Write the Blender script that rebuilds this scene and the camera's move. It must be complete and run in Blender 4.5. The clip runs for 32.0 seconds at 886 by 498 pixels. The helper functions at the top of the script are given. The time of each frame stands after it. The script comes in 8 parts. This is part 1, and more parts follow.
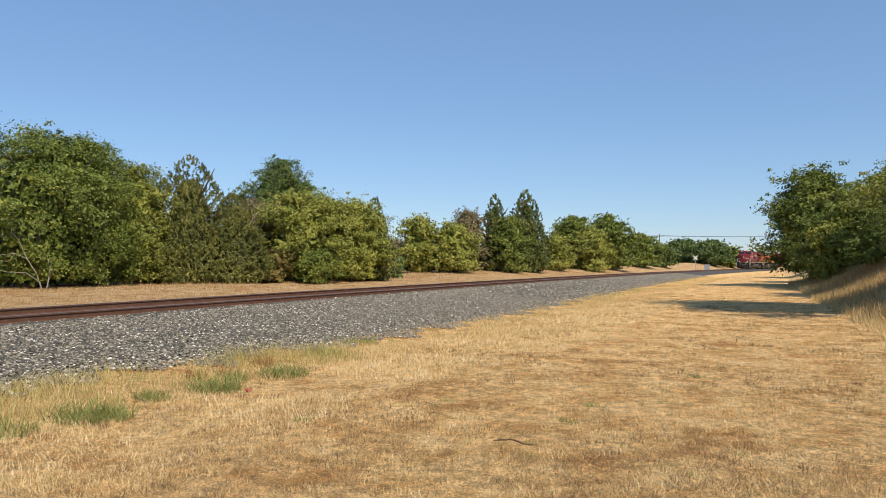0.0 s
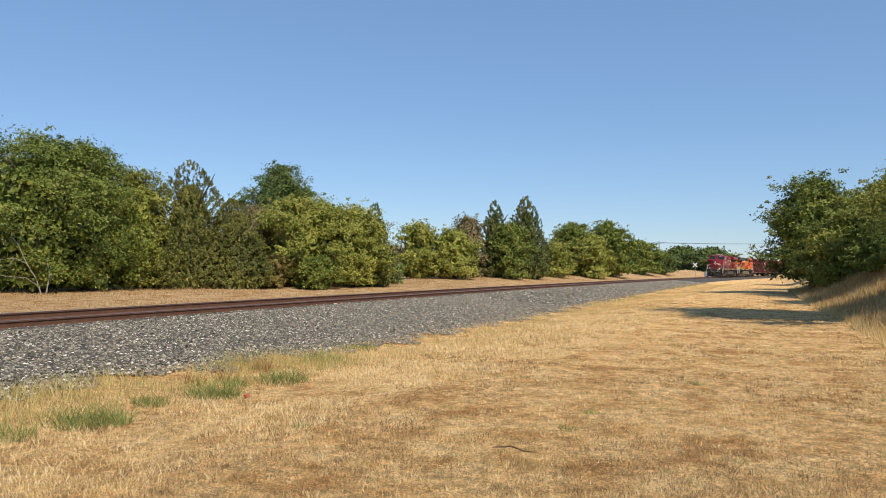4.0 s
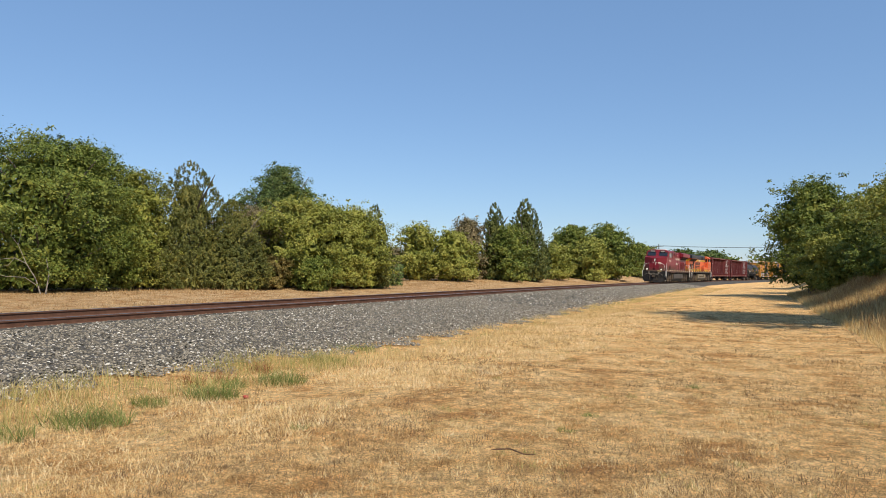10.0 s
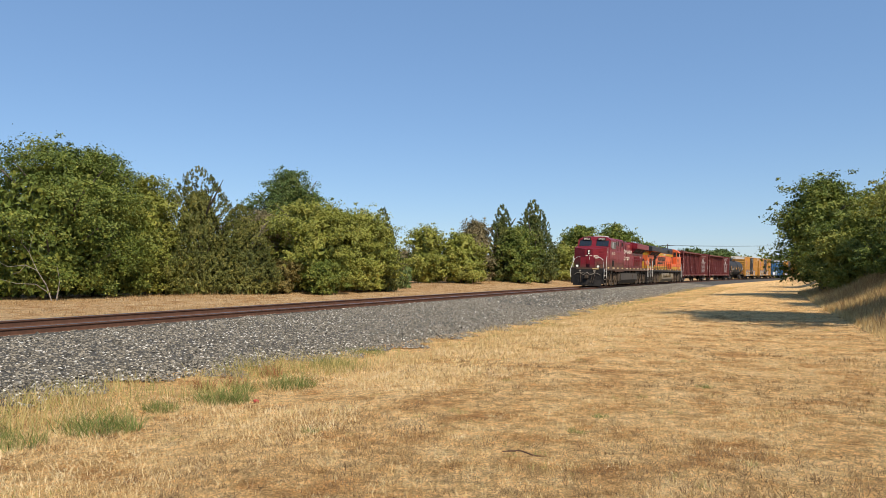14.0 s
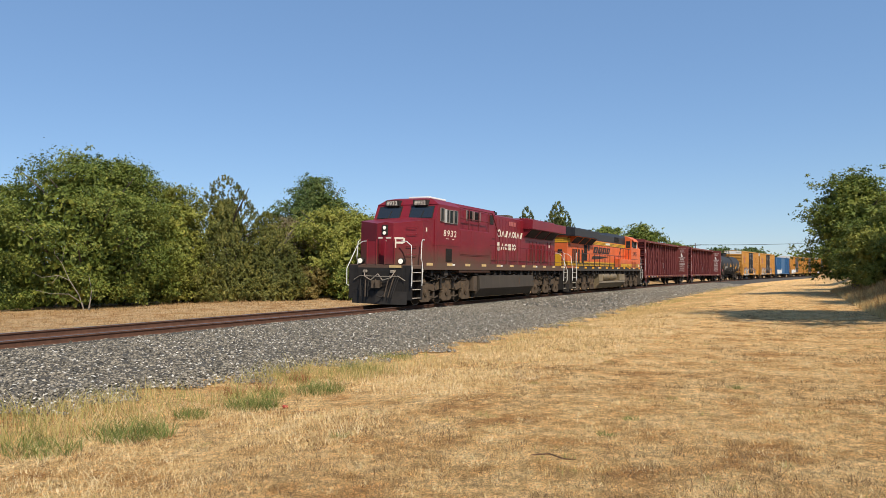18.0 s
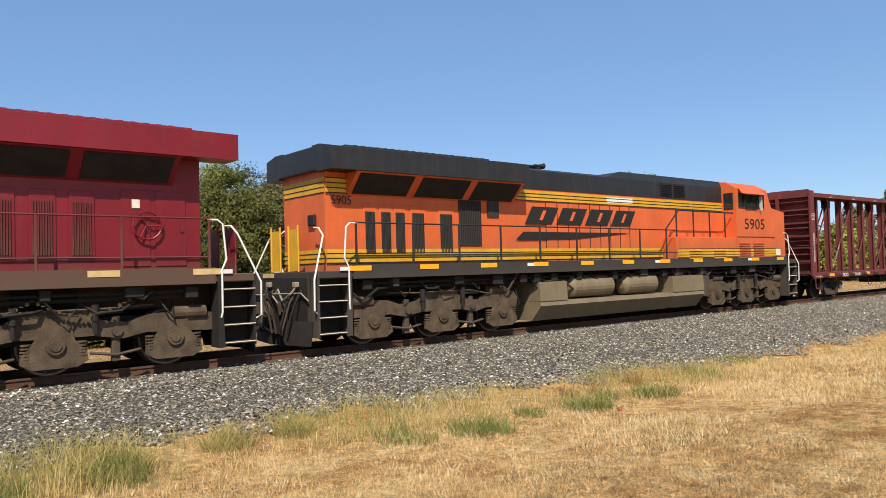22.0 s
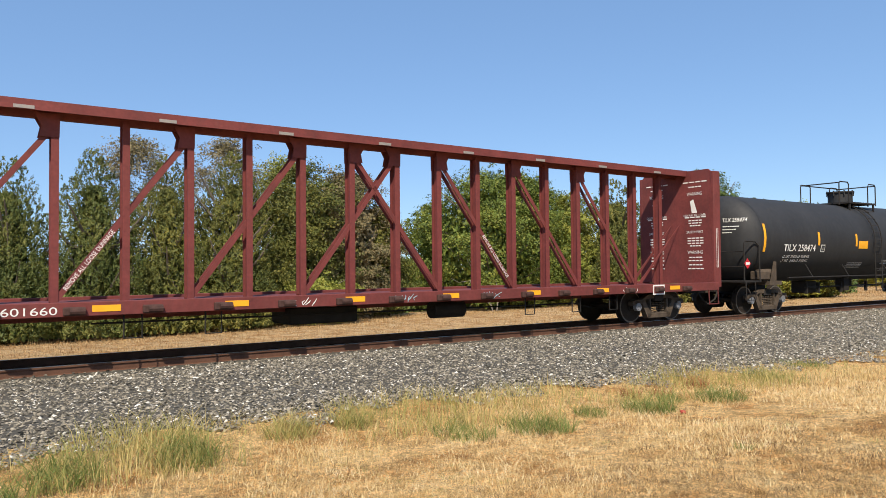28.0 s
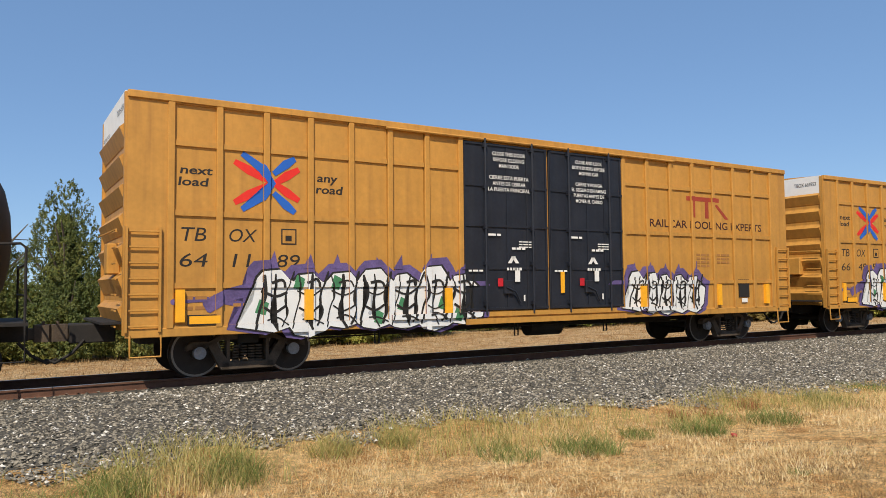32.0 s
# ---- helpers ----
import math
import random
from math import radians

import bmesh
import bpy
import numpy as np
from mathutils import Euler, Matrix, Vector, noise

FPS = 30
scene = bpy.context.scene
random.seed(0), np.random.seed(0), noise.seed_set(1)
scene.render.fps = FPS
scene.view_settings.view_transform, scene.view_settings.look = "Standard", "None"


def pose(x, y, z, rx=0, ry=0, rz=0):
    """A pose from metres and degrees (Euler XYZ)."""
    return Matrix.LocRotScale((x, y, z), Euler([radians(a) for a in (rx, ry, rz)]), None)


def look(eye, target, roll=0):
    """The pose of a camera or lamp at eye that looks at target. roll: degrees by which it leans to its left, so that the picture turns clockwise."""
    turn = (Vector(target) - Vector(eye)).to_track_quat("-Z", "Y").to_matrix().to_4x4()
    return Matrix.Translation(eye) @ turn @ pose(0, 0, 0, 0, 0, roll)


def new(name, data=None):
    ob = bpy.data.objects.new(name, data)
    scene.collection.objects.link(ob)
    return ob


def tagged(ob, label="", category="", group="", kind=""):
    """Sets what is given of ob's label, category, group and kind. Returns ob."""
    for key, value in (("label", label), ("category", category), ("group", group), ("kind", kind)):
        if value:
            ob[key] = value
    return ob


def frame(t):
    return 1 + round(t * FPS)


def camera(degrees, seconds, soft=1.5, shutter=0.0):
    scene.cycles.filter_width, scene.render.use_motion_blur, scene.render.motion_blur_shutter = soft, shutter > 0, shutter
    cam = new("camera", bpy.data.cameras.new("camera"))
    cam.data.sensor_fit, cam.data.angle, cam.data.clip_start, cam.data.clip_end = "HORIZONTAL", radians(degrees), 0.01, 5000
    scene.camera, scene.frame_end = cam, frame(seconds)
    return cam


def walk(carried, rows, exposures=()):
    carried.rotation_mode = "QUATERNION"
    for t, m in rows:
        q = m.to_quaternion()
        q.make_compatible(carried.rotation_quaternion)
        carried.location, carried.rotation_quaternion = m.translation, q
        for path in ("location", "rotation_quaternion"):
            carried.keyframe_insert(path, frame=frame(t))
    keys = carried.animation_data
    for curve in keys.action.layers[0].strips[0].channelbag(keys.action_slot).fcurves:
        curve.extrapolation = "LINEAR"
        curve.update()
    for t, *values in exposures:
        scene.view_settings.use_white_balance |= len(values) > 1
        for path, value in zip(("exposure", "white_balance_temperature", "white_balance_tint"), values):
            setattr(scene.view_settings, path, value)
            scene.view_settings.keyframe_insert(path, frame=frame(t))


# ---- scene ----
cam = camera(62.5, 32.0, soft=0.75)
EYE = 1.62
PATH = [
    (0.0, pose(0, 0, EYE, 91.363, 0.253, 22.876)),
    (0.5, pose(0, 0, EYE, 91.406, 0.291, 22.748)),
    (1.0, pose(0, 0, EYE, 91.504, 0.338, 22.671)),
    (1.5, pose(0, 0, EYE, 91.612, 0.351, 22.715)),
    (2.0, pose(0, 0, EYE, 91.691, 0.382, 22.803)),
    (2.5, pose(0, 0, EYE, 91.723, 0.315, 22.835)),
    (3.0, pose(0, 0, EYE, 91.737, 0.205, 22.841)),
    (3.5, pose(0, 0, EYE, 91.754, 0.125, 22.845)),
    (5.5, pose(0, 0, EYE, 92.441, -0.168, 22.877)),
    (6.0, pose(0, 0, EYE, 92.638, -0.223, 22.918)),
    (6.5, pose(0, 0, EYE, 92.775, -0.358, 23.051)),
    (7.0, pose(0, 0, EYE, 92.797, -0.410, 23.214)),
    (7.5, pose(0, 0, EYE, 92.783, -0.376, 23.163)),
    (8.0, pose(0, 0, EYE, 92.752, -0.352, 22.966)),
    (8.5, pose(0, 0, EYE, 92.643, -0.443, 22.761)),
    (9.0, pose(0, 0, EYE, 92.433, -0.504, 22.697)),
    (9.5, pose(0, 0, EYE, 92.217, -0.415, 22.747)),
    (10.0, pose(0, 0, EYE, 92.007, -0.251, 22.822)),
    (10.5, pose(0, 0, EYE, 91.835, -0.145, 22.888)),
    (11.0, pose(0, 0, EYE, 91.757, -0.066, 22.918)),
    (11.5, pose(0, 0, EYE, 91.735, 0.063, 22.930)),
    (12.0, pose(0, 0, EYE, 91.751, 0.196, 22.990)),
    (12.5, pose(0, 0, EYE, 91.816, 0.284, 23.104)),
    (13.0, pose(0, 0, EYE, 91.948, 0.297, 23.262)),
    (13.5, pose(0, 0, EYE, 92.077, 0.309, 23.425)),
    (14.0, pose(0, 0, EYE, 92.183, 0.410, 23.480)),
    (14.5, pose(0, 0, EYE, 92.277, 0.564, 23.386)),
    (16.5, pose(0, 0, EYE, 92.158, 0.586, 23.375)),
    (17.0, pose(0, 0, EYE, 92.190, 0.732, 23.517)),
    (17.5, pose(0, 0, EYE, 92.288, 0.945, 23.895)),
    (18.0, pose(0, 0, EYE, 92.503, 1.339, 25.486)),
    (18.5, pose(0, 0, EYE, 92.734, 2.034, 29.411)),
    (19.0, pose(0, 0, EYE, 93.089, 2.593, 35.491)),
    (19.5, pose(0, 0, EYE, 93.381, 2.924, 41.857)),
    (20.0, pose(0, 0, EYE, 93.631, 2.913, 46.660)),
    (20.5, pose(0, 0, EYE, 93.746, 2.849, 49.199)),
    (21.0, pose(0, 0, EYE, 93.649, 2.941, 50.101)),
    (21.5, pose(0, 0, EYE, 93.559, 3.142, 50.360)),
    (22.0, pose(0, 0, EYE, 93.665, 3.218, 50.776)),
    (22.5, pose(0, 0, EYE, 93.997, 3.423, 51.332)),
    (23.0, pose(0, 0, EYE, 94.380, 3.484, 52.033)),
    (23.5, pose(0, 0, EYE, 94.766, 3.360, 53.136)),
    (24.0, pose(0, 0, EYE, 94.880, 3.177, 54.291)),
    (24.5, pose(0, 0, EYE, 94.718, 3.020, 55.092)),
    (25.0, pose(0, 0, EYE, 94.494, 2.822, 55.250)),
    (25.5, pose(0, 0, EYE, 94.335, 2.545, 54.868)),
    (26.0, pose(0, 0, EYE, 94.081, 2.406, 54.380)),
    (26.5, pose(0, 0, EYE, 93.863, 2.555, 54.178)),
    (28.5, pose(0, 0, EYE, 93.430, 1.621, 56.007)),
    (29.0, pose(0, 0, EYE, 93.323, 1.291, 56.372)),
    (29.5, pose(0, 0, EYE, 93.363, 1.050, 56.886)),
    (30.0, pose(0, 0, EYE, 93.710, 0.986, 57.614)),
    (30.5, pose(0, 0, EYE, 94.356, 1.114, 58.423)),
    (31.0, pose(0, 0, EYE, 94.832, 1.345, 59.094)),
    (31.5, pose(0, 0, EYE, 95.039, 1.669, 59.283)),
    (32.0, pose(0, 0, EYE, 95.156, 1.904, 58.897)),
]
EXPOSURES = [(0.0, 0.02), (17.0, 0.0), (19.0, 0.0), (20.0, 0.06), (22.5, 0.12), (23.2, 0.12), (24.0, 0.06), (25.0, 0.17), (26.0, 0.22), (28.5, 0.22), (30.0, 0.12), (31.0, 0.1), (32.0, -0.06)]
walk(cam, PATH, EXPOSURES)

# ---- the line of the track: a wide arc, canted towards its centre ----
RADIUS, ARC_X, ARC_Y = 1200.0, -15.0, 20.0
RAIL_Z, CANT = 0.664, 2.58


def on_arc(s, q=0.0, z=0.0):
    """The place s metres along the track, q metres from its centre line towards the camera's side, at height z."""
    a = (s - ARC_Y) / RADIUS
    r = RADIUS - q
    return Vector((ARC_X + RADIUS - r * math.cos(a), ARC_Y + r * math.sin(a), z))


def arc_pose(s):
    """The pose of a vehicle at s: x along the track, y away from the camera's side, z up, leaning with the cant."""
    a = (s - ARC_Y) / RADIUS
    m = Matrix.Translation(on_arc(s, 0, RAIL_Z)) @ Matrix.Rotation(math.pi / 2 - a, 4, "Z")
    return m @ Matrix.Rotation(radians(CANT), 4, "X")


def arc_q(x, y):
    return RADIUS - np.hypot(x - ARC_X - RADIUS, y - ARC_Y)


def arc_s(x, y):
    return ARC_Y + RADIUS * np.arctan2(y - ARC_Y, ARC_X + RADIUS - x)


def train_s(t):
    """Where the point x = 0 of the train stands at t seconds."""
    if t < 17.0:
        e = 17.0 - t
        return 70.08 + 9.5 * e + 0.76 * (1 - math.exp(-e))
    u = (t - 24.0) / 8.0
    return -78.2 * u + 2.2 * u * u


# ---- light ----
SUN = Vector((0.55, -0.38, 0.70)).normalized()
world = bpy.data.worlds.new("sky")
scene.world = world
world.use_nodes = True
wn = world.node_tree.nodes
sky = wn.new("ShaderNodeTexSky")
sky.sky_type, sky.sun_disc = "NISHITA", False
sky.sun_elevation = math.asin(SUN.z)
sky.sun_rotation = math.atan2(SUN.x, SUN.y)
sky.air_density, sky.dust_density, sky.ozone_density, sky.altitude = 1.0, 0.15, 4.0, 100
wn["Background"].inputs["Strength"].default_value = 0.13
haze = wn.new("ShaderNodeMix")
haze.data_type = "RGBA"
haze.inputs[0].default_value = 0.42
haze.inputs[7].default_value = (1.62, 3.02, 5.5, 1)
world.node_tree.links.new(sky.outputs["Color"], haze.inputs[6])
world.node_tree.links.new(haze.outputs[2], wn["Background"].inputs["Color"])
sun = new("sun", bpy.data.lights.new("sun", "SUN"))
sun.data.energy, sun.data.angle, sun.data.color = 5.0, radians(0.6), (1.0, 0.89, 0.73)
sun.matrix_world = look(SUN * 100, (0, 0, 0))


# ---- materials ----
MATS = {}


def mat(name, base, rough=0.75, metal=0.0, var=0.12, scale=3.0, bump=0.0, bscale=40.0, dirt=None, dirt_z=None, streak=0.0,
        island=0.0, objvar=0.0, glow=0.0, spec=0.4, trans=0.0, grey=0.0):
    """A painted, rusted or natural surface. dirt: colour of the dust; dirt_z: (heavy below, gone above) in metres; streak: rain streaks;
    island, objvar: how far brightness varies from piece to piece."""
    if name in MATS:
        return MATS[name]
    m = bpy.data.materials.new(name)
    MATS[name] = m
    m.use_nodes = True
    n, l = m.node_tree.nodes, m.node_tree.links
    p = n["Principled BSDF"]
    p.inputs["Roughness"].default_value, p.inputs["Metallic"].default_value = rough, metal
    p.inputs["Specular IOR Level"].default_value = spec
    co = n.new("ShaderNodeTexCoord").outputs["Object"]

    def noise_tex(s, detail=4.0, vec=None):
        t = n.new("ShaderNodeTexNoise")
        t.inputs["Scale"].default_value, t.inputs["Detail"].default_value = s, detail
        l.new(vec or co, t.inputs["Vector"])
        return t.outputs["Fac"]

    def maths(op, a, b):
        t = n.new("ShaderNodeMath")
        t.operation = op
        for i, v in enumerate((a, b)):
            if isinstance(v, (int, float)):
                t.inputs[i].default_value = v
            else:
                l.new(v, t.inputs[i])
        return t.outputs[0]

    def ramp(v, lo, hi, a=0.0, b=1.0):
        t = n.new("ShaderNodeMapRange")
        t.clamp = True
        for i, x in enumerate((lo, hi, a, b)):
            t.inputs[i + 1].default_value = x
        l.new(v, t.inputs[0])
        return t.outputs[0]

    def mix(f, a, b, kind="MIX"):
        t = n.new("ShaderNodeMix")
        t.data_type, t.blend_type = "RGBA", kind
        l.new(f, t.inputs[0]) if not isinstance(f, (int, float)) else None
        if isinstance(f, (int, float)):
            t.inputs[0].default_value = f
        for i, v in ((6, a), (7, b)):
            if isinstance(v, tuple):
                t.inputs[i].default_value = (*v, 1)
            else:
                l.new(v, t.inputs[i])
        return t.outputs[2]

    val = ramp(noise_tex(scale), 0.25, 0.75, 1 - var, 1 + var)
    val = maths("MULTIPLY", val, ramp(noise_tex(scale * 9, 3), 0.25, 0.75, 1 - var * 0.6, 1 + var * 0.6))
    if island:
        val = maths("MULTIPLY", val, ramp(n.new("ShaderNodeNewGeometry").outputs["Random Per Island"], 0, 1, 1 - island, 1 + island))
    if objvar:
        val = maths("MULTIPLY", val, ramp(n.new("ShaderNodeObjectInfo").outputs["Random"], 0, 1, 1 - objvar, 1 + objvar))
    rgb = n.new("ShaderNodeCombineXYZ")
    for i in range(3):
        l.new(val, rgb.inputs[i])
    col = mix(1.0, base, rgb.outputs[0], "MULTIPLY")
    if streak:
        mp = n.new("ShaderNodeMapping")
        mp.inputs["Scale"].default_value = (7.0, 7.0, 0.35)
        l.new(co, mp.inputs["Vector"])
        f = ramp(noise_tex(1.0, 5, mp.outputs[0]), 0.48, 0.75, 0, streak)
        col = mix(f, col, dirt or (0.05, 0.035, 0.025))
    if dirt and dirt_z:
        sep = n.new("ShaderNodeSeparateXYZ")
        l.new(co, sep.inputs[0])
        wob = maths("ADD", sep.outputs[2], maths("MULTIPLY", noise_tex(1.1, 5), 0.55))
        f = ramp(wob, dirt_z[0] + 0.27, dirt_z[1] + 0.27, 0.93, 0.0)
        f = maths("MULTIPLY", f, ramp(noise_tex(5.0, 6), 0.2, 0.6, 0.75, 1.0))
        col = mix(f, col, dirt)
        l.new(ramp(f, 0, 1, rough, 0.92), p.inputs["Roughness"])
    l.new(col, p.inputs["Base Color"])
    if bump:
        b = n.new("ShaderNodeBump")
        b.inputs["Strength"].default_value, b.inputs["Distance"].default_value = bump, 0.02
        l.new(noise_tex(bscale, 5), b.inputs["Height"])
        l.new(b.outputs[0], p.inputs["Normal"])
    if glow:
        l.new(col, p.inputs["Emission Color"])
        p.inputs["Emission Strength"].default_value = glow
    if trans:
        tr = n.new("ShaderNodeBsdfTranslucent")
        l.new(col, tr.inputs["Color"])
        ms = n.new("ShaderNodeMixShader")
        ms.inputs[0].default_value = trans
        l.new(p.outputs[0], ms.inputs[1])
        l.new(tr.outputs[0], ms.inputs[2])
        l.new(ms.outputs[0], n["Material Output"].inputs["Surface"])
    return m


def ramp_mat(name, stops, rough=0.85, scale=0.6, share=0.55, trans=0.0, spec=0.2, low=0.3, high=0.7, detail=5.0, bump=0.0, fine=0.0):
    """A natural surface whose colour runs along the stops, from piece to piece and in patches. share: how much follows the piece."""
    m = bpy.data.materials.new(name)
    MATS[name] = m
    m.use_nodes = True
    n, l = m.node_tree.nodes, m.node_tree.links
    p = n["Principled BSDF"]
    p.inputs["Roughness"].default_value, p.inputs["Specular IOR Level"].default_value = rough, spec
    co = n.new("ShaderNodeTexCoord").outputs["Object"]

    def tex(s, d, r=0.6):
        t = n.new("ShaderNodeTexNoise")
        t.inputs["Scale"].default_value, t.inputs["Detail"].default_value, t.inputs["Roughness"].default_value = s, d, r
        l.new(co, t.inputs["Vector"])
        return t.outputs["Fac"]

    def maprange(v, lo, hi, a, b):
        t = n.new("ShaderNodeMapRange")
        for i, x in enumerate((lo, hi, a, b)):
            t.inputs[i + 1].default_value = x
        l.new(v, t.inputs[0])
        return t.outputs[0]

    def add(a, b):
        t = n.new("ShaderNodeMath")
        l.new(a, t.inputs[0])
        l.new(b, t.inputs[1])
        return t.outputs[0]

    fac = maprange(tex(scale, detail), low, high, 0, 1 - share)
    if share:
        fac = add(fac, maprange(n.new("ShaderNodeNewGeometry").outputs["Random Per Island"], 0, 1, 0, share))
    cr = n.new("ShaderNodeValToRGB")
    e = cr.color_ramp.elements
    while len(e) < len(stops):
        e.new(0.5)
    for i, (pos, c) in enumerate(stops):
        e[i].position, e[i].color = pos, (*c, 1)
    l.new(fac, cr.inputs[0])
    col = cr.outputs[0]
    if fine:
        mx = n.new("ShaderNodeMix")
        mx.data_type, mx.blend_type = "RGBA", "MULTIPLY"
        mx.inputs[0].default_value = 1.0
        v = n.new("ShaderNodeCombineXYZ")
        f = maprange(tex(fine * 0.55, 4, 0.6), 0.36, 0.64, 0.66, 1.30)
        g = maprange(tex(fine * 2.6, 5, 0.75), 0.38, 0.62, 0.50, 1.48)
        t = n.new("ShaderNodeMath")
        t.operation = "MULTIPLY"
        l.new(f, t.inputs[0])
        l.new(g, t.inputs[1])
        f = t.outputs[0]
        for i in range(3):
            l.new(f, v.inputs[i])
        l.new(col, mx.inputs[6])
        l.new(v.outputs[0], mx.inputs[7])
        col = mx.outputs[2]
    l.new(col, p.inputs["Base Color"])
    if bump:
        b = n.new("ShaderNodeBump")
        b.inputs["Strength"].default_value, b.inputs["Distance"].default_value = bump, 0.05
        l.new(tex(40, 8, 0.85), b.inputs["Height"])
        l.new(b.outputs[0], p.inputs["Normal"])
    if trans:
        tr = n.new("ShaderNodeBsdfTranslucent")
        l.new(col, tr.inputs["Color"])
        ms = n.new("ShaderNodeMixShader")
        ms.inputs[0].default_value = trans
        l.new(p.outputs[0], ms.inputs[1])
        l.new(tr.outputs[0], ms.inputs[2])
        l.new(ms.outputs[0], n["Material Output"].inputs["Surface"])
    return m


# patches of the field, shared by its soil and its grass: bare reddish soil to pale straw
PATCH = dict(scale=1.2, detail=10.0, low=0.29, high=0.70)


def ground_mat():
    """Dry mown grass over reddish soil, worn through in patches; browner uncut growth behind the track."""
    m = ramp_mat("dry grass ground", [(0.0, (0.42, 0.205, 0.070)), (0.28, (0.60, 0.335, 0.125)), (0.5, (0.74, 0.465, 0.195)), (1.0, (0.84, 0.59, 0.285))],
                    0.95, share=0.0, spec=0.1, bump=1.0, fine=16, **PATCH)
    n, l = m.node_tree.nodes, m.node_tree.links
    base = n["Principled BSDF"].inputs["Base Color"]
    old = base.links[0].from_socket
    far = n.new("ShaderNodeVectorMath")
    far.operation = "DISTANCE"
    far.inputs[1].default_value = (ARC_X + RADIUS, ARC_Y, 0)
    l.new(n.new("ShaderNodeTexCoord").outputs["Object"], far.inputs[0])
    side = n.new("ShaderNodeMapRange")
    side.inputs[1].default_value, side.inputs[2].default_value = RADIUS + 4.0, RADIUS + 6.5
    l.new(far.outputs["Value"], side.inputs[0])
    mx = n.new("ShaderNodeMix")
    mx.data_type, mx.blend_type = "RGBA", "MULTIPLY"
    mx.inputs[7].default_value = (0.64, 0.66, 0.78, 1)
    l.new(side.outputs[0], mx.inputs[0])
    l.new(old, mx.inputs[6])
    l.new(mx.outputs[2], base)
    return m


# ---- helpers for building ----
def part(name, bm, material, parent=None, label="", smooth=False):
    """Links a bmesh as one mesh object under a thing or a part."""
    me = bpy.data.meshes.new(name)
    bm.to_mesh(me)
    bm.free()
    me.materials.append(material)
    if smooth:
        me.polygons.foreach_set("use_smooth", [True] * len(me.polygons))
    ob = new(name, me)
    ob.parent = parent
    if label:
        ob["label"] = label
    return ob


def again(name, src, parent, m):
    """One more part on the mesh of src."""
    ob = new(name, src.data)
    ob.parent = parent
    ob.matrix_basis = m
    return ob


def box(bm, x0, x1, y0, y1, z0, z1, bev=0.0):
    v = [bm.verts.new((x, y, z)) for x in (x0, x1) for y in (y0, y1) for z in (z0, z1)]
    f = [bm.faces.new([v[i] for i in q]) for q in ((0, 1, 3, 2), (4, 6, 7, 5), (0, 4, 5, 1), (2, 3, 7, 6), (0, 2, 6, 4), (1, 5, 7, 3))]
    if bev:
        es = list({e for q in f for e in q.edges})
        bmesh.ops.bevel(bm, geom=es, offset=bev, segments=1, affect="EDGES")
    return bm


def prism(bm, poly, a, b, axis="y"):
    """Extrudes a polygon from a to b along an axis. poly: (x, z) for y, (y, z) for x, (x, y) for z."""
    def put(u, w, d):
        return {"y": (u, d, w), "x": (d, u, w), "z": (u, w, d)}[axis]
    lo = [bm.verts.new(put(u, w, a)) for u, w in poly]
    hi = [bm.verts.new(put(u, w, b)) for u, w in poly]
    n = len(poly)
    fs = [bm.faces.new(lo), bm.faces.new(hi[::-1])]
    for i in range(n):
        fs.append(bm.faces.new((lo[i], hi[i], hi[(i + 1) % n], lo[(i + 1) % n])))
    bmesh.ops.recalc_face_normals(bm, faces=fs)
    return bm


def tube(bm, pts, r, seg=6):
    """A rod along the points."""
    pts = [Vector(p) for p in pts]
    rings = []
    for i, p in enumerate(pts):
        d = (pts[min(i + 1, len(pts) - 1)] - pts[max(i - 1, 0)]).normalized()
        a = d.cross(Vector((0, 0, 1)) if abs(d.z) < 0.9 else Vector((1, 0, 0))).normalized()
        b = d.cross(a)
        rr = r[i] if isinstance(r, (list, tuple)) else r
        rings.append([bm.verts.new(p + rr * (math.cos(k) * a + math.sin(k) * b)) for k in (math.tau * j / seg for j in range(seg))])
    for r0, r1 in zip(rings, rings[1:]):
        for j in range(seg):
            bm.faces.new((r0[j], r0[(j + 1) % seg], r1[(j + 1) % seg], r1[j]))
    bm.faces.new(rings[0][::-1])
    bm.faces.new(rings[-1])
    return bm


def disc(bm, c, r, d0, d1, axis="y", seg=20, r1=None):
    """A short cylinder or cone round c along an axis, from d0 to d1."""
    r1 = r if r1 is None else r1
    def put(u, w, d):
        return {"y": (c[0] + u, c[1] + d, c[2] + w), "x": (c[0] + d, c[1] + u, c[2] + w), "z": (c[0] + u, c[1] + w, c[2] + d)}[axis]
    k = [math.tau * j / seg for j in range(seg)]
    a = [bm.verts.new(put(r * math.cos(x), r * math.sin(x), d0)) for x in k]
    b = [bm.verts.new(put(r1 * math.cos(x), r1 * math.sin(x), d1)) for x in k]
    fs = [bm.faces.new(a), bm.faces.new(b[::-1])] + [bm.faces.new((a[j], b[j], b[(j + 1) % seg], a[(j + 1) % seg])) for j in range(seg)]
    bmesh.ops.recalc_face_normals(bm, faces=fs)
    return bm


def B():
    return bmesh.new()


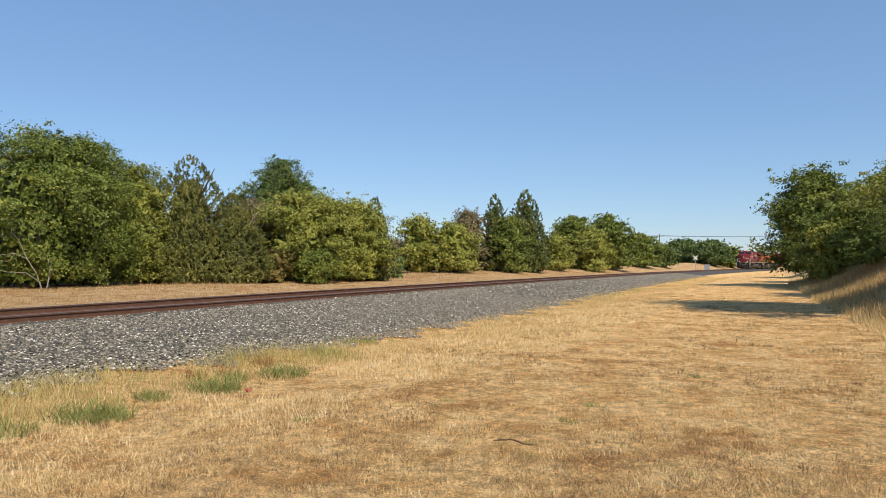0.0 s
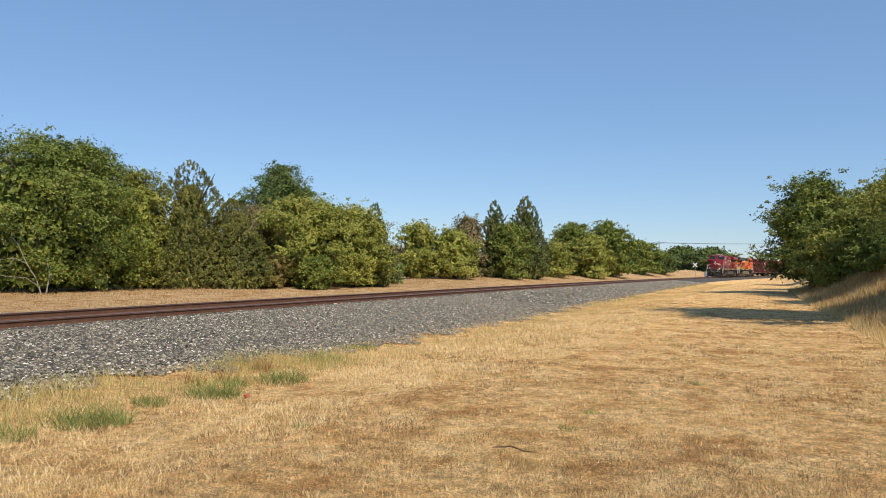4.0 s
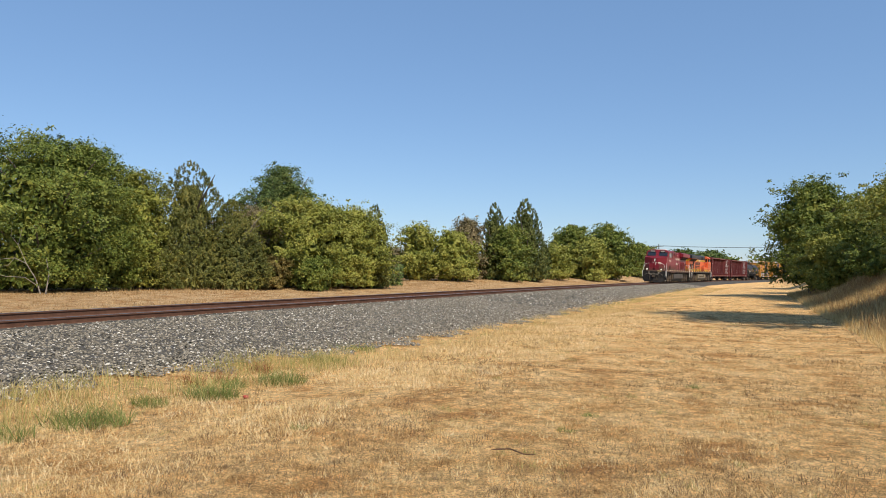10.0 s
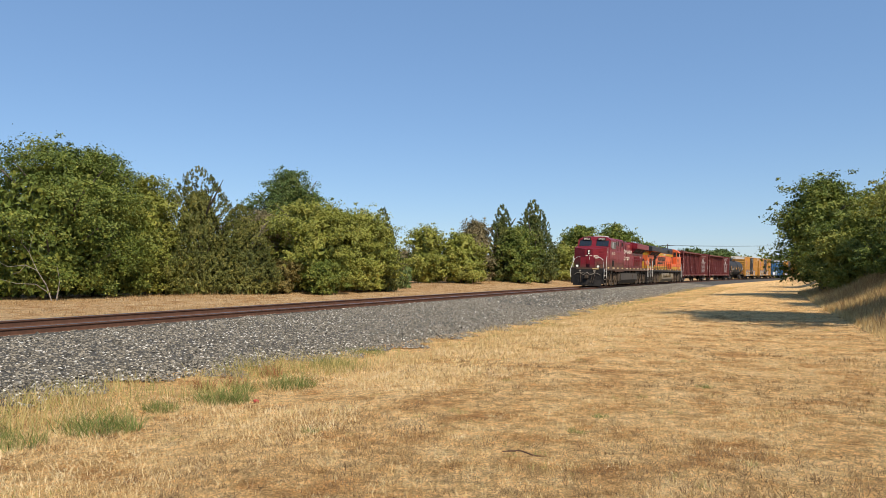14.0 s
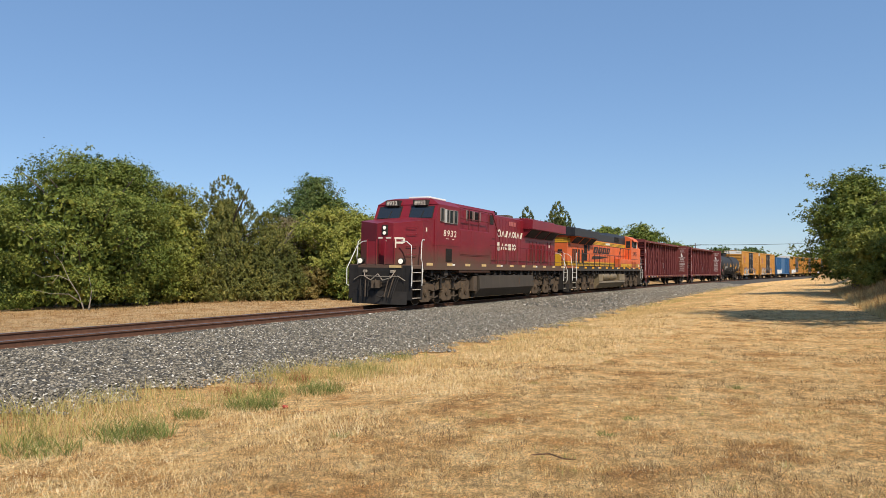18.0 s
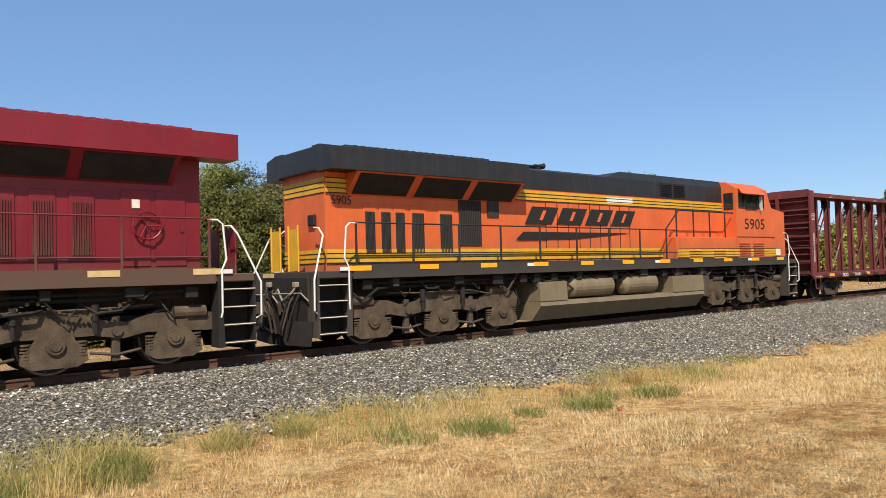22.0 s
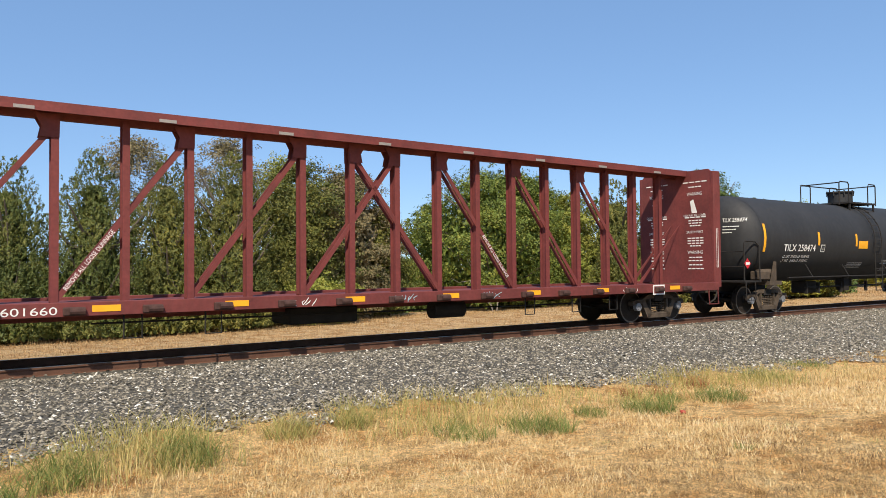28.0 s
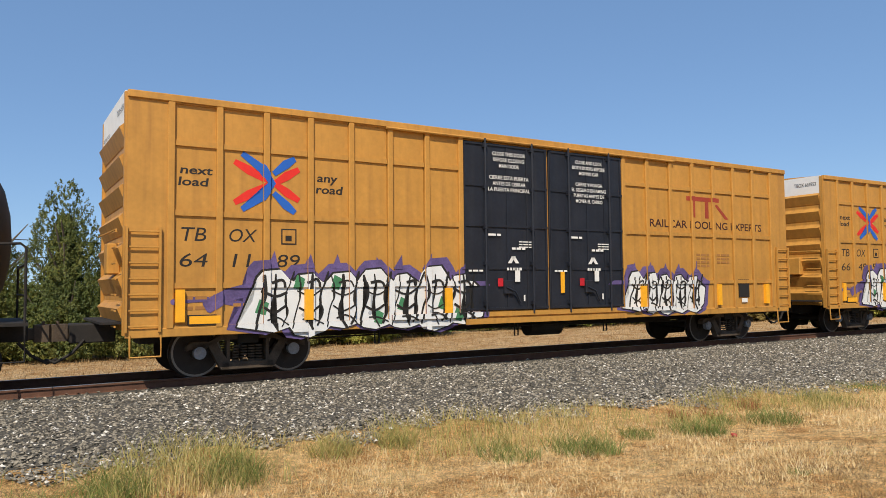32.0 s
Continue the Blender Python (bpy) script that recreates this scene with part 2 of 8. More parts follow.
def raw_mesh(name, verts, faces, material, smooth=False):
    """A mesh from arrays; faces all of one size."""
    me = bpy.data.meshes.new(name)
    verts, faces = np.asarray(verts, np.float32), np.asarray(faces, np.int32)
    k = faces.shape[1]
    me.vertices.add(len(verts))
    me.vertices.foreach_set("co", verts.ravel())
    me.loops.add(faces.size)
    me.loops.foreach_set("vertex_index", faces.ravel())
    me.polygons.add(len(faces))
    me.polygons.foreach_set("loop_start", np.arange(0, faces.size, k, dtype=np.int32))
    me.polygons.foreach_set("use_smooth", np.full(len(faces), smooth))
    me.update(calc_edges=True)
    me.materials.append(material)
    return me


# ---- ground, ballast and track ----
def smooth01(a, b, v):
    t = np.clip((v - a) / (b - a), 0, 1)
    return t * t * (3 - 2 * t)


def wave(x, y, seed, scale):
    r = np.random.RandomState(seed)
    out = 0
    for k in range(6):
        a, f, p = r.uniform(0, 6.28), r.uniform(0.6, 1.7) / scale, r.uniform(0, 6.28)
        out = out + np.sin((x * math.cos(a) + y * math.sin(a)) * f + p)
    return out / 6


def foot(s):
    """How far from the centre line the ballast reaches on the camera's side."""
    return np.interp(s, [-20, 0, 5, 10, 14, 25, 60, 120], [5.7, 5.85, 5.9, 6.5, 7.1, 7.4, 6.7, 5.5])


def land(x, y):
    """Height of the ground."""
    x, y = np.asarray(x, float), np.asarray(y, float)
    q = arc_q(x, y)
    z = np.interp(q, [-60, -12, -7.0, -4.6, -2.3, -1.6, 1.6, 2.5, 7.0, 7.9, 8.8, 10.6, 13, 40],
                  [0.35, 0.05, 0.02, 0.05, 0.44, 0.47, 0.43, 0.38, -0.03, -0.09, -0.07, 0.04, 0.03, 0.0])
    away = smooth01(8.6, 10.5, q) + smooth01(-5.0, -8.0, q)
    z = z + away * (0.07 * wave(x, y, 3, 2.2) + 0.03 * wave(x, y, 4, 0.6))
    bank = smooth01(2.3, 7.2, x - 0.012 * y) * smooth01(15, 27, y)
    z = z + 2.1 * bank * (0.80 + 0.20 * wave(x, y, 9, 2.2))
    far = np.interp(y, [-40, 10, 32, 60, 90, 130, 180, 300, 600], [0.0, 0.05, 0.40, 0.50, 1.05, 1.25, 2.0, 2.6, 3.0])
    z = z + far * smooth01(-6, -18, q)
    return z + smooth01(9, 14, q) * 0.5 * smooth01(30, 150, y)


def axis_steps(lo, hi, near, step, grow):
    out, v, d = [near], near, step
    while v < hi:
        v, d = v + d, d * grow if v > near + 24 else d
        out.append(v)
    v, d = near, step
    while v > lo:
        v, d = v - d, d * grow if v < near - 24 else d
        out.append(v)
    return np.array(sorted(out))


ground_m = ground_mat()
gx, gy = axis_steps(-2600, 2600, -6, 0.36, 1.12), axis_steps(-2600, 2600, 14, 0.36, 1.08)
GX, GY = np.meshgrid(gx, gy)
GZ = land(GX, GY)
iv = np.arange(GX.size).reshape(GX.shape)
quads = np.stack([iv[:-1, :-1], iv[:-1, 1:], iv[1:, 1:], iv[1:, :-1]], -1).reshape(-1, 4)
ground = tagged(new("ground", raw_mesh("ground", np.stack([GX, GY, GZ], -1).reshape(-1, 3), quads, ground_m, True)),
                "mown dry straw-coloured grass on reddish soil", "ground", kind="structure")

# ballast bed
stone_m = mat("ballast stone", (0.212, 0.186, 0.142), 0.9, var=0.25, scale=9, island=0.65, bump=0.3, bscale=60)
white_stone_m = mat("pale ballast stone", (0.60, 0.57, 0.50), 0.85, var=0.15, scale=9, island=0.25)
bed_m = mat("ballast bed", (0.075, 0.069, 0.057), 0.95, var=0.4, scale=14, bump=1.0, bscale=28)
ss = np.concatenate([np.arange(-70, 90, 1.0), np.arange(90, 420, 4.0)])
qs = np.array([-4.7, -2.3, -1.6, 0, 1.6, 2.5, 4, 5.5, 7.05])
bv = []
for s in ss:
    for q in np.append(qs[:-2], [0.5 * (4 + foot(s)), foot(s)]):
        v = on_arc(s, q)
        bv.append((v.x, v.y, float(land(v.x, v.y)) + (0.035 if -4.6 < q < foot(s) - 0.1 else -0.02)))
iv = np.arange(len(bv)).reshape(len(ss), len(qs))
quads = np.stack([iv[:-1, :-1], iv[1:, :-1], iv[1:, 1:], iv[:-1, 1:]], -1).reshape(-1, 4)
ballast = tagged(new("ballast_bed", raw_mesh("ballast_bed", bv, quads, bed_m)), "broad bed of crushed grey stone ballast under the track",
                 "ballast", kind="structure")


def scatter_stones(name, n, s_rng, q_rng, size, seed, falloff=0.0):
    r = np.random.RandomState(seed)
    s = r.uniform(*s_rng, n)
    q = r.uniform(*q_rng, n)
    if q_rng[0] > 0:
        q = q_rng[0] + (foot(s) + 0.25 * np.sin(s * 2.1) + 0.2 * np.sin(s * 5.3) - q_rng[0]) * r.uniform(0, 1.03, n)
    a = (s - ARC_Y) / RADIUS
    x, y = ARC_X + RADIUS - (RADIUS - q) * np.cos(a), ARC_Y + (RADIUS - q) * np.sin(a)
    z = land(x, y) + 0.034 + r.uniform(-0.012, 0.012, n)
    base = np.array([(0.1, 0, 0.52), (1, 0.1, -0.1), (-0.2, 0.95, -0.05), (-0.95, -0.3, -0.1), (0.25, -0.95, -0.15)], float)
    tri = np.array([(0, 1, 2), (0, 2, 3), (0, 3, 4), (0, 4, 1)])
    sz = size * r.uniform(0.55, 1.35, n)
    v = base[None] * r.uniform(0.65, 1.35, (n, 5, 3)) * (sz[:, None] * r.uniform(0.6, 1.2, (n, 3)))[:, None, :]
    e = np.stack([r.normal(size=n) * 0.3, r.normal(size=n) * 0.3, r.uniform(0, 6.28, n)], -1)
    for ax, (i, j) in enumerate(((1, 2), (2, 0), (0, 1))):
        c, d = np.cos(e[:, ax])[:, None], np.sin(e[:, ax])[:, None]
        vi, vj = v[:, :, i].copy(), v[:, :, j].copy()
        v[:, :, i], v[:, :, j] = c * vi - d * vj, d * vi + c * vj
    v += np.stack([x, y, z], -1)[:, None, :]
    f = tri[None] + (np.arange(n) * 5)[:, None, None]
    ob = new(name, raw_mesh(name, v.reshape(-1, 3), f.reshape(-1, 3), stone_m))
    ob.data.materials.append(white_stone_m)
    pale = np.repeat(r.uniform(0, 1, n) < 0.075, 4)
    ob.data.polygons.foreach_set("material_index", pale.astype(np.int32))
    return ob


tagged(scatter_stones("ballast_stones", 150000, (-18, 34), (1.32, 7.5), 0.029, 1), "loose crushed grey and white stones of the ballast shoulder",
       "stones", kind="stuff")
tagged(scatter_stones("ballast_stones", 20000, (-25, 60), (-4.7, 1.4), 0.042, 2), "loose grey stones between and behind the rails", "stones", kind="stuff")
tagged(scatter_stones("ballast_stones", 30000, (34, 110), (1.32, 7.3), 0.055, 3), "loose grey stones of the far ballast shoulder", "stones", kind="stuff")

# rails and sleepers
rust_m = mat("rusty rail", (0.13, 0.062, 0.038), 0.8, 0.2, var=0.25, scale=6, bump=0.2)
head_m = mat("worn rail head", (0.42, 0.40, 0.38), 0.3, 0.9, var=0.1)
tie_m = mat("creosoted sleeper", (0.075, 0.055, 0.042), 0.9, var=0.35, scale=5, bump=0.5, bscale=25, objvar=0.4)
track = tagged(new("railway_track"), "single railway track with rusty rails on dark wooden sleepers", "railway track", kind="structure")


def swept(name, prof, q0, s_list, material, parent):
    vs, fs = [], []
    n = len(prof)
    for s in s_list:
        m = arc_pose(s)
        vs += [m @ Vector((0, -q0 + u, w)) for u, w in prof]
    for i in range(len(s_list) - 1):
        for j in range(n):
            fs.append((i * n + j, (i + 1) * n + j, (i + 1) * n + (j + 1) % n, i * n + (j + 1) % n))
    ob = new(name, raw_mesh(name, vs, fs, material))
    ob.parent = parent
    return ob


s_list = list(np.arange(-120, 440, 3.0))
for q in (0.755, -0.755):
    rail = swept("rail", [(-0.07, -0.18), (0.07, -0.18), (0.07, -0.165), (0.012, -0.14), (0.012, -0.045), (0.036, -0.035), (0.036, -0.004),
                          (-0.036, -0.004), (-0.036, -0.035), (-0.012, -0.045), (-0.012, -0.14), (-0.07, -0.165)], q, s_list, rust_m, track)
    swept("rail_head", [(-0.034, -0.006), (0.034, -0.006), (0.030, 0.0), (-0.030, 0.0)], q, s_list, head_m, rail)
bm = box(B(), -0.115, 0.115, -1.3, 1.3, -0.36, -0.178, 0.012)
tie = part("sleeper", bm, tie_m, track)
tie.matrix_basis = arc_pose(-20)
rr = random.Random(5)
for i in range(1, 240):
    again("sleeper", tie, track, arc_pose(-20 + i * 0.5 + rr.uniform(-0.03, 0.03)) @ pose(0, rr.uniform(-0.06, 0.06), rr.uniform(-0.012, 0.008), 0, 0, rr.uniform(-1.5, 1.5)))
plate = part("tie_plate", box(B(), -0.09, 0.09, -0.17, 0.17, -0.185, -0.170), rust_m, track)
plate.matrix_basis = arc_pose(-20) @ pose(0, -0.755, 0)
for i in range(1, 130):
    again("tie_plate", plate, track, arc_pose(-20 + i * 0.5) @ pose(0, -0.755, 0))


# ---- grass ----
def blades(name, x, y, h, w, lean, material, seed, segs=2):
    """Grass blades at the places, as one mesh."""
    r = np.random.RandomState(seed)
    n = len(x)
    z = land(x, y)
    a = r.uniform(0, 6.283, n)
    ux, uy = np.cos(a), np.sin(a)
    b = r.uniform(0, 6.283, n)
    lx, ly = np.cos(b) * lean * h, np.sin(b) * lean * h
    rows = []
    for k, (f, ww) in enumerate(((0, 1.0), (0.55, 0.8), (1.0, 0.12))):
        cx, cy = x + lx * f * f, y + ly * f * f
        cz = z - 0.01 + h * f * (1 - np.minimum(0.30 * lean, 0.62) * f)
        for s in (-0.5, 0.5):
            rows.append(np.stack([cx + s * w * ww * ux, cy + s * w * ww * uy, cz], -1))
    v = np.stack(rows, 1).reshape(-1, 3)
    base = (np.arange(n) * 6)[:, None, None]
    f = np.array([(0, 1, 3, 2), (2, 3, 5, 4)])[None] + base
    return new(name, raw_mesh(name, v, f.reshape(-1, 4), material))


def spikes(name, x, y, length, w, rise, material, seed, toward=None):
    """Short blades, one triangle each. rise: how steeply each stands, in radians; toward: the way in which it lies."""
    r = np.random.RandomState(seed)
    n = len(x)
    a = r.uniform(0, 6.283, n) if toward is None else toward + r.normal(size=n) * 0.7
    z = land(x, y) - 0.006
    dx, dy, dz = np.cos(a) * np.cos(rise), np.sin(a) * np.cos(rise), np.sin(rise)
    b = a + 1.5708 + r.normal(size=n) * 0.6
    ux, uy = np.cos(b) * w * 0.5, np.sin(b) * w * 0.5
    p = np.stack([np.stack([x - ux, y - uy, z], -1), np.stack([x + ux, y + uy, z], -1), np.stack([x + dx * length, y + dy * length, z + dz * length], -1)], 1)
    return new(name, raw_mesh(name, p.reshape(-1, 3), np.arange(n * 3).reshape(-1, 3), material))


STRAW = [(0.0, (0.27, 0.135, 0.05)), (0.3, (0.58, 0.365, 0.155)), (0.6, (0.80, 0.58, 0.285)), (1.0, (0.92, 0.75, 0.47))]
field_m = ramp_mat("matted dry grass", STRAW, 0.9, share=0.5, trans=0.2, spec=0.15, **PATCH)
clump_m = ramp_mat("dry grass clump", [(0.0, (0.20, 0.105, 0.04)), (0.35, (0.48, 0.30, 0.125)), (0.6, (0.76, 0.56, 0.27)), (1.0, (0.90, 0.74, 0.45))], 0.9, 3.2, 0.3, trans=0.2, spec=0.15, low=0.36, high=0.64)
straw_m = ramp_mat("dry grass blade", [(0.0, (0.40, 0.245, 0.10)), (0.4, (0.62, 0.455, 0.20)), (1.0, (0.78, 0.63, 0.35))], 0.9, 0.5, 0.6, trans=0.25, spec=0.15)
tan_m = ramp_mat("brown grass blade", [(0.0, (0.22, 0.12, 0.055)), (0.5, (0.42, 0.27, 0.12)), (1.0, (0.60, 0.44, 0.22))], 0.9, 0.7, 0.6, trans=0.2, spec=0.15)
dead_m = ramp_mat("grey dead grass", [(0.0, (0.12, 0.070, 0.035)), (1.0, (0.34, 0.225, 0.115))], 0.9, 0.7, 0.6, spec=0.1)
green_m = ramp_mat("green weed blade", [(0.0, (0.10, 0.15, 0.035)), (0.45, (0.19, 0.24, 0.06)), (0.72, (0.34, 0.34, 0.11)), (1.0, (0.62, 0.48, 0.22))], 0.75, 1.2, 0.7, trans=0.3, spec=0.25)
olive_m = ramp_mat("yellow-green grass blade", [(0.0, (0.16, 0.18, 0.05)), (0.35, (0.36, 0.34, 0.11)), (0.65, (0.55, 0.44, 0.17)), (1.0, (0.70, 0.54, 0.26))], 0.8, 0.9, 0.6, trans=0.3, spec=0.2)


def sector(n, seed, d0=4.7, d1=34.0, a0=-13.0, a1=98.0):
    r = np.random.RandomState(seed)
    d = d0 * (d1 / d0) ** r.uniform(0, 1, n)
    a = np.radians(r.uniform(a0, a1, n))
    return -d * np.sin(a), d * np.cos(a), d, r


def field_grass(name, n, seed, material, lab, low, high, thresh):
    x, y, d, r = sector(n, seed, 4.7, 60.0)
    q = arc_q(x, y)
    patch = wave(x, y, 21, 0.55) + 0.7 * wave(x, y, 22, 0.2) + 0.5 * wave(x, y, 24, 1.6)
    ok = (q > foot(arc_s(x, y)) + 0.3) & (patch > thresh + r.uniform(-0.3, 0.3, n))
    x, y, d, patch = x[ok], y[ok], d[ok], patch[ok]
    h = r.uniform(low, high, len(x)) * np.clip(0.8 + 0.6 * patch, 0.5, 1.5) * np.clip(0.85 + d / 40, 0.8, 1.5)
    tagged(spikes(name, x, y, h, 0.0018 + 0.00075 * d, r.uniform(0.02, 0.6, len(x)) + 0.5 * (r.uniform(0, 1, len(x)) < 0.1), material, seed), lab, "grass", kind="stuff")


field_grass("dry_grass", 520000, 31, field_m, "short matted straw-coloured grass on the field", 0.022, 0.062, -0.6)
field_grass("dry_grass", 150000, 32, dead_m, "short brown thatch between the dry grass", 0.015, 0.05, -0.4)


def tussocks(name, n, per, seed, material, lab, hts, thresh):
    """Low flattened tussocks of dry blades, thick in some places and missing in others."""
    cx, cy, d, r = sector(n, seed, 4.7, 40.0)
    ok = (arc_q(cx, cy) > foot(arc_s(cx, cy)) + 0.4) & (wave(cx, cy, seed, 0.7) + 0.6 * wave(cx, cy, seed + 1, 0.22) > thresh + r.uniform(-0.3, 0.3, n))
    cx, cy, d = cx[ok], cy[ok], d[ok]
    m = len(cx)
    a = r.uniform(0, 6.283, (m, per))
    rad = (r.uniform(0.03, 0.14, m) + 0.003 * d)[:, None] * np.sqrt(r.uniform(0, 1, (m, per)))
    x, y = (cx[:, None] + rad * np.cos(a)).ravel(), (cy[:, None] + rad * np.sin(a)).ravel()
    h = (r.uniform(*hts, (m, 1)) * r.uniform(0.5, 1.2, (m, per))).ravel()
    rise = (r.uniform(0.25, 1.0, (m, 1)) + r.uniform(-0.2, 0.4, (m, per))).ravel()
    tagged(spikes(name, x, y, h, np.repeat(0.0016 + 0.0007 * d, per), rise, material, seed + 1), lab, "grass", kind="stuff")


tussocks("dry_tussocks", 12500, 24, 91, clump_m, "pale soft dry tussocks on the field", (0.03, 0.08), -0.2)
tussocks("dry_tussocks", 13000, 14, 93, dead_m, "brown dry tussocks on the field", (0.035, 0.085), -0.05)
tussocks("dry_tussocks", 900, 22, 95, olive_m, "faded olive tussocks on the field", (0.03, 0.09), 0.1)


def strip_grass(name, n, seed, s_rng, q_rng, h, w, material, lab, thresh=-9.0, scale=0.5):
    r = np.random.RandomState(seed)
    s, q = r.uniform(*s_rng, n), r.uniform(*q_rng, n)
    if q_rng[1] > 0:
        q = q - 7.0 + foot(s)
    a = (s - ARC_Y) / RADIUS
    x, y = ARC_X + RADIUS - (RADIUS - q) * np.cos(a), ARC_Y + (RADIUS - q) * np.sin(a)
    patch = wave(x, y, seed, scale) + 0.5 * wave(x, y, seed + 1, scale * 0.3)
    ok = patch > thresh + r.uniform(-0.2, 0.2, n)
    x, y, patch = x[ok], y[ok], patch[ok]
    hh = r.uniform(*h, len(x)) * np.clip(0.8 + patch, 0.5, 1.6)
    if q_rng[1] < 0:
        ob = spikes(name, x, y, hh, w, r.uniform(0.5, 1.4, len(x)), material, seed)
    else:
        ob = blades(name, x, y, hh, w, r.uniform(0.2, 0.8, len(x)), material, seed)
    tagged(ob, lab, "grass", kind="stuff")


strip_grass("ditch_grass", 24000, 41, (-16, 40), (7.0, 9.2), (0.05, 0.21), 0.008, straw_m, "taller dry grass along the foot of the ballast", -0.1)
strip_grass("ditch_grass", 18000, 43, (-16, 12), (6.8, 8.6), (0.10, 0.40), 0.008, olive_m, "tall yellow-green grass beside the ballast", 0.0)
strip_grass("ditch_grass", 9000, 45, (10, 95), (6.8, 8.2), (0.04, 0.15), 0.018, olive_m, "yellow-green verge grass along the far ballast", 0.0)
strip_grass("ditch_grass", 26000, 47, (10, 110), (7.3, 11.0), (0.04, 0.12), 0.020, straw_m, "bright dry grass along the edge of the field", -0.3, 1.4)
strip_grass("verge_grass", 95000, 49, (-15, 130), (-24, -4.9), (0.05, 0.17), 0.024, tan_m, "dry grass verge behind the track", -0.5, 1.5)
strip_grass("verge_grass", 24000, 51, (-15, 130), (-24, -14), (0.08, 0.30), 0.022, tan_m, "taller brown grass under the trees", 0.0, 1.5)
r = np.random.RandomState(8)
n = 110000
s_, q_ = r.uniform(1, 32, n), r.uniform(0.9, 4.8, n)
q_ = foot(s_) + q_
aa = (s_ - ARC_Y) / RADIUS
bx, by = ARC_X + RADIUS - (RADIUS - q_) * np.cos(aa), ARC_Y + (RADIUS - q_) * np.sin(aa)
patch = wave(bx, by, 65, 0.5) + 0.7 * wave(bx, by, 66, 0.16)
ok = patch > -0.25 + r.uniform(-0.25, 0.25, n)
bx, by, patch = bx[ok], by[ok], patch[ok]
hh = r.uniform(0.04, 0.11, len(bx)) * np.clip(0.85 + 0.6 * patch, 0.5, 1.5)
pale_m = ramp_mat("pale soft straw", [(0.0, (0.46, 0.30, 0.13)), (0.4, (0.74, 0.55, 0.27)), (1.0, (0.93, 0.78, 0.50))], 0.9, 3.0, 0.4, trans=0.2, spec=0.15, low=0.36, high=0.64)
tagged(spikes("pale_grass", bx, by, hh, 0.0020 + 0.00062 * np.hypot(bx, by), r.uniform(0.3, 1.25, len(bx)), pale_m, 67), "pale soft straw grass along the shallow ditch", "grass", kind="stuff")
n = 60000
bx, by = r.uniform(2.6, 12, n), r.uniform(17.5, 62, n)
hh = r.uniform(0.12, 0.6, n) * np.clip(0.7 + 0.8 * wave(bx, by, 61, 1.2), 0.2, 1.4)
tagged(spikes("bank_grass", bx, by, hh, 0.008 + 0.0005 * by, r.uniform(0.6, 1.4, n), straw_m, 62), "tall dry grass on the bank", "grass", kind="stuff")
n = 26000
bx, by = r.uniform(3.0, 12, n), r.uniform(19, 55, n)
tagged(spikes("bank_grass", bx, by, r.uniform(0.15, 0.7, n), 0.02, r.uniform(0.6, 1.4, n), tan_m, 63), "brown weeds on the bank", "grass", kind="stuff")


def at_angle(az, el=None, d=None):
    """A place by its bearing to the left of the y axis and its depression or distance from the eye."""
    if d is None:
        d = 1.65 / math.tan(radians(-el))
    return -d * math.sin(radians(az)), d * math.cos(radians(az))


def tuft(x, y, rad, h, n, material, seed, label):
    r = np.random.RandomState(seed)
    a, d = r.uniform(0, 6.283, n), rad * np.sqrt(r.uniform(0, 1, n))
    px, py = x + d * np.cos(a) * 1.25, y + d * np.sin(a)
    ob = blades("weed_tuft", px, py, h * r.uniform(0.4, 1.1, n), 0.008, r.uniform(0.4, 1.6, n), material, seed + 1)
    return tagged(ob, label, "weed", "weed tufts by the ballast")


for i, (az, el, rad, h, n) in enumerate(((35.3, -8.05, 0.34, 0.30, 420), (40.2, -8.9, 0.30, 0.32, 420), (38.6, -8.2, 0.16, 0.2, 180), (44.5, -9.2, 0.2, 0.2, 220), (48.6, -10.2, 0.40, 0.32, 460),
                                         (32.0, -6.6, 0.34, 0.22, 300), (54.2, -10.6, 0.34, 0.26, 320), (67.6, -10.4, 0.3, 0.40, 300), (75.0, -11.4, 0.34, 0.45, 340), (62.8, -10.0, 0.24, 0.42, 260),
                                         (83.0, -11.8, 0.34, 0.42, 300), (29.6, -5.9, 0.4, 0.2, 240), (87.5, -12.6, 0.3, 0.4, 260))):
    x, y = at_angle(az, el)
    tuft(x, y, rad, h, n, green_m if i not in (7, 9) else olive_m, 300 + i * 3, "clump of long green grass at the foot of the ballast" if i not in (7, 9) else "clump of tall yellow-green grass by the ballast")
for i, (az, el) in enumerate(((33.7, -12.2), (11.3, -11.2), (13.2, -12.4), (4.0, -8.6))):
    x, y = at_angle(az, el)
    tuft(x, y, 0.09, 0.08, 60, green_m, 400 + i * 3, "small green weed in the dry grass")
for i, (az, el) in enumerate(((41.5, -8.1), (36.8, -7.3), (39.5, -7.9))):
    x, y = at_angle(az, el)
    tuft(x, y, 0.16, 0.3, 90, mat("rusty dead weed", (0.34, 0.15, 0.06), 0.9, island=0.3), 450 + i * 3, "rust-brown dead weed on the ballast slope")


# ---- trees ----
def leaf_mat(name, dark, mid, light, trans=0.14):
    return ramp_mat(name, [(0.0, dark), (0.45, mid), (1.0, light)], 0.6, 0.55, 0.45, trans=trans, spec=0.3, detail=3.0)


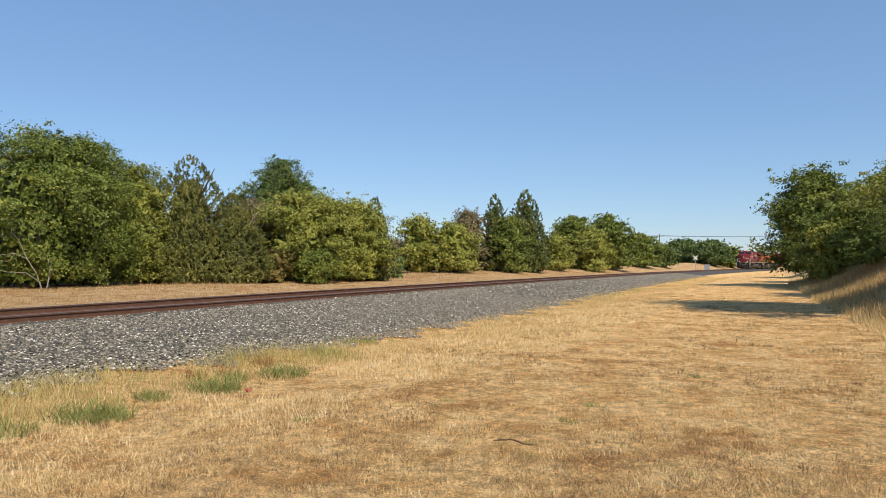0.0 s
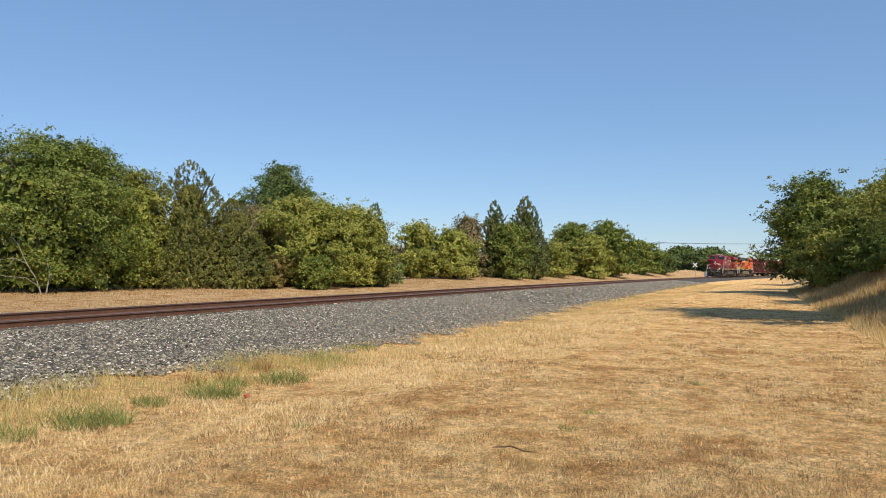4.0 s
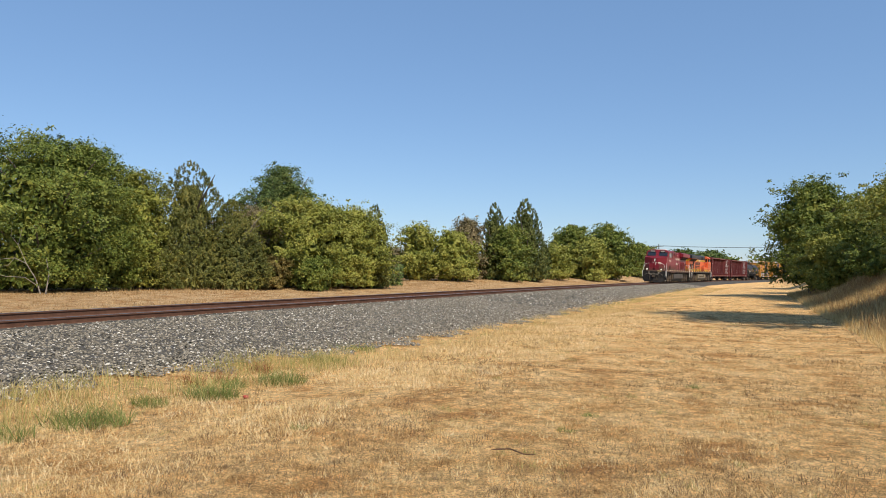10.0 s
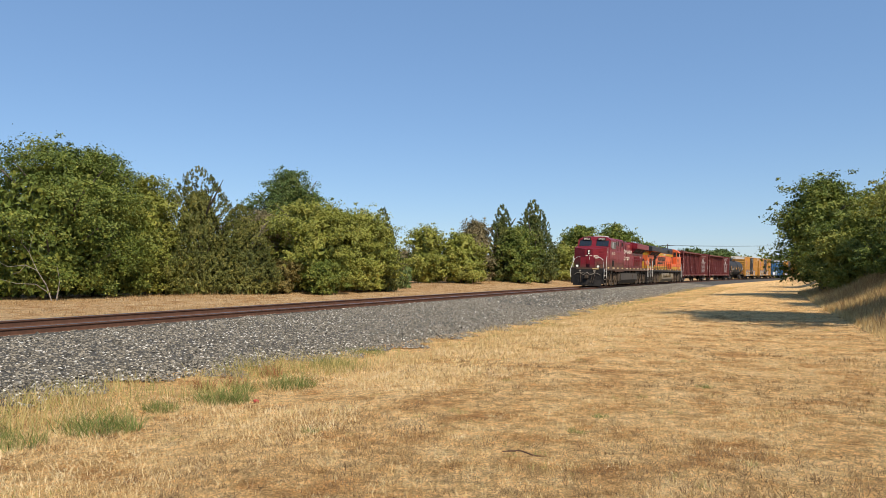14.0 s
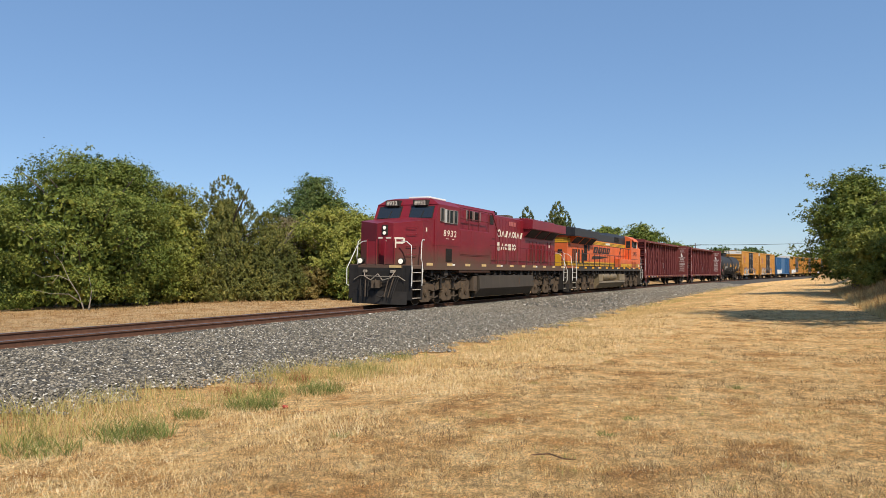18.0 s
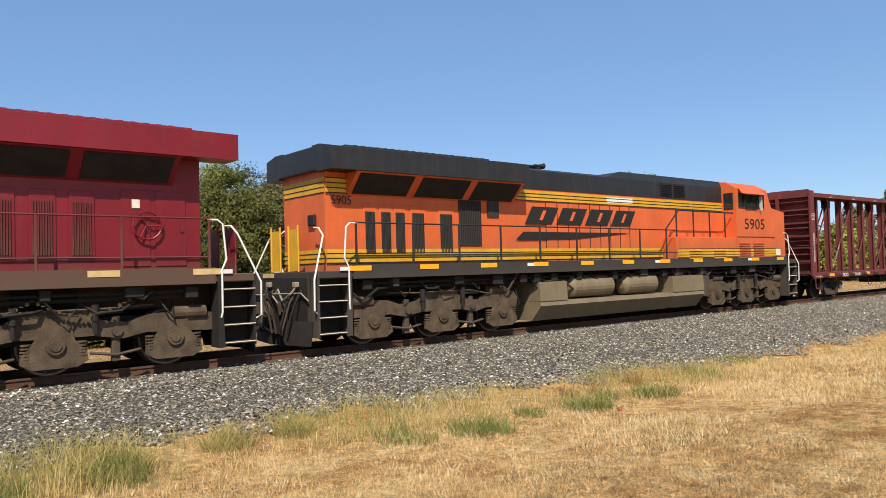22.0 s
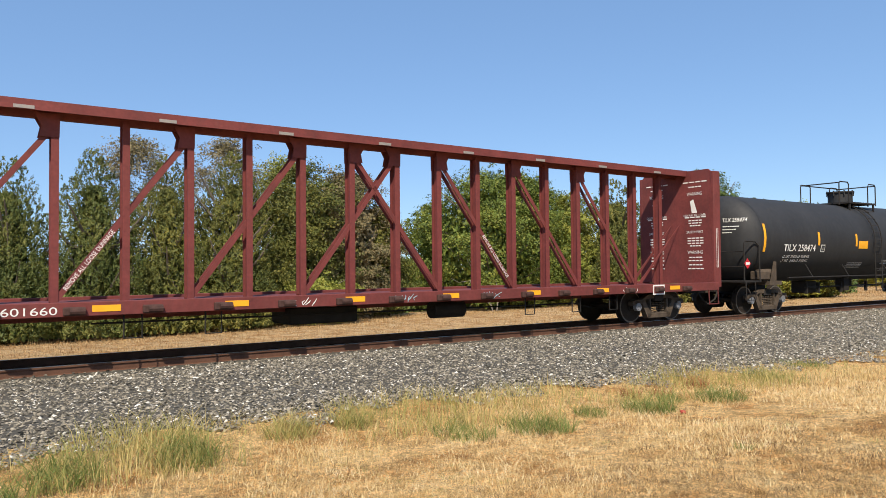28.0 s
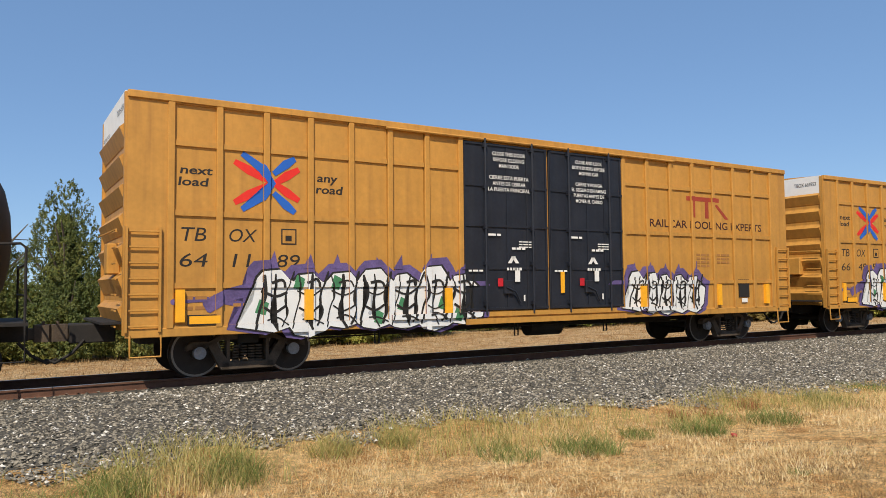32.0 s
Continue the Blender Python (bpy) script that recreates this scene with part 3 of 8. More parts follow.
LEAF = {
    "green": leaf_mat("green leaves", (0.045, 0.072, 0.012), (0.128, 0.172, 0.028), (0.32, 0.315, 0.060)),
    "lime": leaf_mat("yellow-green leaves", (0.105, 0.135, 0.024), (0.245, 0.265, 0.045), (0.42, 0.38, 0.085)),
    "dark": leaf_mat("dark green leaves", (0.045, 0.075, 0.020), (0.095, 0.145, 0.036), (0.20, 0.22, 0.06)),
    "olive": leaf_mat("olive cedar foliage", (0.040, 0.054, 0.012), (0.104, 0.116, 0.024), (0.27, 0.235, 0.050), 0.08),
    "cedar": leaf_mat("dark cedar foliage", (0.034, 0.054, 0.012), (0.085, 0.110, 0.024), (0.22, 0.205, 0.046), 0.08),
    "brown": leaf_mat("thin brownish leaves", (0.09, 0.085, 0.035), (0.21, 0.175, 0.085), (0.36, 0.28, 0.15)),
    "rust": leaf_mat("rusty orange leaves", (0.08, 0.075, 0.02), (0.19, 0.15, 0.045), (0.32, 0.24, 0.07)),
}
bark_m = mat("grey bark", (0.15, 0.125, 0.10), 0.9, var=0.3, scale=5, bump=0.6, bscale=18)
pale_bark_m = mat("pale dead wood", (0.30, 0.265, 0.225), 0.9, var=0.2, scale=5)


def leaf_mesh(c, out, size, r, slim=0.62, along=None, spread=0.75):
    """Leaves as small triangles at the places c, facing roughly out; along: the way in which they point."""
    n = len(c)
    nr = out + spread * r.normal(size=(n, 3))
    nr /= np.linalg.norm(nr, axis=1)[:, None]
    u = (along + 0.5 * r.normal(size=(n, 3))) if along is not None else r.normal(size=(n, 3))
    u -= nr * np.sum(u * nr, axis=1)[:, None]
    u /= np.linalg.norm(u, axis=1)[:, None]
    v = np.cross(nr, u)
    s = (size * r.uniform(0.6, 1.35, n))[:, None]
    p = np.stack([c - u * s * 0.5 + v * s * slim * 0.5, c - u * s * 0.5 - v * s * slim * 0.5, c + u * s * 0.5], 1)
    return p.reshape(-1, 3), np.arange(n * 3).reshape(-1, 3)


def crown_shape(t, low):
    """Half width of a leafy crown at the share t of its height, 1 at its widest."""
    u = np.where(t > 0.42, (t - 0.42) / 0.58, (0.42 - t) / 0.42 * (0.66 if low < 0.1 else 0.9))
    return np.sqrt(np.maximum(0.02, 1 - np.abs(u) ** 2.2))


def broad_crown(H, W, size, r, low, thick):
    """Leaves of a broadleaf crown: boughs over an uneven surface, each of several sprays, with gaps into the dark between them."""
    area = math.pi * W * H * 0.9
    n = int(min(46000, thick * 1.75 * area / (0.3 * size * size)))
    bl = 0.055 * W + 0.045 * H + 0.16
    m = int(np.clip(1.25 * area / (bl * bl * 1.9), 26, 420))
    k = 9
    per = max(5, n // (m * k))
    a, t = r.uniform(0, 6.283, m), low + (1 - low) * r.uniform(0, 1, m) ** 0.85
    lump = np.ones(m)
    for j in range(22):
        ba, bt = r.uniform(0, 6.28), r.uniform(0.05, 1.0)
        bs, bw = (r.uniform(-0.22, 0.26), r.uniform(0.5, 0.9)) if j < 9 else (r.uniform(-0.22, 0.22), r.uniform(0.2, 0.4))
        da = (a - ba + math.pi) % math.tau - math.pi
        lump += bs * np.exp(-(da / bw) ** 2 - ((t - bt) / (0.38 * bw)) ** 2)
    f = np.where(r.uniform(0, 1, m) < 0.72, r.uniform(0.78, 1.0, m), r.uniform(0.35, 0.78, m))
    rad = np.maximum(0.5 * W * crown_shape(t, low) * lump * f - 0.35 * bl, 0.02)
    c = np.stack([rad * np.cos(a), rad * np.sin(a), t * H * 0.95 * (0.9 + 0.1 * lump)], -1)
    o = np.stack([np.cos(a), np.sin(a), -0.25 + 1.3 * t], -1)
    o /= np.linalg.norm(o, axis=1)[:, None]
    L = bl * r.uniform(0.6, 1.35, m)
    # sprays of each bough, thick on its upper and outer side, a few of them reaching out
    w = r.normal(size=(m, k, 3))
    w /= np.linalg.norm(w, axis=2)[:, :, None]
    w = (w + 0.45 * o[:, None, :] + np.array([0, 0, 0.28])) * np.array([1.0, 1.0, 0.62])
    reach = np.where(r.uniform(0, 1, (m, k)) < 0.08, r.uniform(1.1, 1.4, (m, k)), r.uniform(0.35, 1.0, (m, k)))
    sc = c[:, None, :] + w * (reach * L[:, None])[:, :, None]
    sr = (0.34 * L[:, None] * r.uniform(0.6, 1.2, (m, k)) * np.where(reach > 1.1, 0.5, 1.0))
    g = r.normal(size=(m, k, per, 3)) * np.array([0.75, 0.75, 0.48])
    p = (sc[:, :, None, :] + g * sr[:, :, None, None]).reshape(-1, 3)
    face = (0.32 * np.clip(g, -1, 1) + 0.45 * o[:, None, None, :] + np.array([0, 0, 0.55])).reshape(-1, 3)
    return p, face


def cedar_crown(H, W, size, r, low, thick):
    """Leaves of a dense cedar: feathery sprays that point up and out of a ridged cone with a few side tops. Returns the way they point too."""
    area = math.pi * W * H * 0.6
    n = int(min(44000, thick * 2.9 * area / (0.2 * size * size)))
    per = 13
    m = max(60, n // per)
    tops = 4
    ta, tr, th = r.uniform(0, 6.28, tops), r.uniform(0.12, 0.27, tops) * W, r.uniform(0.60, 0.86, tops)
    ta[0], tr[0], th[0] = 0, 0, 1.0
    share = np.array([0.73] + [0.09] * (tops - 1))
    which = r.choice(tops, m, p=share / share.sum())
    a = r.uniform(0, 6.283, m)
    t = 1 - (1 - r.uniform(0, 1, m) * 0.998) ** 0.6
    env = (1 - t) ** 0.68 * np.minimum(1.0, 0.84 + 1.4 * t)
    ph = r.uniform(0, 6.28, 3)
    ridge = 1 + 0.12 * np.sin(5 * a + ph[0] + 3 * t) + 0.11 * np.sin(9 * a + ph[1] - 5 * t) + 0.08 * np.sin(17 * t + ph[2] + 2 * a)
    wid = 0.5 * W * np.where(which == 0, 1.0, 0.45)
    f = np.where(r.uniform(0, 1, m) < 0.8, r.uniform(0.84, 1.0, m), r.uniform(0.45, 0.84, m))
    rad = wid * env * ridge * f
    hh = H * th[which]
    base = np.stack([tr[which] * np.cos(ta[which]) + rad * np.cos(a), tr[which] * np.sin(ta[which]) + rad * np.sin(a), (low + (1 - low) * t) * hh * 0.97], -1)
    d = np.stack([np.cos(a) * (0.85 - 0.6 * t), np.sin(a) * (0.85 - 0.6 * t), 0.45 + 0.75 * t], -1) + 0.22 * r.normal(size=(m, 3))
    d /= np.linalg.norm(d, axis=1)[:, None]
    ln = (0.12 + 0.030 * H) * r.uniform(0.5, 1.25, m) * np.clip(1.15 - 0.7 * t, 0.4, 1)
    u = r.uniform(0, 1, (m, per)) ** 0.8
    g = r.normal(size=(m, per, 3)) * (0.17 * ln[:, None] * (1.15 - u))[:, :, None]
    p = (base[:, None, :] + d[:, None, :] * (u * ln[:, None])[:, :, None] + g).reshape(-1, 3)
    out = np.stack([np.cos(a), np.sin(a), np.full(m, 0.5)], -1)
    face = (0.7 * out[:, None, :] + 3.0 * g / ln[:, None, None]).reshape(-1, 3)
    along = np.repeat(d, per, axis=0)
    return p, face, along


def crown_points(kind, H, W, size, r, low=0.03, thick=1.0):
    """Places of the leaves in a crown H high and W wide, the way in which they face and point, and how large each is."""
    cedar = kind == "cedar"
    p, face, *along = (cedar_crown if cedar else broad_crown)(H, W, size, r, low, thick)
    p[:, 2] *= H / np.quantile(p[:, 2], 0.9993)
    p[:, 2] = np.maximum(p[:, 2], r.uniform(0.0, 0.3, len(p)))
    # larger leaves deep inside close the crown
    k = len(p) // 7 if thick >= 0.9 else 0
    t2 = low + (0.90 - low) * (r.uniform(0, 1, k) ** (1.6 if cedar else 0.9))
    e2 = (1 - t2) ** 0.8 if cedar else crown_shape(t2, low) * 0.92
    a2, r2 = r.uniform(0, 6.283, k), 0.5 * W * e2 * r.uniform(0.25, 0.74, k)
    p2 = np.stack([r2 * np.cos(a2), r2 * np.sin(a2), t2 * H * 0.9], -1)
    f2 = np.stack([np.cos(a2), np.sin(a2), np.zeros(k)], -1)
    big = np.concatenate([np.ones(len(p)), np.full(k, 2.4)])
    way = np.concatenate([along[0], np.tile([0, 0, 1.0], (k, 1))]) if cedar else None
    return np.concatenate([p, p2]), np.concatenate([face, f2]), way, big


def wood(H, W, r):
    """Trunk with a few limbs."""
    bm = B()
    lean = r.uniform(-0.06, 0.06, 2) * H
    top = Vector((lean[0], lean[1], H * 0.72))
    tr = 0.028 * H + 0.02
    tube(bm, [(0, 0, -0.15), (lean[0] * 0.2, lean[1] * 0.2, H * 0.2), (lean[0] * 0.6, lean[1] * 0.6, H * 0.45), top], [tr, tr * 0.8, tr * 0.55, tr * 0.2], 7)
    for k in range(7 if H < 7 else 14):
        a, t = r.uniform(0, 6.28), r.uniform(0.15, 0.66)
        s = Vector((lean[0] * t, lean[1] * t, H * t))
        e = s + Vector((math.cos(a) * W * 0.36, math.sin(a) * W * 0.36, H * r.uniform(0.1, 0.28)))
        m = s.lerp(e, 0.5) + Vector((0, 0, -0.05 * H))
        tube(bm, [s, m, e], [tr * 0.45, tr * 0.3, tr * 0.08], 5)
    return bm


def tree(kind, leaf, x, y, H, W, size, seed, label, low=0.03, base=None, thick=1.0):
    r = np.random.RandomState(seed)
    ob = tagged(new("cedar_tree" if kind == "cedar" else "shrub" if H < 2.6 else "broadleaf_tree"), label, "shrub" if H < 2.6 and kind != "cedar" else "tree", "trees along the railway")
    ob.location = (x, y, float(land(x, y)) if base is None else base)
    part("trunk", wood(H, W, r), bark_m, ob)
    size = max(size, math.sqrt(W * H / 4800))
    pts, face, along, big = crown_points(kind, H, W, size, r, low, thick)
    v, f = leaf_mesh(pts, face, size * big, r, 0.36 if kind == "cedar" else 0.66, along, 0.5 if kind == "cedar" else 0.55)
    c = new("crown", raw_mesh("crown", v, f, LEAF[leaf]))
    c.parent = ob
    return ob


def tree_at(kind, leaf, az, d, el, W, seed, label, low=0.03, thick=1.0):
    x, y = -d * math.sin(radians(az)), d * math.cos(radians(az))
    H = 1.62 + d * math.tan(radians(el)) - float(land(x, y))
    return tree(kind, leaf, x, y, H, W, (0.0030 * d + 0.010) if kind == "cedar" else (0.0026 * d + 0.010), seed, label, low, None, thick)


tree_at("broad", "green", 51.6, 50, 9.7, 10.5, 1, "large leafy green tree with low branches beside the verge")
tree_at("broad", "green", 48.9, 51, 9.1, 6.4, 47, "leafy green tree grown together with the large one")
tree_at("broad", "lime", 45.6, 53, 7.5, 4.6, 2, "slender yellow-green tree beside the large tree")
tree_at("cedar", "olive", 42.0, 54, 8.2, 9.4, 3, "broad olive cedar with a pointed top")
tree_at("cedar", "olive", 38.9, 53, 5.5, 6.0, 4, "low olive cedar against a taller one")
tree_at("broad", "dark", 35.4, 74, 8.4, 8.5, 5, "tall dark green tree behind the yellow trees")
tree_at("broad", "lime", 33.6, 58, 6.2, 8.5, 6, "broad yellow-green tree on the verge")
tree_at("broad", "lime", 29.9, 60, 5.7, 6.4, 7, "yellow-green tree turning olive")
tree_at("broad", "brown", 37.4, 59, 5.2, 4.4, 8, "thin brownish tree between green ones")
tree_at("cedar", "cedar", 28.2, 62, 5.4, 3.6, 9, "narrow dark cedar beside the trees")
tree_at("broad", "rust", 36.0, 54, 1.5, 2.6, 10, "rust and orange shrub below the trees")
tree_at("broad", "green", 32.6, 54, 1.4, 3.0, 11, "bright green shrub below the trees")
tree_at("broad", "brown", 26.6, 96, 2.2, 6.0, 12, "low far shrub in a gap of the trees")
tree_at("broad", "lime", 24.8, 84, 4.2, 5.4, 13, "open yellow-green tree with thin top")
tree_at("broad", "lime", 22.1, 84, 3.7, 6.4, 14, "rounded yellow-green tree on the verge")
tree_at("broad", "brown", 20.9, 90, 4.7, 4.6, 15, "thin greyish tree behind the verge")
tree_at("cedar", "cedar", 18.8, 92, 5.6, 5.4, 16, "pointed dark cedar on the verge")
tree_at("broad", "green", 17.6, 91, 4.0, 5.0, 17, "green tree between two cedars")
tree_at("cedar", "cedar", 16.4, 97, 5.9, 7.4, 18, "tall dark conical cedar")
tree_at("broad", "lime", 14.3, 108, 2.6, 6.0, 19, "low yellow-green tree beside a cedar")
tree_at("broad", "green", 12.7, 124, 3.9, 8.5, 20, "rounded green tree far along the verge")
tree_at("broad", "lime", 11.3, 121, 3.1, 7.5, 21, "olive green tree far along the verge")
tree_at("broad", "green", 10.1, 134, 4.0, 9.0, 22, "large rounded green tree far along the verge")
tree_at("broad", "green", 8.0, 158, 2.6, 11.0, 23, "wide green tree near the road crossing")
tree_at("broad", "dark", 6.5, 172, 1.7, 9.0, 24, "dark bushy tree near the road crossing")
tree_at("broad", "dark", 4.7, 236, 2.1, 15.0, 25, "far dark green tree beyond the crossing")
tree_at("broad", "dark", 2.9, 228, 1.9, 14.0, 26, "far rounded tree beyond the crossing")
tree_at("broad", "green", 1.6, 240, 1.4, 10.0, 27, "far low tree beyond the crossing")
tree_at("broad", "olive", 66.4, 42, 10.7, 6.6, 30, "tall olive tree mixed with brown twigs")
tree_at("broad", "brown", 62.6, 43, 10.2, 4.8, 31, "slim greyish brown-leaved tree on the verge")
tree_at("broad", "olive", 60.4, 44, 7.4, 3.6, 32, "small olive green tree at a gap")
tree_at("broad", "lime", 65.2, 39, 2.0, 5.0, 33, "bright green low bushes at the foot of the trees")
tree_at("broad", "lime", 58.6, 60, 2.6, 4.0, 34, "pale shrub in a gap of the trees")
tree_at("cedar", "olive", 71.4, 38, 11.2, 6.0, 35, "dense olive cedar with several tops")
tree_at("cedar", "olive", 76.0, 38, 10.8, 6.2, 36, "dense dark olive cedar")
tree_at("cedar", "cedar", 81.0, 37, 11.0, 6.0, 37, "dense dark green cedar")
tree_at("cedar", "cedar", 86.2, 37, 10.2, 5.6, 38, "dark green cedar hanging to the ground")
tree_at("cedar", "olive", 91.5, 38, 8.8, 6.0, 39, "broad olive cedar at the edge of the verge")
tree_at("broad", "green", 97.0, 39, 8.6, 7.0, 40, "leafy green tree at the edge of the verge")
tree_at("broad", "green", 103.5, 40, 9.0, 8.0, 46, "wide leafy tree at the edge of the verge")
tree_at("broad", "brown", 78.3, 44, 12.5, 5.0, 41, "thin pinkish brown tree rising behind cedars", 0.35, 0.3)
tree_at("broad", "brown", 72.0, 45, 12.6, 4.6, 42, "thin greyish tree rising behind cedars", 0.35, 0.3)
tree_at("broad", "lime", 67.6, 46, 11.2, 5.0, 43, "green and brown tree rising behind cedars", 0.3, 0.5)
tree_at("broad", "green", 55.8, 55, 7.6, 5.0, 44, "leafy green tree beside a gap")
tree_at("cedar", "cedar", 47.5, 62, 6.5, 6.0, 45, "cedar half hidden behind leafy trees")
for i, (x, y, H, W, leaf, low, lab) in enumerate(((11.2, 24.0, 15.5, 9.5, "green", 0.1, "tall leafy tree on the bank casting shade"), (8.4, 39.0, 6.4, 6.0, "lime", 0.03, "olive green tree on the bank"),
                                                (9.0, 47.0, 6.4, 6.0, "lime", 0.03, "dark leafy tree on the bank"), (4.0, 58.0, 8.6, 6.2, "green", 0.12, "round tree with drooping thin twigs at the field's edge"),
                                                (4.7, 51.0, 3.9, 3.4, "lime", 0.03, "yellow-green shrubby tree at the foot of the bank"), (9.5, 66.0, 7.0, 8.0, "green", 0.03, "leafy tree farther along the bank"),
                                                (8.4, 84.0, 6.0, 8.0, "dark", 0.03, "dark tree far along the bank"), (14.5, 31.0, 9.0, 8.0, "green", 0.03, "leafy tree on top of the bank"),
                                                (6.6, 45.0, 2.4, 3.6, "green", 0.03, "green shrub at the foot of the bank"), (6.0, 53.0, 4.8, 5.2, "green", 0.03, "dark bushy tree behind a shrub on the bank"))):
    tree("broad", leaf, x, y, H, W, 0.28 if i == 0 else 0.0026 * y + 0.02, 70 + i, lab, low)


# pale dead branches hanging out of the large tree
ax_, ay_ = at_angle(51.6, d=46)
dead = tagged(new("dead_branch"), "pale dead branches hanging out below a leafy tree", "branch")
dead.matrix_basis = pose(ax_, ay_, float(land(ax_, ay_)), 0, 0, 51.6)
for pts, rad in (([(0, 0, -0.1), (-0.3, -0.1, 0.9), (-0.75, -0.2, 1.7), (-1.15, -0.2, 2.7), (-1.0, -0.1, 3.6)], 0.075), ([(-0.75, -0.2, 1.7), (-1.3, -0.4, 2.0), (-2.1, -0.4, 1.9), (-2.6, -0.3, 2.2)], 0.045),
                 ([(-0.1, 0, 0.4), (-0.8, -0.4, 0.95), (-1.7, -0.5, 1.0), (-2.5, -0.4, 1.25)], 0.05), ([(-1.15, -0.2, 2.7), (-1.5, -0.3, 3.2), (-1.45, -0.3, 3.9)], 0.03),
                 ([(-1.3, -0.4, 2.0), (-1.6, -0.5, 1.6), (-2.0, -0.5, 1.5)], 0.022), ([(0.2, 0, 0.0), (0.35, -0.1, 1.1), (0.2, -0.1, 2.0)], 0.09)):
    part("twig", tube(B(), pts, [0.5 * rad * (1 - 0.8 * i / (len(pts) - 1)) for i in range(len(pts))], 6), pale_bark_m, dead)

# woods that close the view all round
r = np.random.RandomState(77)
n = 26000
a = r.uniform(0, 6.283, n)
d = r.uniform(330, 420, n)
bx, by = d * np.cos(a), d * np.sin(a)
q = arc_q(bx, by)
hh = (6.5 + 2.6 * wave(bx, by, 78, 9) + 1.5 * wave(bx, by, 79, 3)) * r.uniform(0, 1, n) ** 0.8
keep = np.abs(q) > 9
c = np.stack([bx, by, land(bx, by) + np.maximum(hh, 0.2)], -1)[keep]
v, f = leaf_mesh(c, -c / np.linalg.norm(c, axis=1)[:, None] + np.array([0, 0, 0.5]), 1.9, r)
tagged(new("distant_woods", raw_mesh("distant_woods", v, f, LEAF["green"])), "far belt of green woods on the horizon", "woods", kind="stuff")
n = 30000
az = np.radians(r.uniform(14, 112, n))
lat = r.uniform(62, 95, n)
d = lat / np.maximum(np.sin(az), 0.3)
bx, by = -d * np.sin(az), d * np.cos(az)
hh = (4.6 + 1.6 * wave(bx, by, 80, 5)) * r.uniform(0, 1, n) ** 0.8
c = np.stack([bx, by, land(bx, by) + np.maximum(hh, 0.1)], -1)
v, f = leaf_mesh(c, np.tile([0.7, 0.0, 0.5], (n, 1)), 0.75, r)
tagged(new("scrub", raw_mesh("scrub", v, f, LEAF["dark"])), "dense low scrub behind the row of trees", "scrub", kind="stuff")

n = 22000
azd = r.uniform(26, 106, n)
d = np.interp(azd, [26, 36, 42, 52, 58, 66, 75, 90, 106], [67, 63, 59, 56, 51, 46, 42, 41, 43]) + r.uniform(0, 3.5, n)
bx, by = -d * np.sin(np.radians(azd)), d * np.cos(np.radians(azd))
hh = (1.9 + 0.9 * wave(bx, by, 84, 1.6)) * r.uniform(0, 1, n)
c = np.stack([bx, by, land(bx, by) + np.maximum(hh, 0.02)], -1)
v, f = leaf_mesh(c, np.tile([0.5, -0.3, 0.6], (n, 1)), 0.34, r)
tagged(new("undergrowth", raw_mesh("undergrowth", v, f, LEAF["dark"])), "dense shaded undergrowth below the trees", "undergrowth", kind="stuff")

# ---- pole line and road crossing ----
pole_m = mat("weathered pole wood", (0.10, 0.08, 0.065), 0.9, var=0.25)
wire_m = mat("dark wire", (0.03, 0.03, 0.035), 0.6)


def utility_pole(x, y, h=9.2):
    ob = tagged(new("utility_pole"), "weathered wooden utility pole with a crossarm", "pole", "poles beyond the trees")
    ob.location = (x, y, float(land(x, y)))
    part("pole_shaft", tube(B(), [(0, 0, -0.5), (0, 0, h)], [0.19, 0.13], 8), pole_m, ob)
    part("crossarm", box(B(), -1.6, 1.6, -0.07, 0.07, h - 0.75, h - 0.6, 0.01), pole_m, ob)
    for k in (-1.5, -0.6, 0.6, 1.5):
        ins = B()
        disc(ins, (k, 0, h - 0.6), 0.07, 0.0, 0.16, axis="z", seg=8)
        part("insulator", ins, wire_m, ob)
    return ob


px, py = at_angle(6.35, d=245)
utility_pole(px, py)
utility_pole(px + 62, py + 10)
utility_pole(px - 80, py - 4)


def wire(name, a, b, sag):
    pts = [Vector(a).lerp(Vector(b), i / 12) - Vector((0, 0, sag * 4 * (i / 12) * (1 - i / 12))) for i in range(13)]
    return tagged(part(name, tube(B(), pts, 0.035, 4), wire_m), "thin dark overhead wire between poles", "wire", "overhead wires")


pz = float(land(px, py)) + 8.7
for k in (-1.5, 1.5):
    wire("overhead_wire", (px + k, py, pz), (px + 62 + k, py + 10, pz + 0.2), 0.8)
    wire("overhead_wire", (px + k, py, pz), (px - 80 + k, py - 4, pz + 0.2), 0.8)
for k, z in ((-72, 9.6), (-73, 8.2)):
    wire("overhead_wire", (k, -10, z), (k, 55, z), 0.6)
    wire("overhead_wire", (k, 55, z), (k, 120, z), 0.6)
for y in (-10, 55, 120):
    utility_pole(-72.5, y, 9.4)


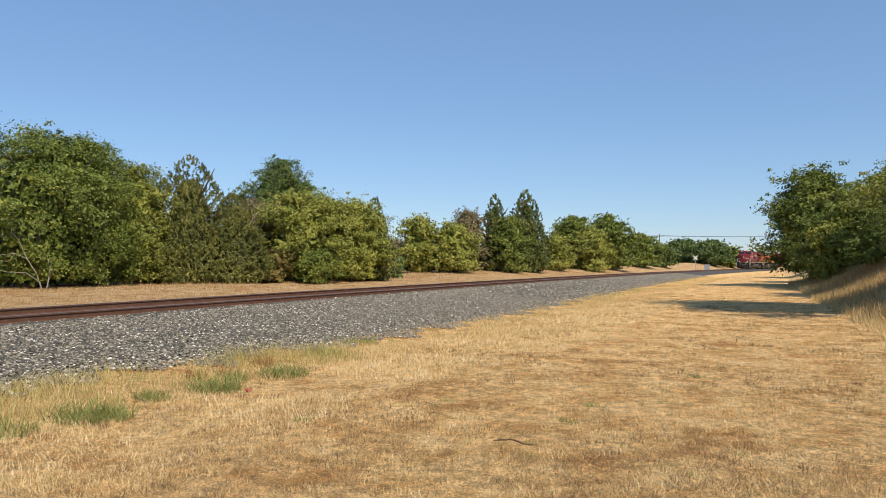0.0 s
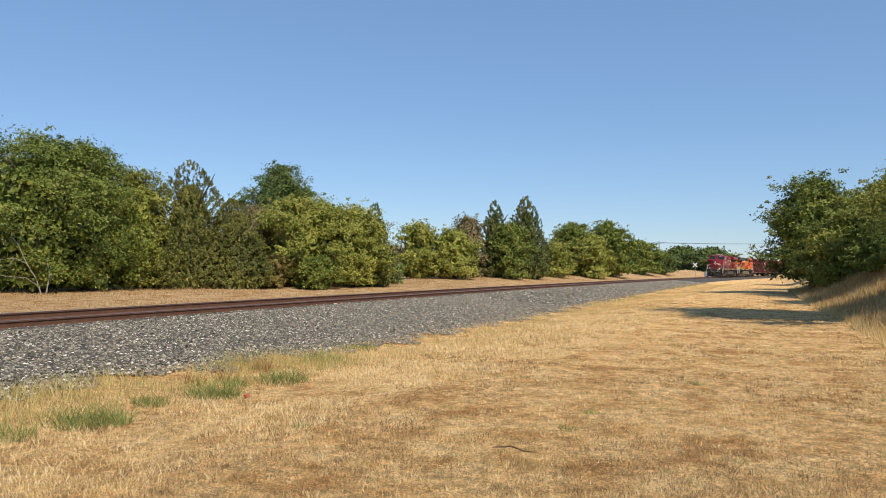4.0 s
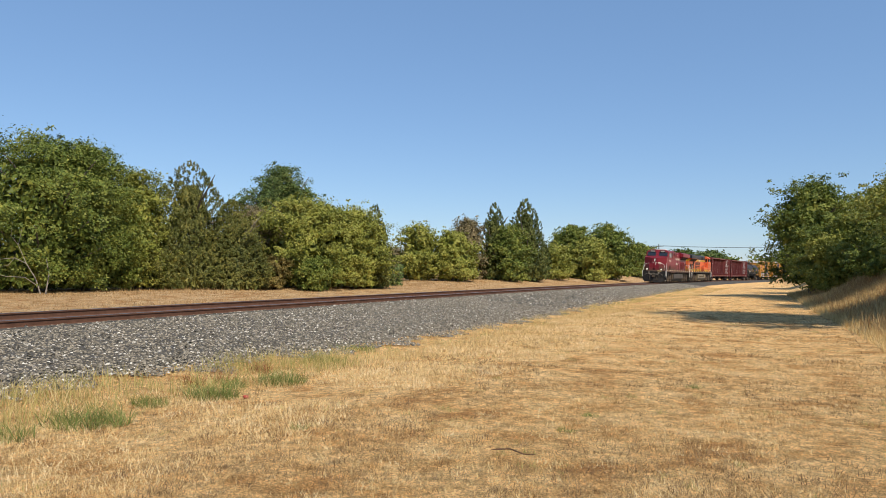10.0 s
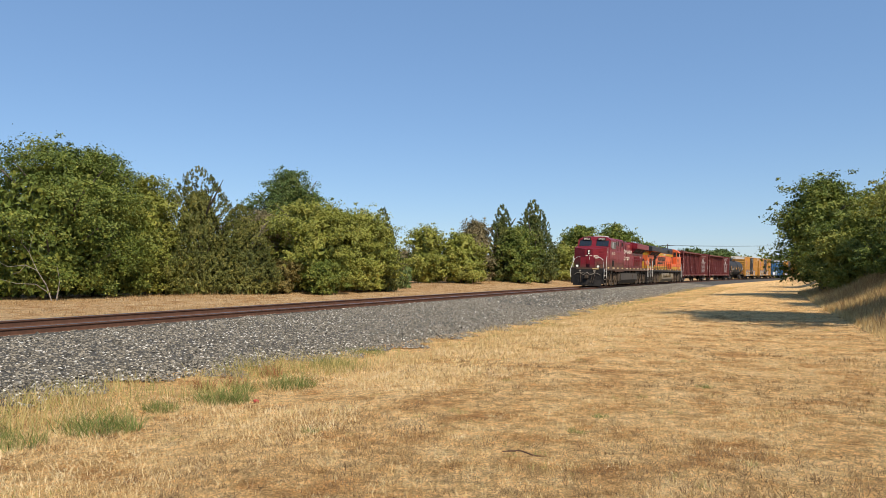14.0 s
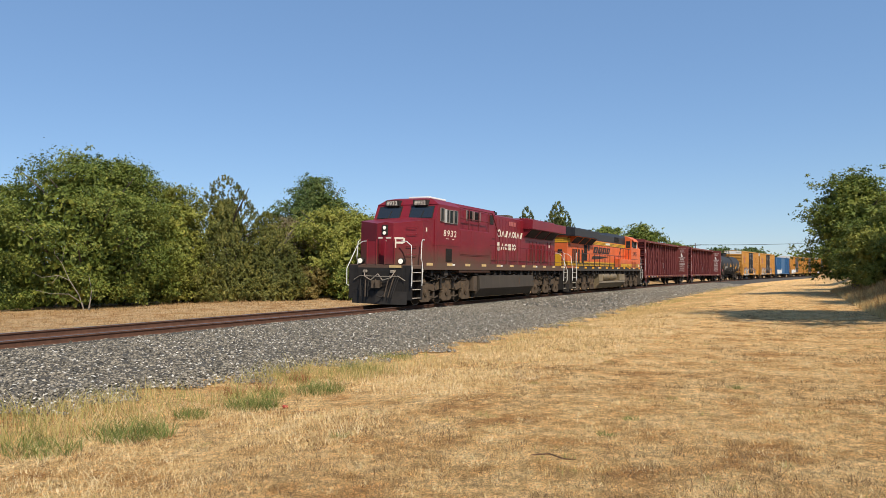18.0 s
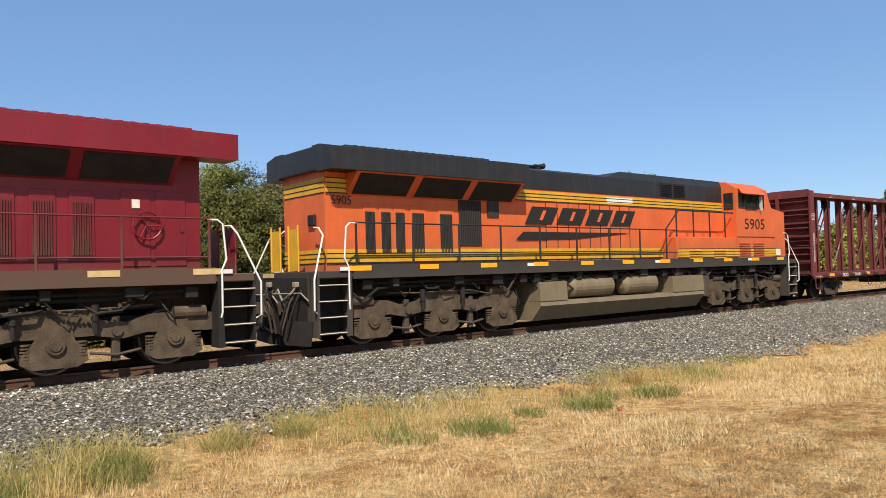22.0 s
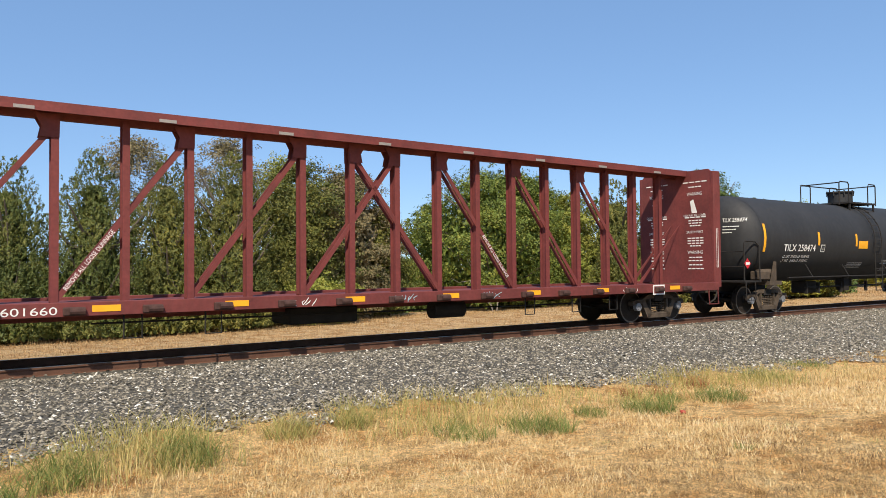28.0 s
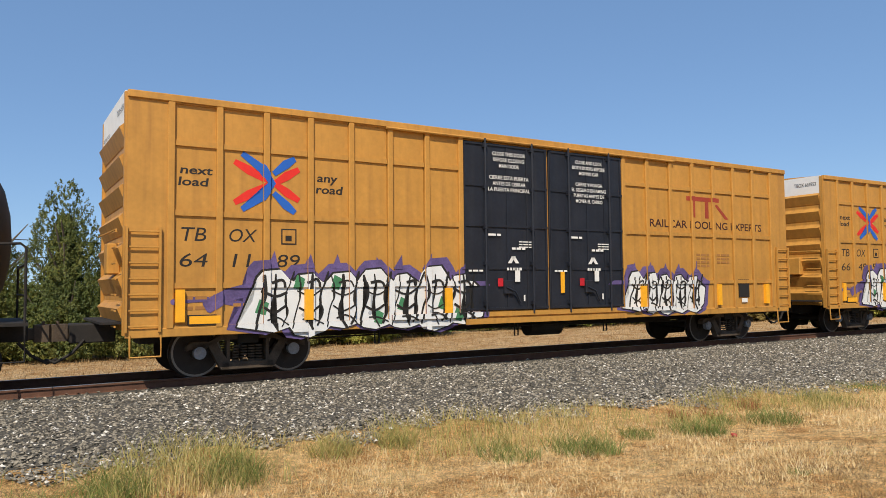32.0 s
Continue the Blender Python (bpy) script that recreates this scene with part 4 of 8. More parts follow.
def crossbuck():
    x, y = at_angle(3.8, d=172)
    ob = tagged(new("crossing_sign"), "white railway crossing sign on a post by the far road", "sign")
    ob.location = (x, y, float(land(x, y)))
    part("post", tube(B(), [(0, 0, -0.3), (0, 0, 3.7)], 0.06, 8), alu_sign, ob)
    for s in (-1, 1):
        b = box(B(), -0.62, 0.62, -0.02, 0.02, -0.12, 0.12, 0.01)
        bl = part("blade", b, sign_m, ob, "white crossing sign blade")
        bl.matrix_basis = pose(0, -0.1 - 0.03 * s, 3.25, 0, 45 * s, 0)
    x, y = at_angle(3.0, d=176)
    cb = tagged(part("signal_cabinet", box(B(), -0.55, 0.55, -0.5, 0.5, 0, 1.7, 0.03), alu_sign), "pale grey signal cabinet beside the road crossing", "cabinet")
    cb.location = (x, y, float(land(x, y)) - 0.02)


sign_m = mat("white sign sheet", (0.8, 0.8, 0.78), 0.5, var=0.04)
alu_sign = mat("grey galvanised steel", (0.42, 0.43, 0.43), 0.5, 0.5, var=0.1)
crossbuck()

# ---- litter in the grass ----
x, y = at_angle(37.8, -9.1)
b = B()
bmesh.ops.create_icosphere(b, subdivisions=2, radius=0.035)
rr = random.Random(12)
for v in b.verts:
    v.co = Vector((v.co.x * 1.3, v.co.y, v.co.z * 0.75)) * rr.uniform(0.75, 1.2)
ob = tagged(part("plastic_scrap", b, mat("red plastic", (0.42, 0.075, 0.05), 0.6, var=0.1)), "crumpled red plastic scrap in the dry grass", "litter")
ob.location = (x, y, float(land(x, y)) + 0.025)
x, y = at_angle(17.1, -14.3)
b = B()
tube(b, [(-0.20, 0.05, 0.02), (-0.06, 0.03, 0.035), (0.08, -0.04, 0.02), (0.19, -0.06, 0.03)], [0.004, 0.007, 0.006, 0.003], 6)
tube(b, [(-0.1, 0.0, 0.035), (-0.2, -0.08, 0.04)], [0.008, 0.004], 5)
ob = tagged(part("stick", b, mat("brown twig", (0.11, 0.06, 0.035), 0.9, var=0.3)), "dark fallen stick lying on the dry grass", "stick")
ob.location = (x, y, float(land(x, y)))


# ---- materials of the train ----
DUST = (0.105, 0.074, 0.050)
cp_red = mat("dark red loco paint", (0.195, 0.011, 0.020), 0.42, var=0.14, scale=1.2, dirt=DUST, dirt_z=(1.45, 2.05), streak=0.14, bump=0.03, bscale=6)
cp_dusty = mat("dust-covered red cab paint", (0.195, 0.011, 0.020), 0.42, var=0.14, scale=1.2, dirt=(0.098, 0.062, 0.040), dirt_z=(1.85, 2.65), streak=0.14, bump=0.03, bscale=6)
cp_rail = mat("dusty red handrail", (0.14, 0.02, 0.022), 0.6, var=0.2, dirt=DUST, dirt_z=(1.6, 2.6))
orange_m = mat("orange loco paint", (0.68, 0.135, 0.036), 0.5, var=0.10, scale=1.4, dirt=(0.26, 0.13, 0.07), dirt_z=(1.3, 2.5), streak=0.22)
black_m = mat("black loco paint", (0.022, 0.023, 0.026), 0.5, var=0.2, scale=2, streak=0.2, dirt=(0.09, 0.07, 0.055), bump=0.04, bscale=8)
sill_m = mat("dusty black frame", (0.034, 0.031, 0.028), 0.7, var=0.25, dirt=(0.075, 0.06, 0.047), dirt_z=(0.9, 2.2))
yellow_m = mat("yellow stripe paint", (0.68, 0.37, 0.022), 0.55, var=0.14, streak=0.3, dirt=(0.25, 0.17, 0.08))
truck_m = mat("dusty cast steel bogie", (0.082, 0.060, 0.042), 0.85, var=0.35, scale=4, bump=0.25, bscale=30)
under_m = mat("black grimy underframe", (0.020, 0.017, 0.015), 0.8, var=0.35, scale=4)
wheel_m = mat("dark wheel steel", (0.036, 0.028, 0.023), 0.65, 0.3, var=0.25, scale=5)
tread_m = mat("polished wheel tread", (0.20, 0.185, 0.17), 0.45, 0.7)
cap_m = mat("grey bearing cap", (0.24, 0.25, 0.27), 0.5, 0.4, var=0.2)
loco_truck_m = mat("brown dusty loco bogie", (0.098, 0.068, 0.042), 0.85, var=0.45, scale=4, bump=0.25, bscale=30, streak=0.35, dirt=(0.05, 0.036, 0.026))
tank_m = mat("dusty fuel tank paint", (0.058, 0.047, 0.035), 0.6, var=0.16, scale=1.5, streak=0.25, dirt=(0.13, 0.10, 0.075))
tan_tank_m = mat("tan dusty fuel tank", (0.215, 0.168, 0.10), 0.5, var=0.18, scale=1.5, streak=0.3, dirt=(0.12, 0.09, 0.06))
glass_m = mat("dark cab glass", (0.018, 0.022, 0.026), 0.06, 0.0, var=0.0, spec=0.9)
white_m = mat("white paint", (0.78, 0.77, 0.73), 0.6, var=0.05, scale=4)
cream_m = mat("cream lettering", (0.76, 0.70, 0.58), 0.6, var=0.08, scale=6)
alu_m = mat("pale window frame", (0.34, 0.31, 0.28), 0.5, 0.3, var=0.1)
lamp_m = mat("lit headlamp", (0.9, 0.84, 0.72), 0.25, glow=0.35, var=0.0)
lampoff_m = mat("clear lamp lens", (0.6, 0.6, 0.58), 0.15, var=0.05)
reflect_m = mat("faded yellow reflector", (0.62, 0.44, 0.20), 0.6, var=0.15, scale=8)
amber_m = mat("yellow reflector", (0.90, 0.42, 0.02), 0.5, var=0.08, scale=8)
redlamp_m = mat("red marker", (0.5, 0.02, 0.03), 0.4)
hose_m = mat("pale rubber hose", (0.28, 0.24, 0.19), 0.8)
cb_m = mat("oxide red freight paint", (0.160, 0.036, 0.032), 0.7, var=0.24, scale=1.6, streak=0.22, dirt=(0.09, 0.045, 0.035), bump=0.06, bscale=20)
box_m = mat("boxcar yellow paint", (0.50, 0.250, 0.050), 0.55, var=0.13, scale=1.3, streak=0.38, dirt=(0.22, 0.10, 0.03), bump=0.03, bscale=10)
navy_m = mat("dark navy door paint", (0.016, 0.019, 0.028), 0.45, var=0.25, scale=2, streak=0.15, dirt=(0.06, 0.055, 0.05))
tankcar_m = mat("black tank car paint", (0.024, 0.0245, 0.026), 0.66, var=0.22, scale=1.0, streak=0.2, dirt=(0.06, 0.056, 0.052), bump=0.03, bscale=4)
blue_m = mat("blue boxcar paint", (0.035, 0.13, 0.28), 0.6, var=0.15, streak=0.25, dirt=(0.12, 0.10, 0.08))
brownbox_m = mat("brown boxcar paint", (0.20, 0.05, 0.03), 0.65, var=0.15, streak=0.25, dirt=(0.1, 0.06, 0.04))
ink_m = mat("black lettering", (0.02, 0.018, 0.016), 0.6, var=0.1)
redink_m = mat("faded red lettering", (0.33, 0.05, 0.025), 0.6, var=0.15)
emb_red = mat("emblem red", (0.72, 0.03, 0.02), 0.5, var=0.06)
emb_blue = mat("emblem blue", (0.02, 0.12, 0.50), 0.5, var=0.06)
spray_purple = mat("purple spray paint", (0.12, 0.085, 0.22), 0.6, var=0.3, scale=3)
spray_green = mat("green spray paint", (0.06, 0.22, 0.10), 0.6, var=0.2, scale=3)
spray_white = mat("white spray paint", (0.74, 0.75, 0.74), 0.55, var=0.06, scale=4)

TEXTS = {}


def text_bm(body, height, width=None, bold=0.0):
    """Flat raised letters in x and z, facing -y, from the lower left corner."""
    cu = bpy.data.curves.new("lettering", "FONT")
    cu.body, cu.size, cu.extrude, cu.offset, cu.resolution_u = body, 1.0, 0.0, bold, 3
    ob = bpy.data.objects.new("lettering", cu)
    me = bpy.data.meshes.new_from_object(ob)
    bm = B()
    bm.from_mesh(me)
    bpy.data.objects.remove(ob)
    bpy.data.curves.remove(cu)
    bpy.data.meshes.remove(me)
    xs, ys = [v.co.x for v in bm.verts], [v.co.y for v in bm.verts]
    x0, y0 = min(xs), min(ys)
    lines = body.count("\n") + 1
    k = height * (1.0 if lines == 1 else lines) / (max(ys) - y0)
    kx = width / (max(xs) - x0) if width else k
    for v in bm.verts:
        v.co = Vector(((v.co.x - x0) * kx, 0, (v.co.y - y0) * k))
    return bm


def lettering(body, x, y, z, h, material, parent, width=None, face=-1, turn=0.0, name="lettering", bold=0.0, slant=0.0):
    """Words that start at x, on the side at y. face 1: on the side that looks to +y."""
    bm = text_bm(body, h, width, bold)
    if slant:
        for v in bm.verts:
            v.co.x += slant * v.co.z
    ob = part(name, bm, material, parent)
    ob.matrix_basis = pose(x, y, z, 0, 0, turn if face < 0 else 180)
    return ob


def bars(x, z, widths, h, gap, y, material, parent, name="lettering_bar", face=-1):
    """Plain bars that stand for writing: one mesh a line."""
    bm = B()
    for w in widths:
        a, b = (x, x + w) if face < 0 else (x - w, x)
        box(bm, a, b, min(y, y + face * 0.004), max(y, y + face * 0.004), z, z + h)
        x = x - face * (w + gap)
    return part(name, bm, material, parent)


def frustum(bm, lo, hi):
    """A box with another size at its top: lo, hi are (x0, x1, y0, y1, z)."""
    def ring(r):
        x0, x1, y0, y1, z = r
        return [bm.verts.new(p) for p in ((x0, y0, z), (x1, y0, z), (x1, y1, z), (x0, y1, z))]
    a, b = ring(lo), ring(hi)
    fs = [bm.faces.new(a[::-1]), bm.faces.new(b)] + [bm.faces.new((a[i], a[(i + 1) % 4], b[(i + 1) % 4], b[i])) for i in range(4)]
    return bm


def slab(bm, pts, d):
    """A thin plate on four or more points, d thick along its normal."""
    p = [Vector(q) for q in pts]
    nrm = (p[1] - p[0]).cross(p[2] - p[0]).normalized() * d
    n = len(p)
    a, b = [bm.verts.new(q) for q in p], [bm.verts.new(q + nrm) for q in p]
    bm.faces.new(a[::-1])
    bm.faces.new(b)
    for i in range(n):
        bm.faces.new((a[i], a[(i + 1) % n], b[(i + 1) % n], b[i]))
    return bm


# ---- running gear ----
WHEELS = []


def wheelset(parent, x, r, name="wheelset"):
    bm = B()
    for y in (-0.755, 0.755):
        o = 1 if y > 0 else -1
        disc(bm, (x * 0, y, 0), r, -0.065, 0.065, seg=28)
        disc(bm, (0, y - o * 0.075, 0), r + 0.027, -0.018, 0.018, seg=28)
        disc(bm, (0, y + o * 0.07, 0), 0.14, -0.03, 0.05, seg=12)
        for k in range(3):
            a = k * math.tau / 3
            disc(bm, (0.62 * r * math.cos(a), y + o * 0.066, 0.62 * r * math.sin(a)), 0.05, -0.004, 0.004, seg=8)
    disc(bm, (0, 0, 0), 0.085, -1.0, 1.0, seg=12)
    ws = part(name, bm, wheel_m, parent)
    for y in (-0.755, 0.755):
        rim = B()
        o = 1 if y > 0 else -1
        a = [rim.verts.new((rr * math.cos(k), y + o * 0.067, rr * math.sin(k))) for rr in (r - 0.006, r - 0.045) for k in (math.tau * j / 28 for j in range(28))]
        for j in range(28):
            rim.faces.new((a[j], a[(j + 1) % 28], a[28 + (j + 1) % 28], a[28 + j]))
        part("rim", rim, tread_m, ws, "bright worn wheel rim")
    for o in (-1, 1):
        cp = B()
        disc(cp, (0, o * 1.06, 0), 0.115, -0.06, 0.06, seg=14)
        for k in range(3):
            a = k * math.tau / 3
            disc(cp, (0.06 * math.cos(a), o * 1.125, 0.06 * math.sin(a)), 0.02, -0.012, 0.012, seg=6)
        part("bearing_cap", cp, cap_m, ws, "grey roller bearing end cap")
    ws.matrix_basis = pose(x, 0, r)
    WHEELS.append((ws, x, r))
    return ws


def freight_truck(parent, cx, rolling=True):
    r = 0.457
    for x in (cx - 0.89, cx + 0.89):
        wheelset(parent, x, r)
    tr = None
    for o in (-1, 1):
        y0, y1 = (o * 0.93, o * 1.1) if o > 0 else (-1.1, -0.93)
        bm = B()
        top = [(-1.12, 0.60), (-1.02, 0.66), (-0.72, 0.66), (-0.45, 0.80), (0.45, 0.80), (0.72, 0.66), (1.02, 0.66), (1.12, 0.60), (1.12, 0.50), (0.98, 0.55), (0.78, 0.55),
               (0.50, 0.68), (-0.50, 0.68), (-0.78, 0.55), (-0.98, 0.55), (-1.12, 0.50)]
        prism(bm, [(cx + a, b) for a, b in top], y0, y1)
        prism(bm, [(cx + a, b) for a, b in ((-0.76, 0.62), (-0.60, 0.64), (-0.36, 0.27), (-0.36, 0.14), (-0.5, 0.14))], y0, y1)
        prism(bm, [(cx - a, b) for a, b in ((-0.76, 0.62), (-0.60, 0.64), (-0.36, 0.27), (-0.36, 0.14), (-0.5, 0.14))], y0, y1)
        box(bm, cx - 0.5, cx + 0.5, y0, y1, 0.12, 0.27, 0.015)
        for k in (-0.40, 0.34):
            box(bm, cx + k, cx + k + 0.06, y0, y1, 0.2, 0.7)
        for k in (-0.89, 0.89):
            box(bm, cx + k - 0.14, cx + k + 0.14, y0, y1, 0.53, 0.64, 0.01)
        sf = part("bogie_frame", bm, truck_m, parent, "dusty cast steel side frame")
        sp = B()
        for k in (-0.22, -0.07, 0.08, 0.23):
            for j in range(6):
                disc(sp, (cx + k, o * 1.02, 0.29 + j * 0.052), 0.07, -0.013, 0.013, axis="z", seg=10)
        part("spring_nest", sp, truck_m, sf, "stacked coil springs")
        tr = sf
    bm = box(B(), cx - 0.2, cx + 0.2, -1.12, 1.12, 0.60, 0.78, 0.02)
    part("bolster", bm, under_m, parent)


def loco_truck(parent, cx, flip):
    for x in (-2.0, 0.0, 2.0):
        wheelset(parent, cx + x, 0.53)
    for o in (-1, 1):
        y0, y1 = min(o * 1.0, o * 1.22), max(o * 1.0, o * 1.22)
        bm = B()
        k = -1 if flip else 1
        topline = [(-2.75, 0.62), (-2.75, 0.95), (-2.35, 1.02), (-1.55, 0.98), (-1.2, 0.86), (-0.75, 0.92), (-0.5, 1.08), (0.5, 1.08), (0.75, 0.92), (1.2, 0.86), (1.6, 1.0), (2.0, 1.08),
                   (2.45, 1.05), (2.6, 0.85), (2.55, 0.62), (1.5, 0.66), (1.1, 0.58), (0.6, 0.66), (-0.6, 0.66), (-1.1, 0.58), (-1.5, 0.66)]
        prism(bm, [(cx + k * a, b) for a, b in topline], y0, y1)
        fr = part("bogie_frame", bm, loco_truck_m, parent, "dusty cast steel three-axle side frame")
        for x in (-2.0, 0.0, 2.0):
            ped = B()
            prism(ped, [(cx + x + a, b) for a, b in ((-0.25, 0.86), (0.25, 0.86), (0.31, 0.62), (0.50, 0.40), (0.52, 0.26), (0.34, 0.16), (-0.34, 0.16), (-0.52, 0.26), (-0.50, 0.40), (-0.31, 0.62))], o * 1.19, o * 1.27)
            disc(ped, (cx + x, o * 1.29, 0.54), 0.15, -0.03, 0.03, seg=16)
            disc(ped, (cx + x, o * 1.32, 0.54), 0.09, -0.02, 0.02, seg=12)
            part("axle_box", ped, loco_truck_m, fr, "dusty axle box with a round cap")
            for s in (-0.43, 0.43):
                sp = B()
                for j in range(5):
                    disc(sp, (cx + x + s, o * 1.20, 0.36 + j * 0.055), 0.085, -0.014, 0.014, axis="z", seg=10)
                part("coil_spring", sp, loco_truck_m, fr, "grey coil spring")
        cy = B()
        disc(cy, (cx - k * 2.3, o * 1.18, 0.98), 0.13, -0.3, 0.3, axis="x", seg=12)
        disc(cy, (cx + k * 1.9, o * 1.16, 1.08), 0.11, -0.3, 0.3, axis="x", seg=12)
        tube(cy, [(cx - 1.6, o * 1.25, 1.0), (cx - 0.9, o * 1.27, 1.12), (cx + 0.8, o * 1.27, 1.12), (cx + 1.6, o * 1.25, 1.15)], 0.02)
        box(cy, cx - 0.55, cx + 0.55, o * 1.15 - 0.08, o * 1.15 + 0.08, 1.02, 1.12)
        part("brake_cylinder", cy, loco_truck_m, fr)
        for x in (-1.0, 1.0):
            rg = B()
            box(rg, cx + x - 0.07, cx + x + 0.07, o * 1.12 - 0.06, o * 1.12 + 0.06, 0.18, 0.98, 0.015)
            tube(rg, [(cx + x - 0.42, o * 1.14, 0.36), (cx + x, o * 1.2, 0.30), (cx + x + 0.42, o * 1.14, 0.36)], 0.03)
            disc(rg, (cx + x, o * 1.22, 0.72), 0.09, -0.04, 0.04, seg=12)
            part("brake_hanger", rg, truck_m, fr, "dusty brake hanger between the wheels")
            dp = B()
            disc(dp, (cx + x * 0.62, o * 1.3, 0), 0.045, 0.70, 1.18, axis="z", seg=10)
            disc(dp, (cx + x * 0.62, o * 1.3, 0), 0.065, 0.92, 1.2, axis="z", seg=10)
            part("damper", dp, under_m, fr, "dark upright damper")
        sand = tube(B(), [(cx + k * 2.5, o * 1.2, 1.2), (cx + k * 2.66, o * 1.22, 0.7), (cx + k * 2.62, o * 0.95, 0.22)], 0.022)
        part("sand_pipe", sand, under_m, fr, "bent sand pipe in front of the wheel")
    bm = B()
    box(bm, cx - 2.5, cx + 2.5, -0.9, 0.9, 0.55, 0.95)
    box(bm, cx - 0.5, cx + 0.5, -0.7, 0.7, 0.9, 1.45)
    part("bogie_transom", bm, under_m, parent)


def coupler(parent, x, d, z=0.86):
    """A knuckle coupler at x that points along d, with its brake hose."""
    bm = B()
    box(bm, min(x - d * 1.0, x - d * 0.2), max(x - d * 1.0, x - d * 0.2), -0.11, 0.11, z - 0.1, z + 0.1, 0.02)
    prism(bm, [(x - d * 0.25, -0.14), (x - d * 0.02, -0.2), (x + d * 0.05, -0.06), (x - d * 0.08, 0.0), (x + d * 0.05, 0.1), (x - d * 0.05, 0.2), (x - d * 0.25, 0.16)], z - 0.14, z + 0.16, axis="z")
    tube(bm, [(x - d * 0.1, 0, z + 0.14), (x - d * 0.1, 0, z + 0.22)], 0.03)
    c = part("coupler", bm, truck_m, parent, "rusty knuckle coupler")
    hb = B()
    tube(hb, [(x - d * 0.5, -0.32, z - 0.12), (x - d * 0.3, -0.36, z - 0.35), (x - d * 0.05, -0.3, z - 0.5), (x + d * 0.1, -0.2, z - 0.45)], 0.03)
    part("air_hose", hb, under_m, c, "black rubber brake hose")
    return c


def ladder(bm, x0, x1, y, z0, z1, n, r=0.014):
    for i in range(n):
        z = z0 + (z1 - z0) * i / (n - 1)
        tube(bm, [(x0, y, z), (x1, y, z)], r, 5)
    return bm


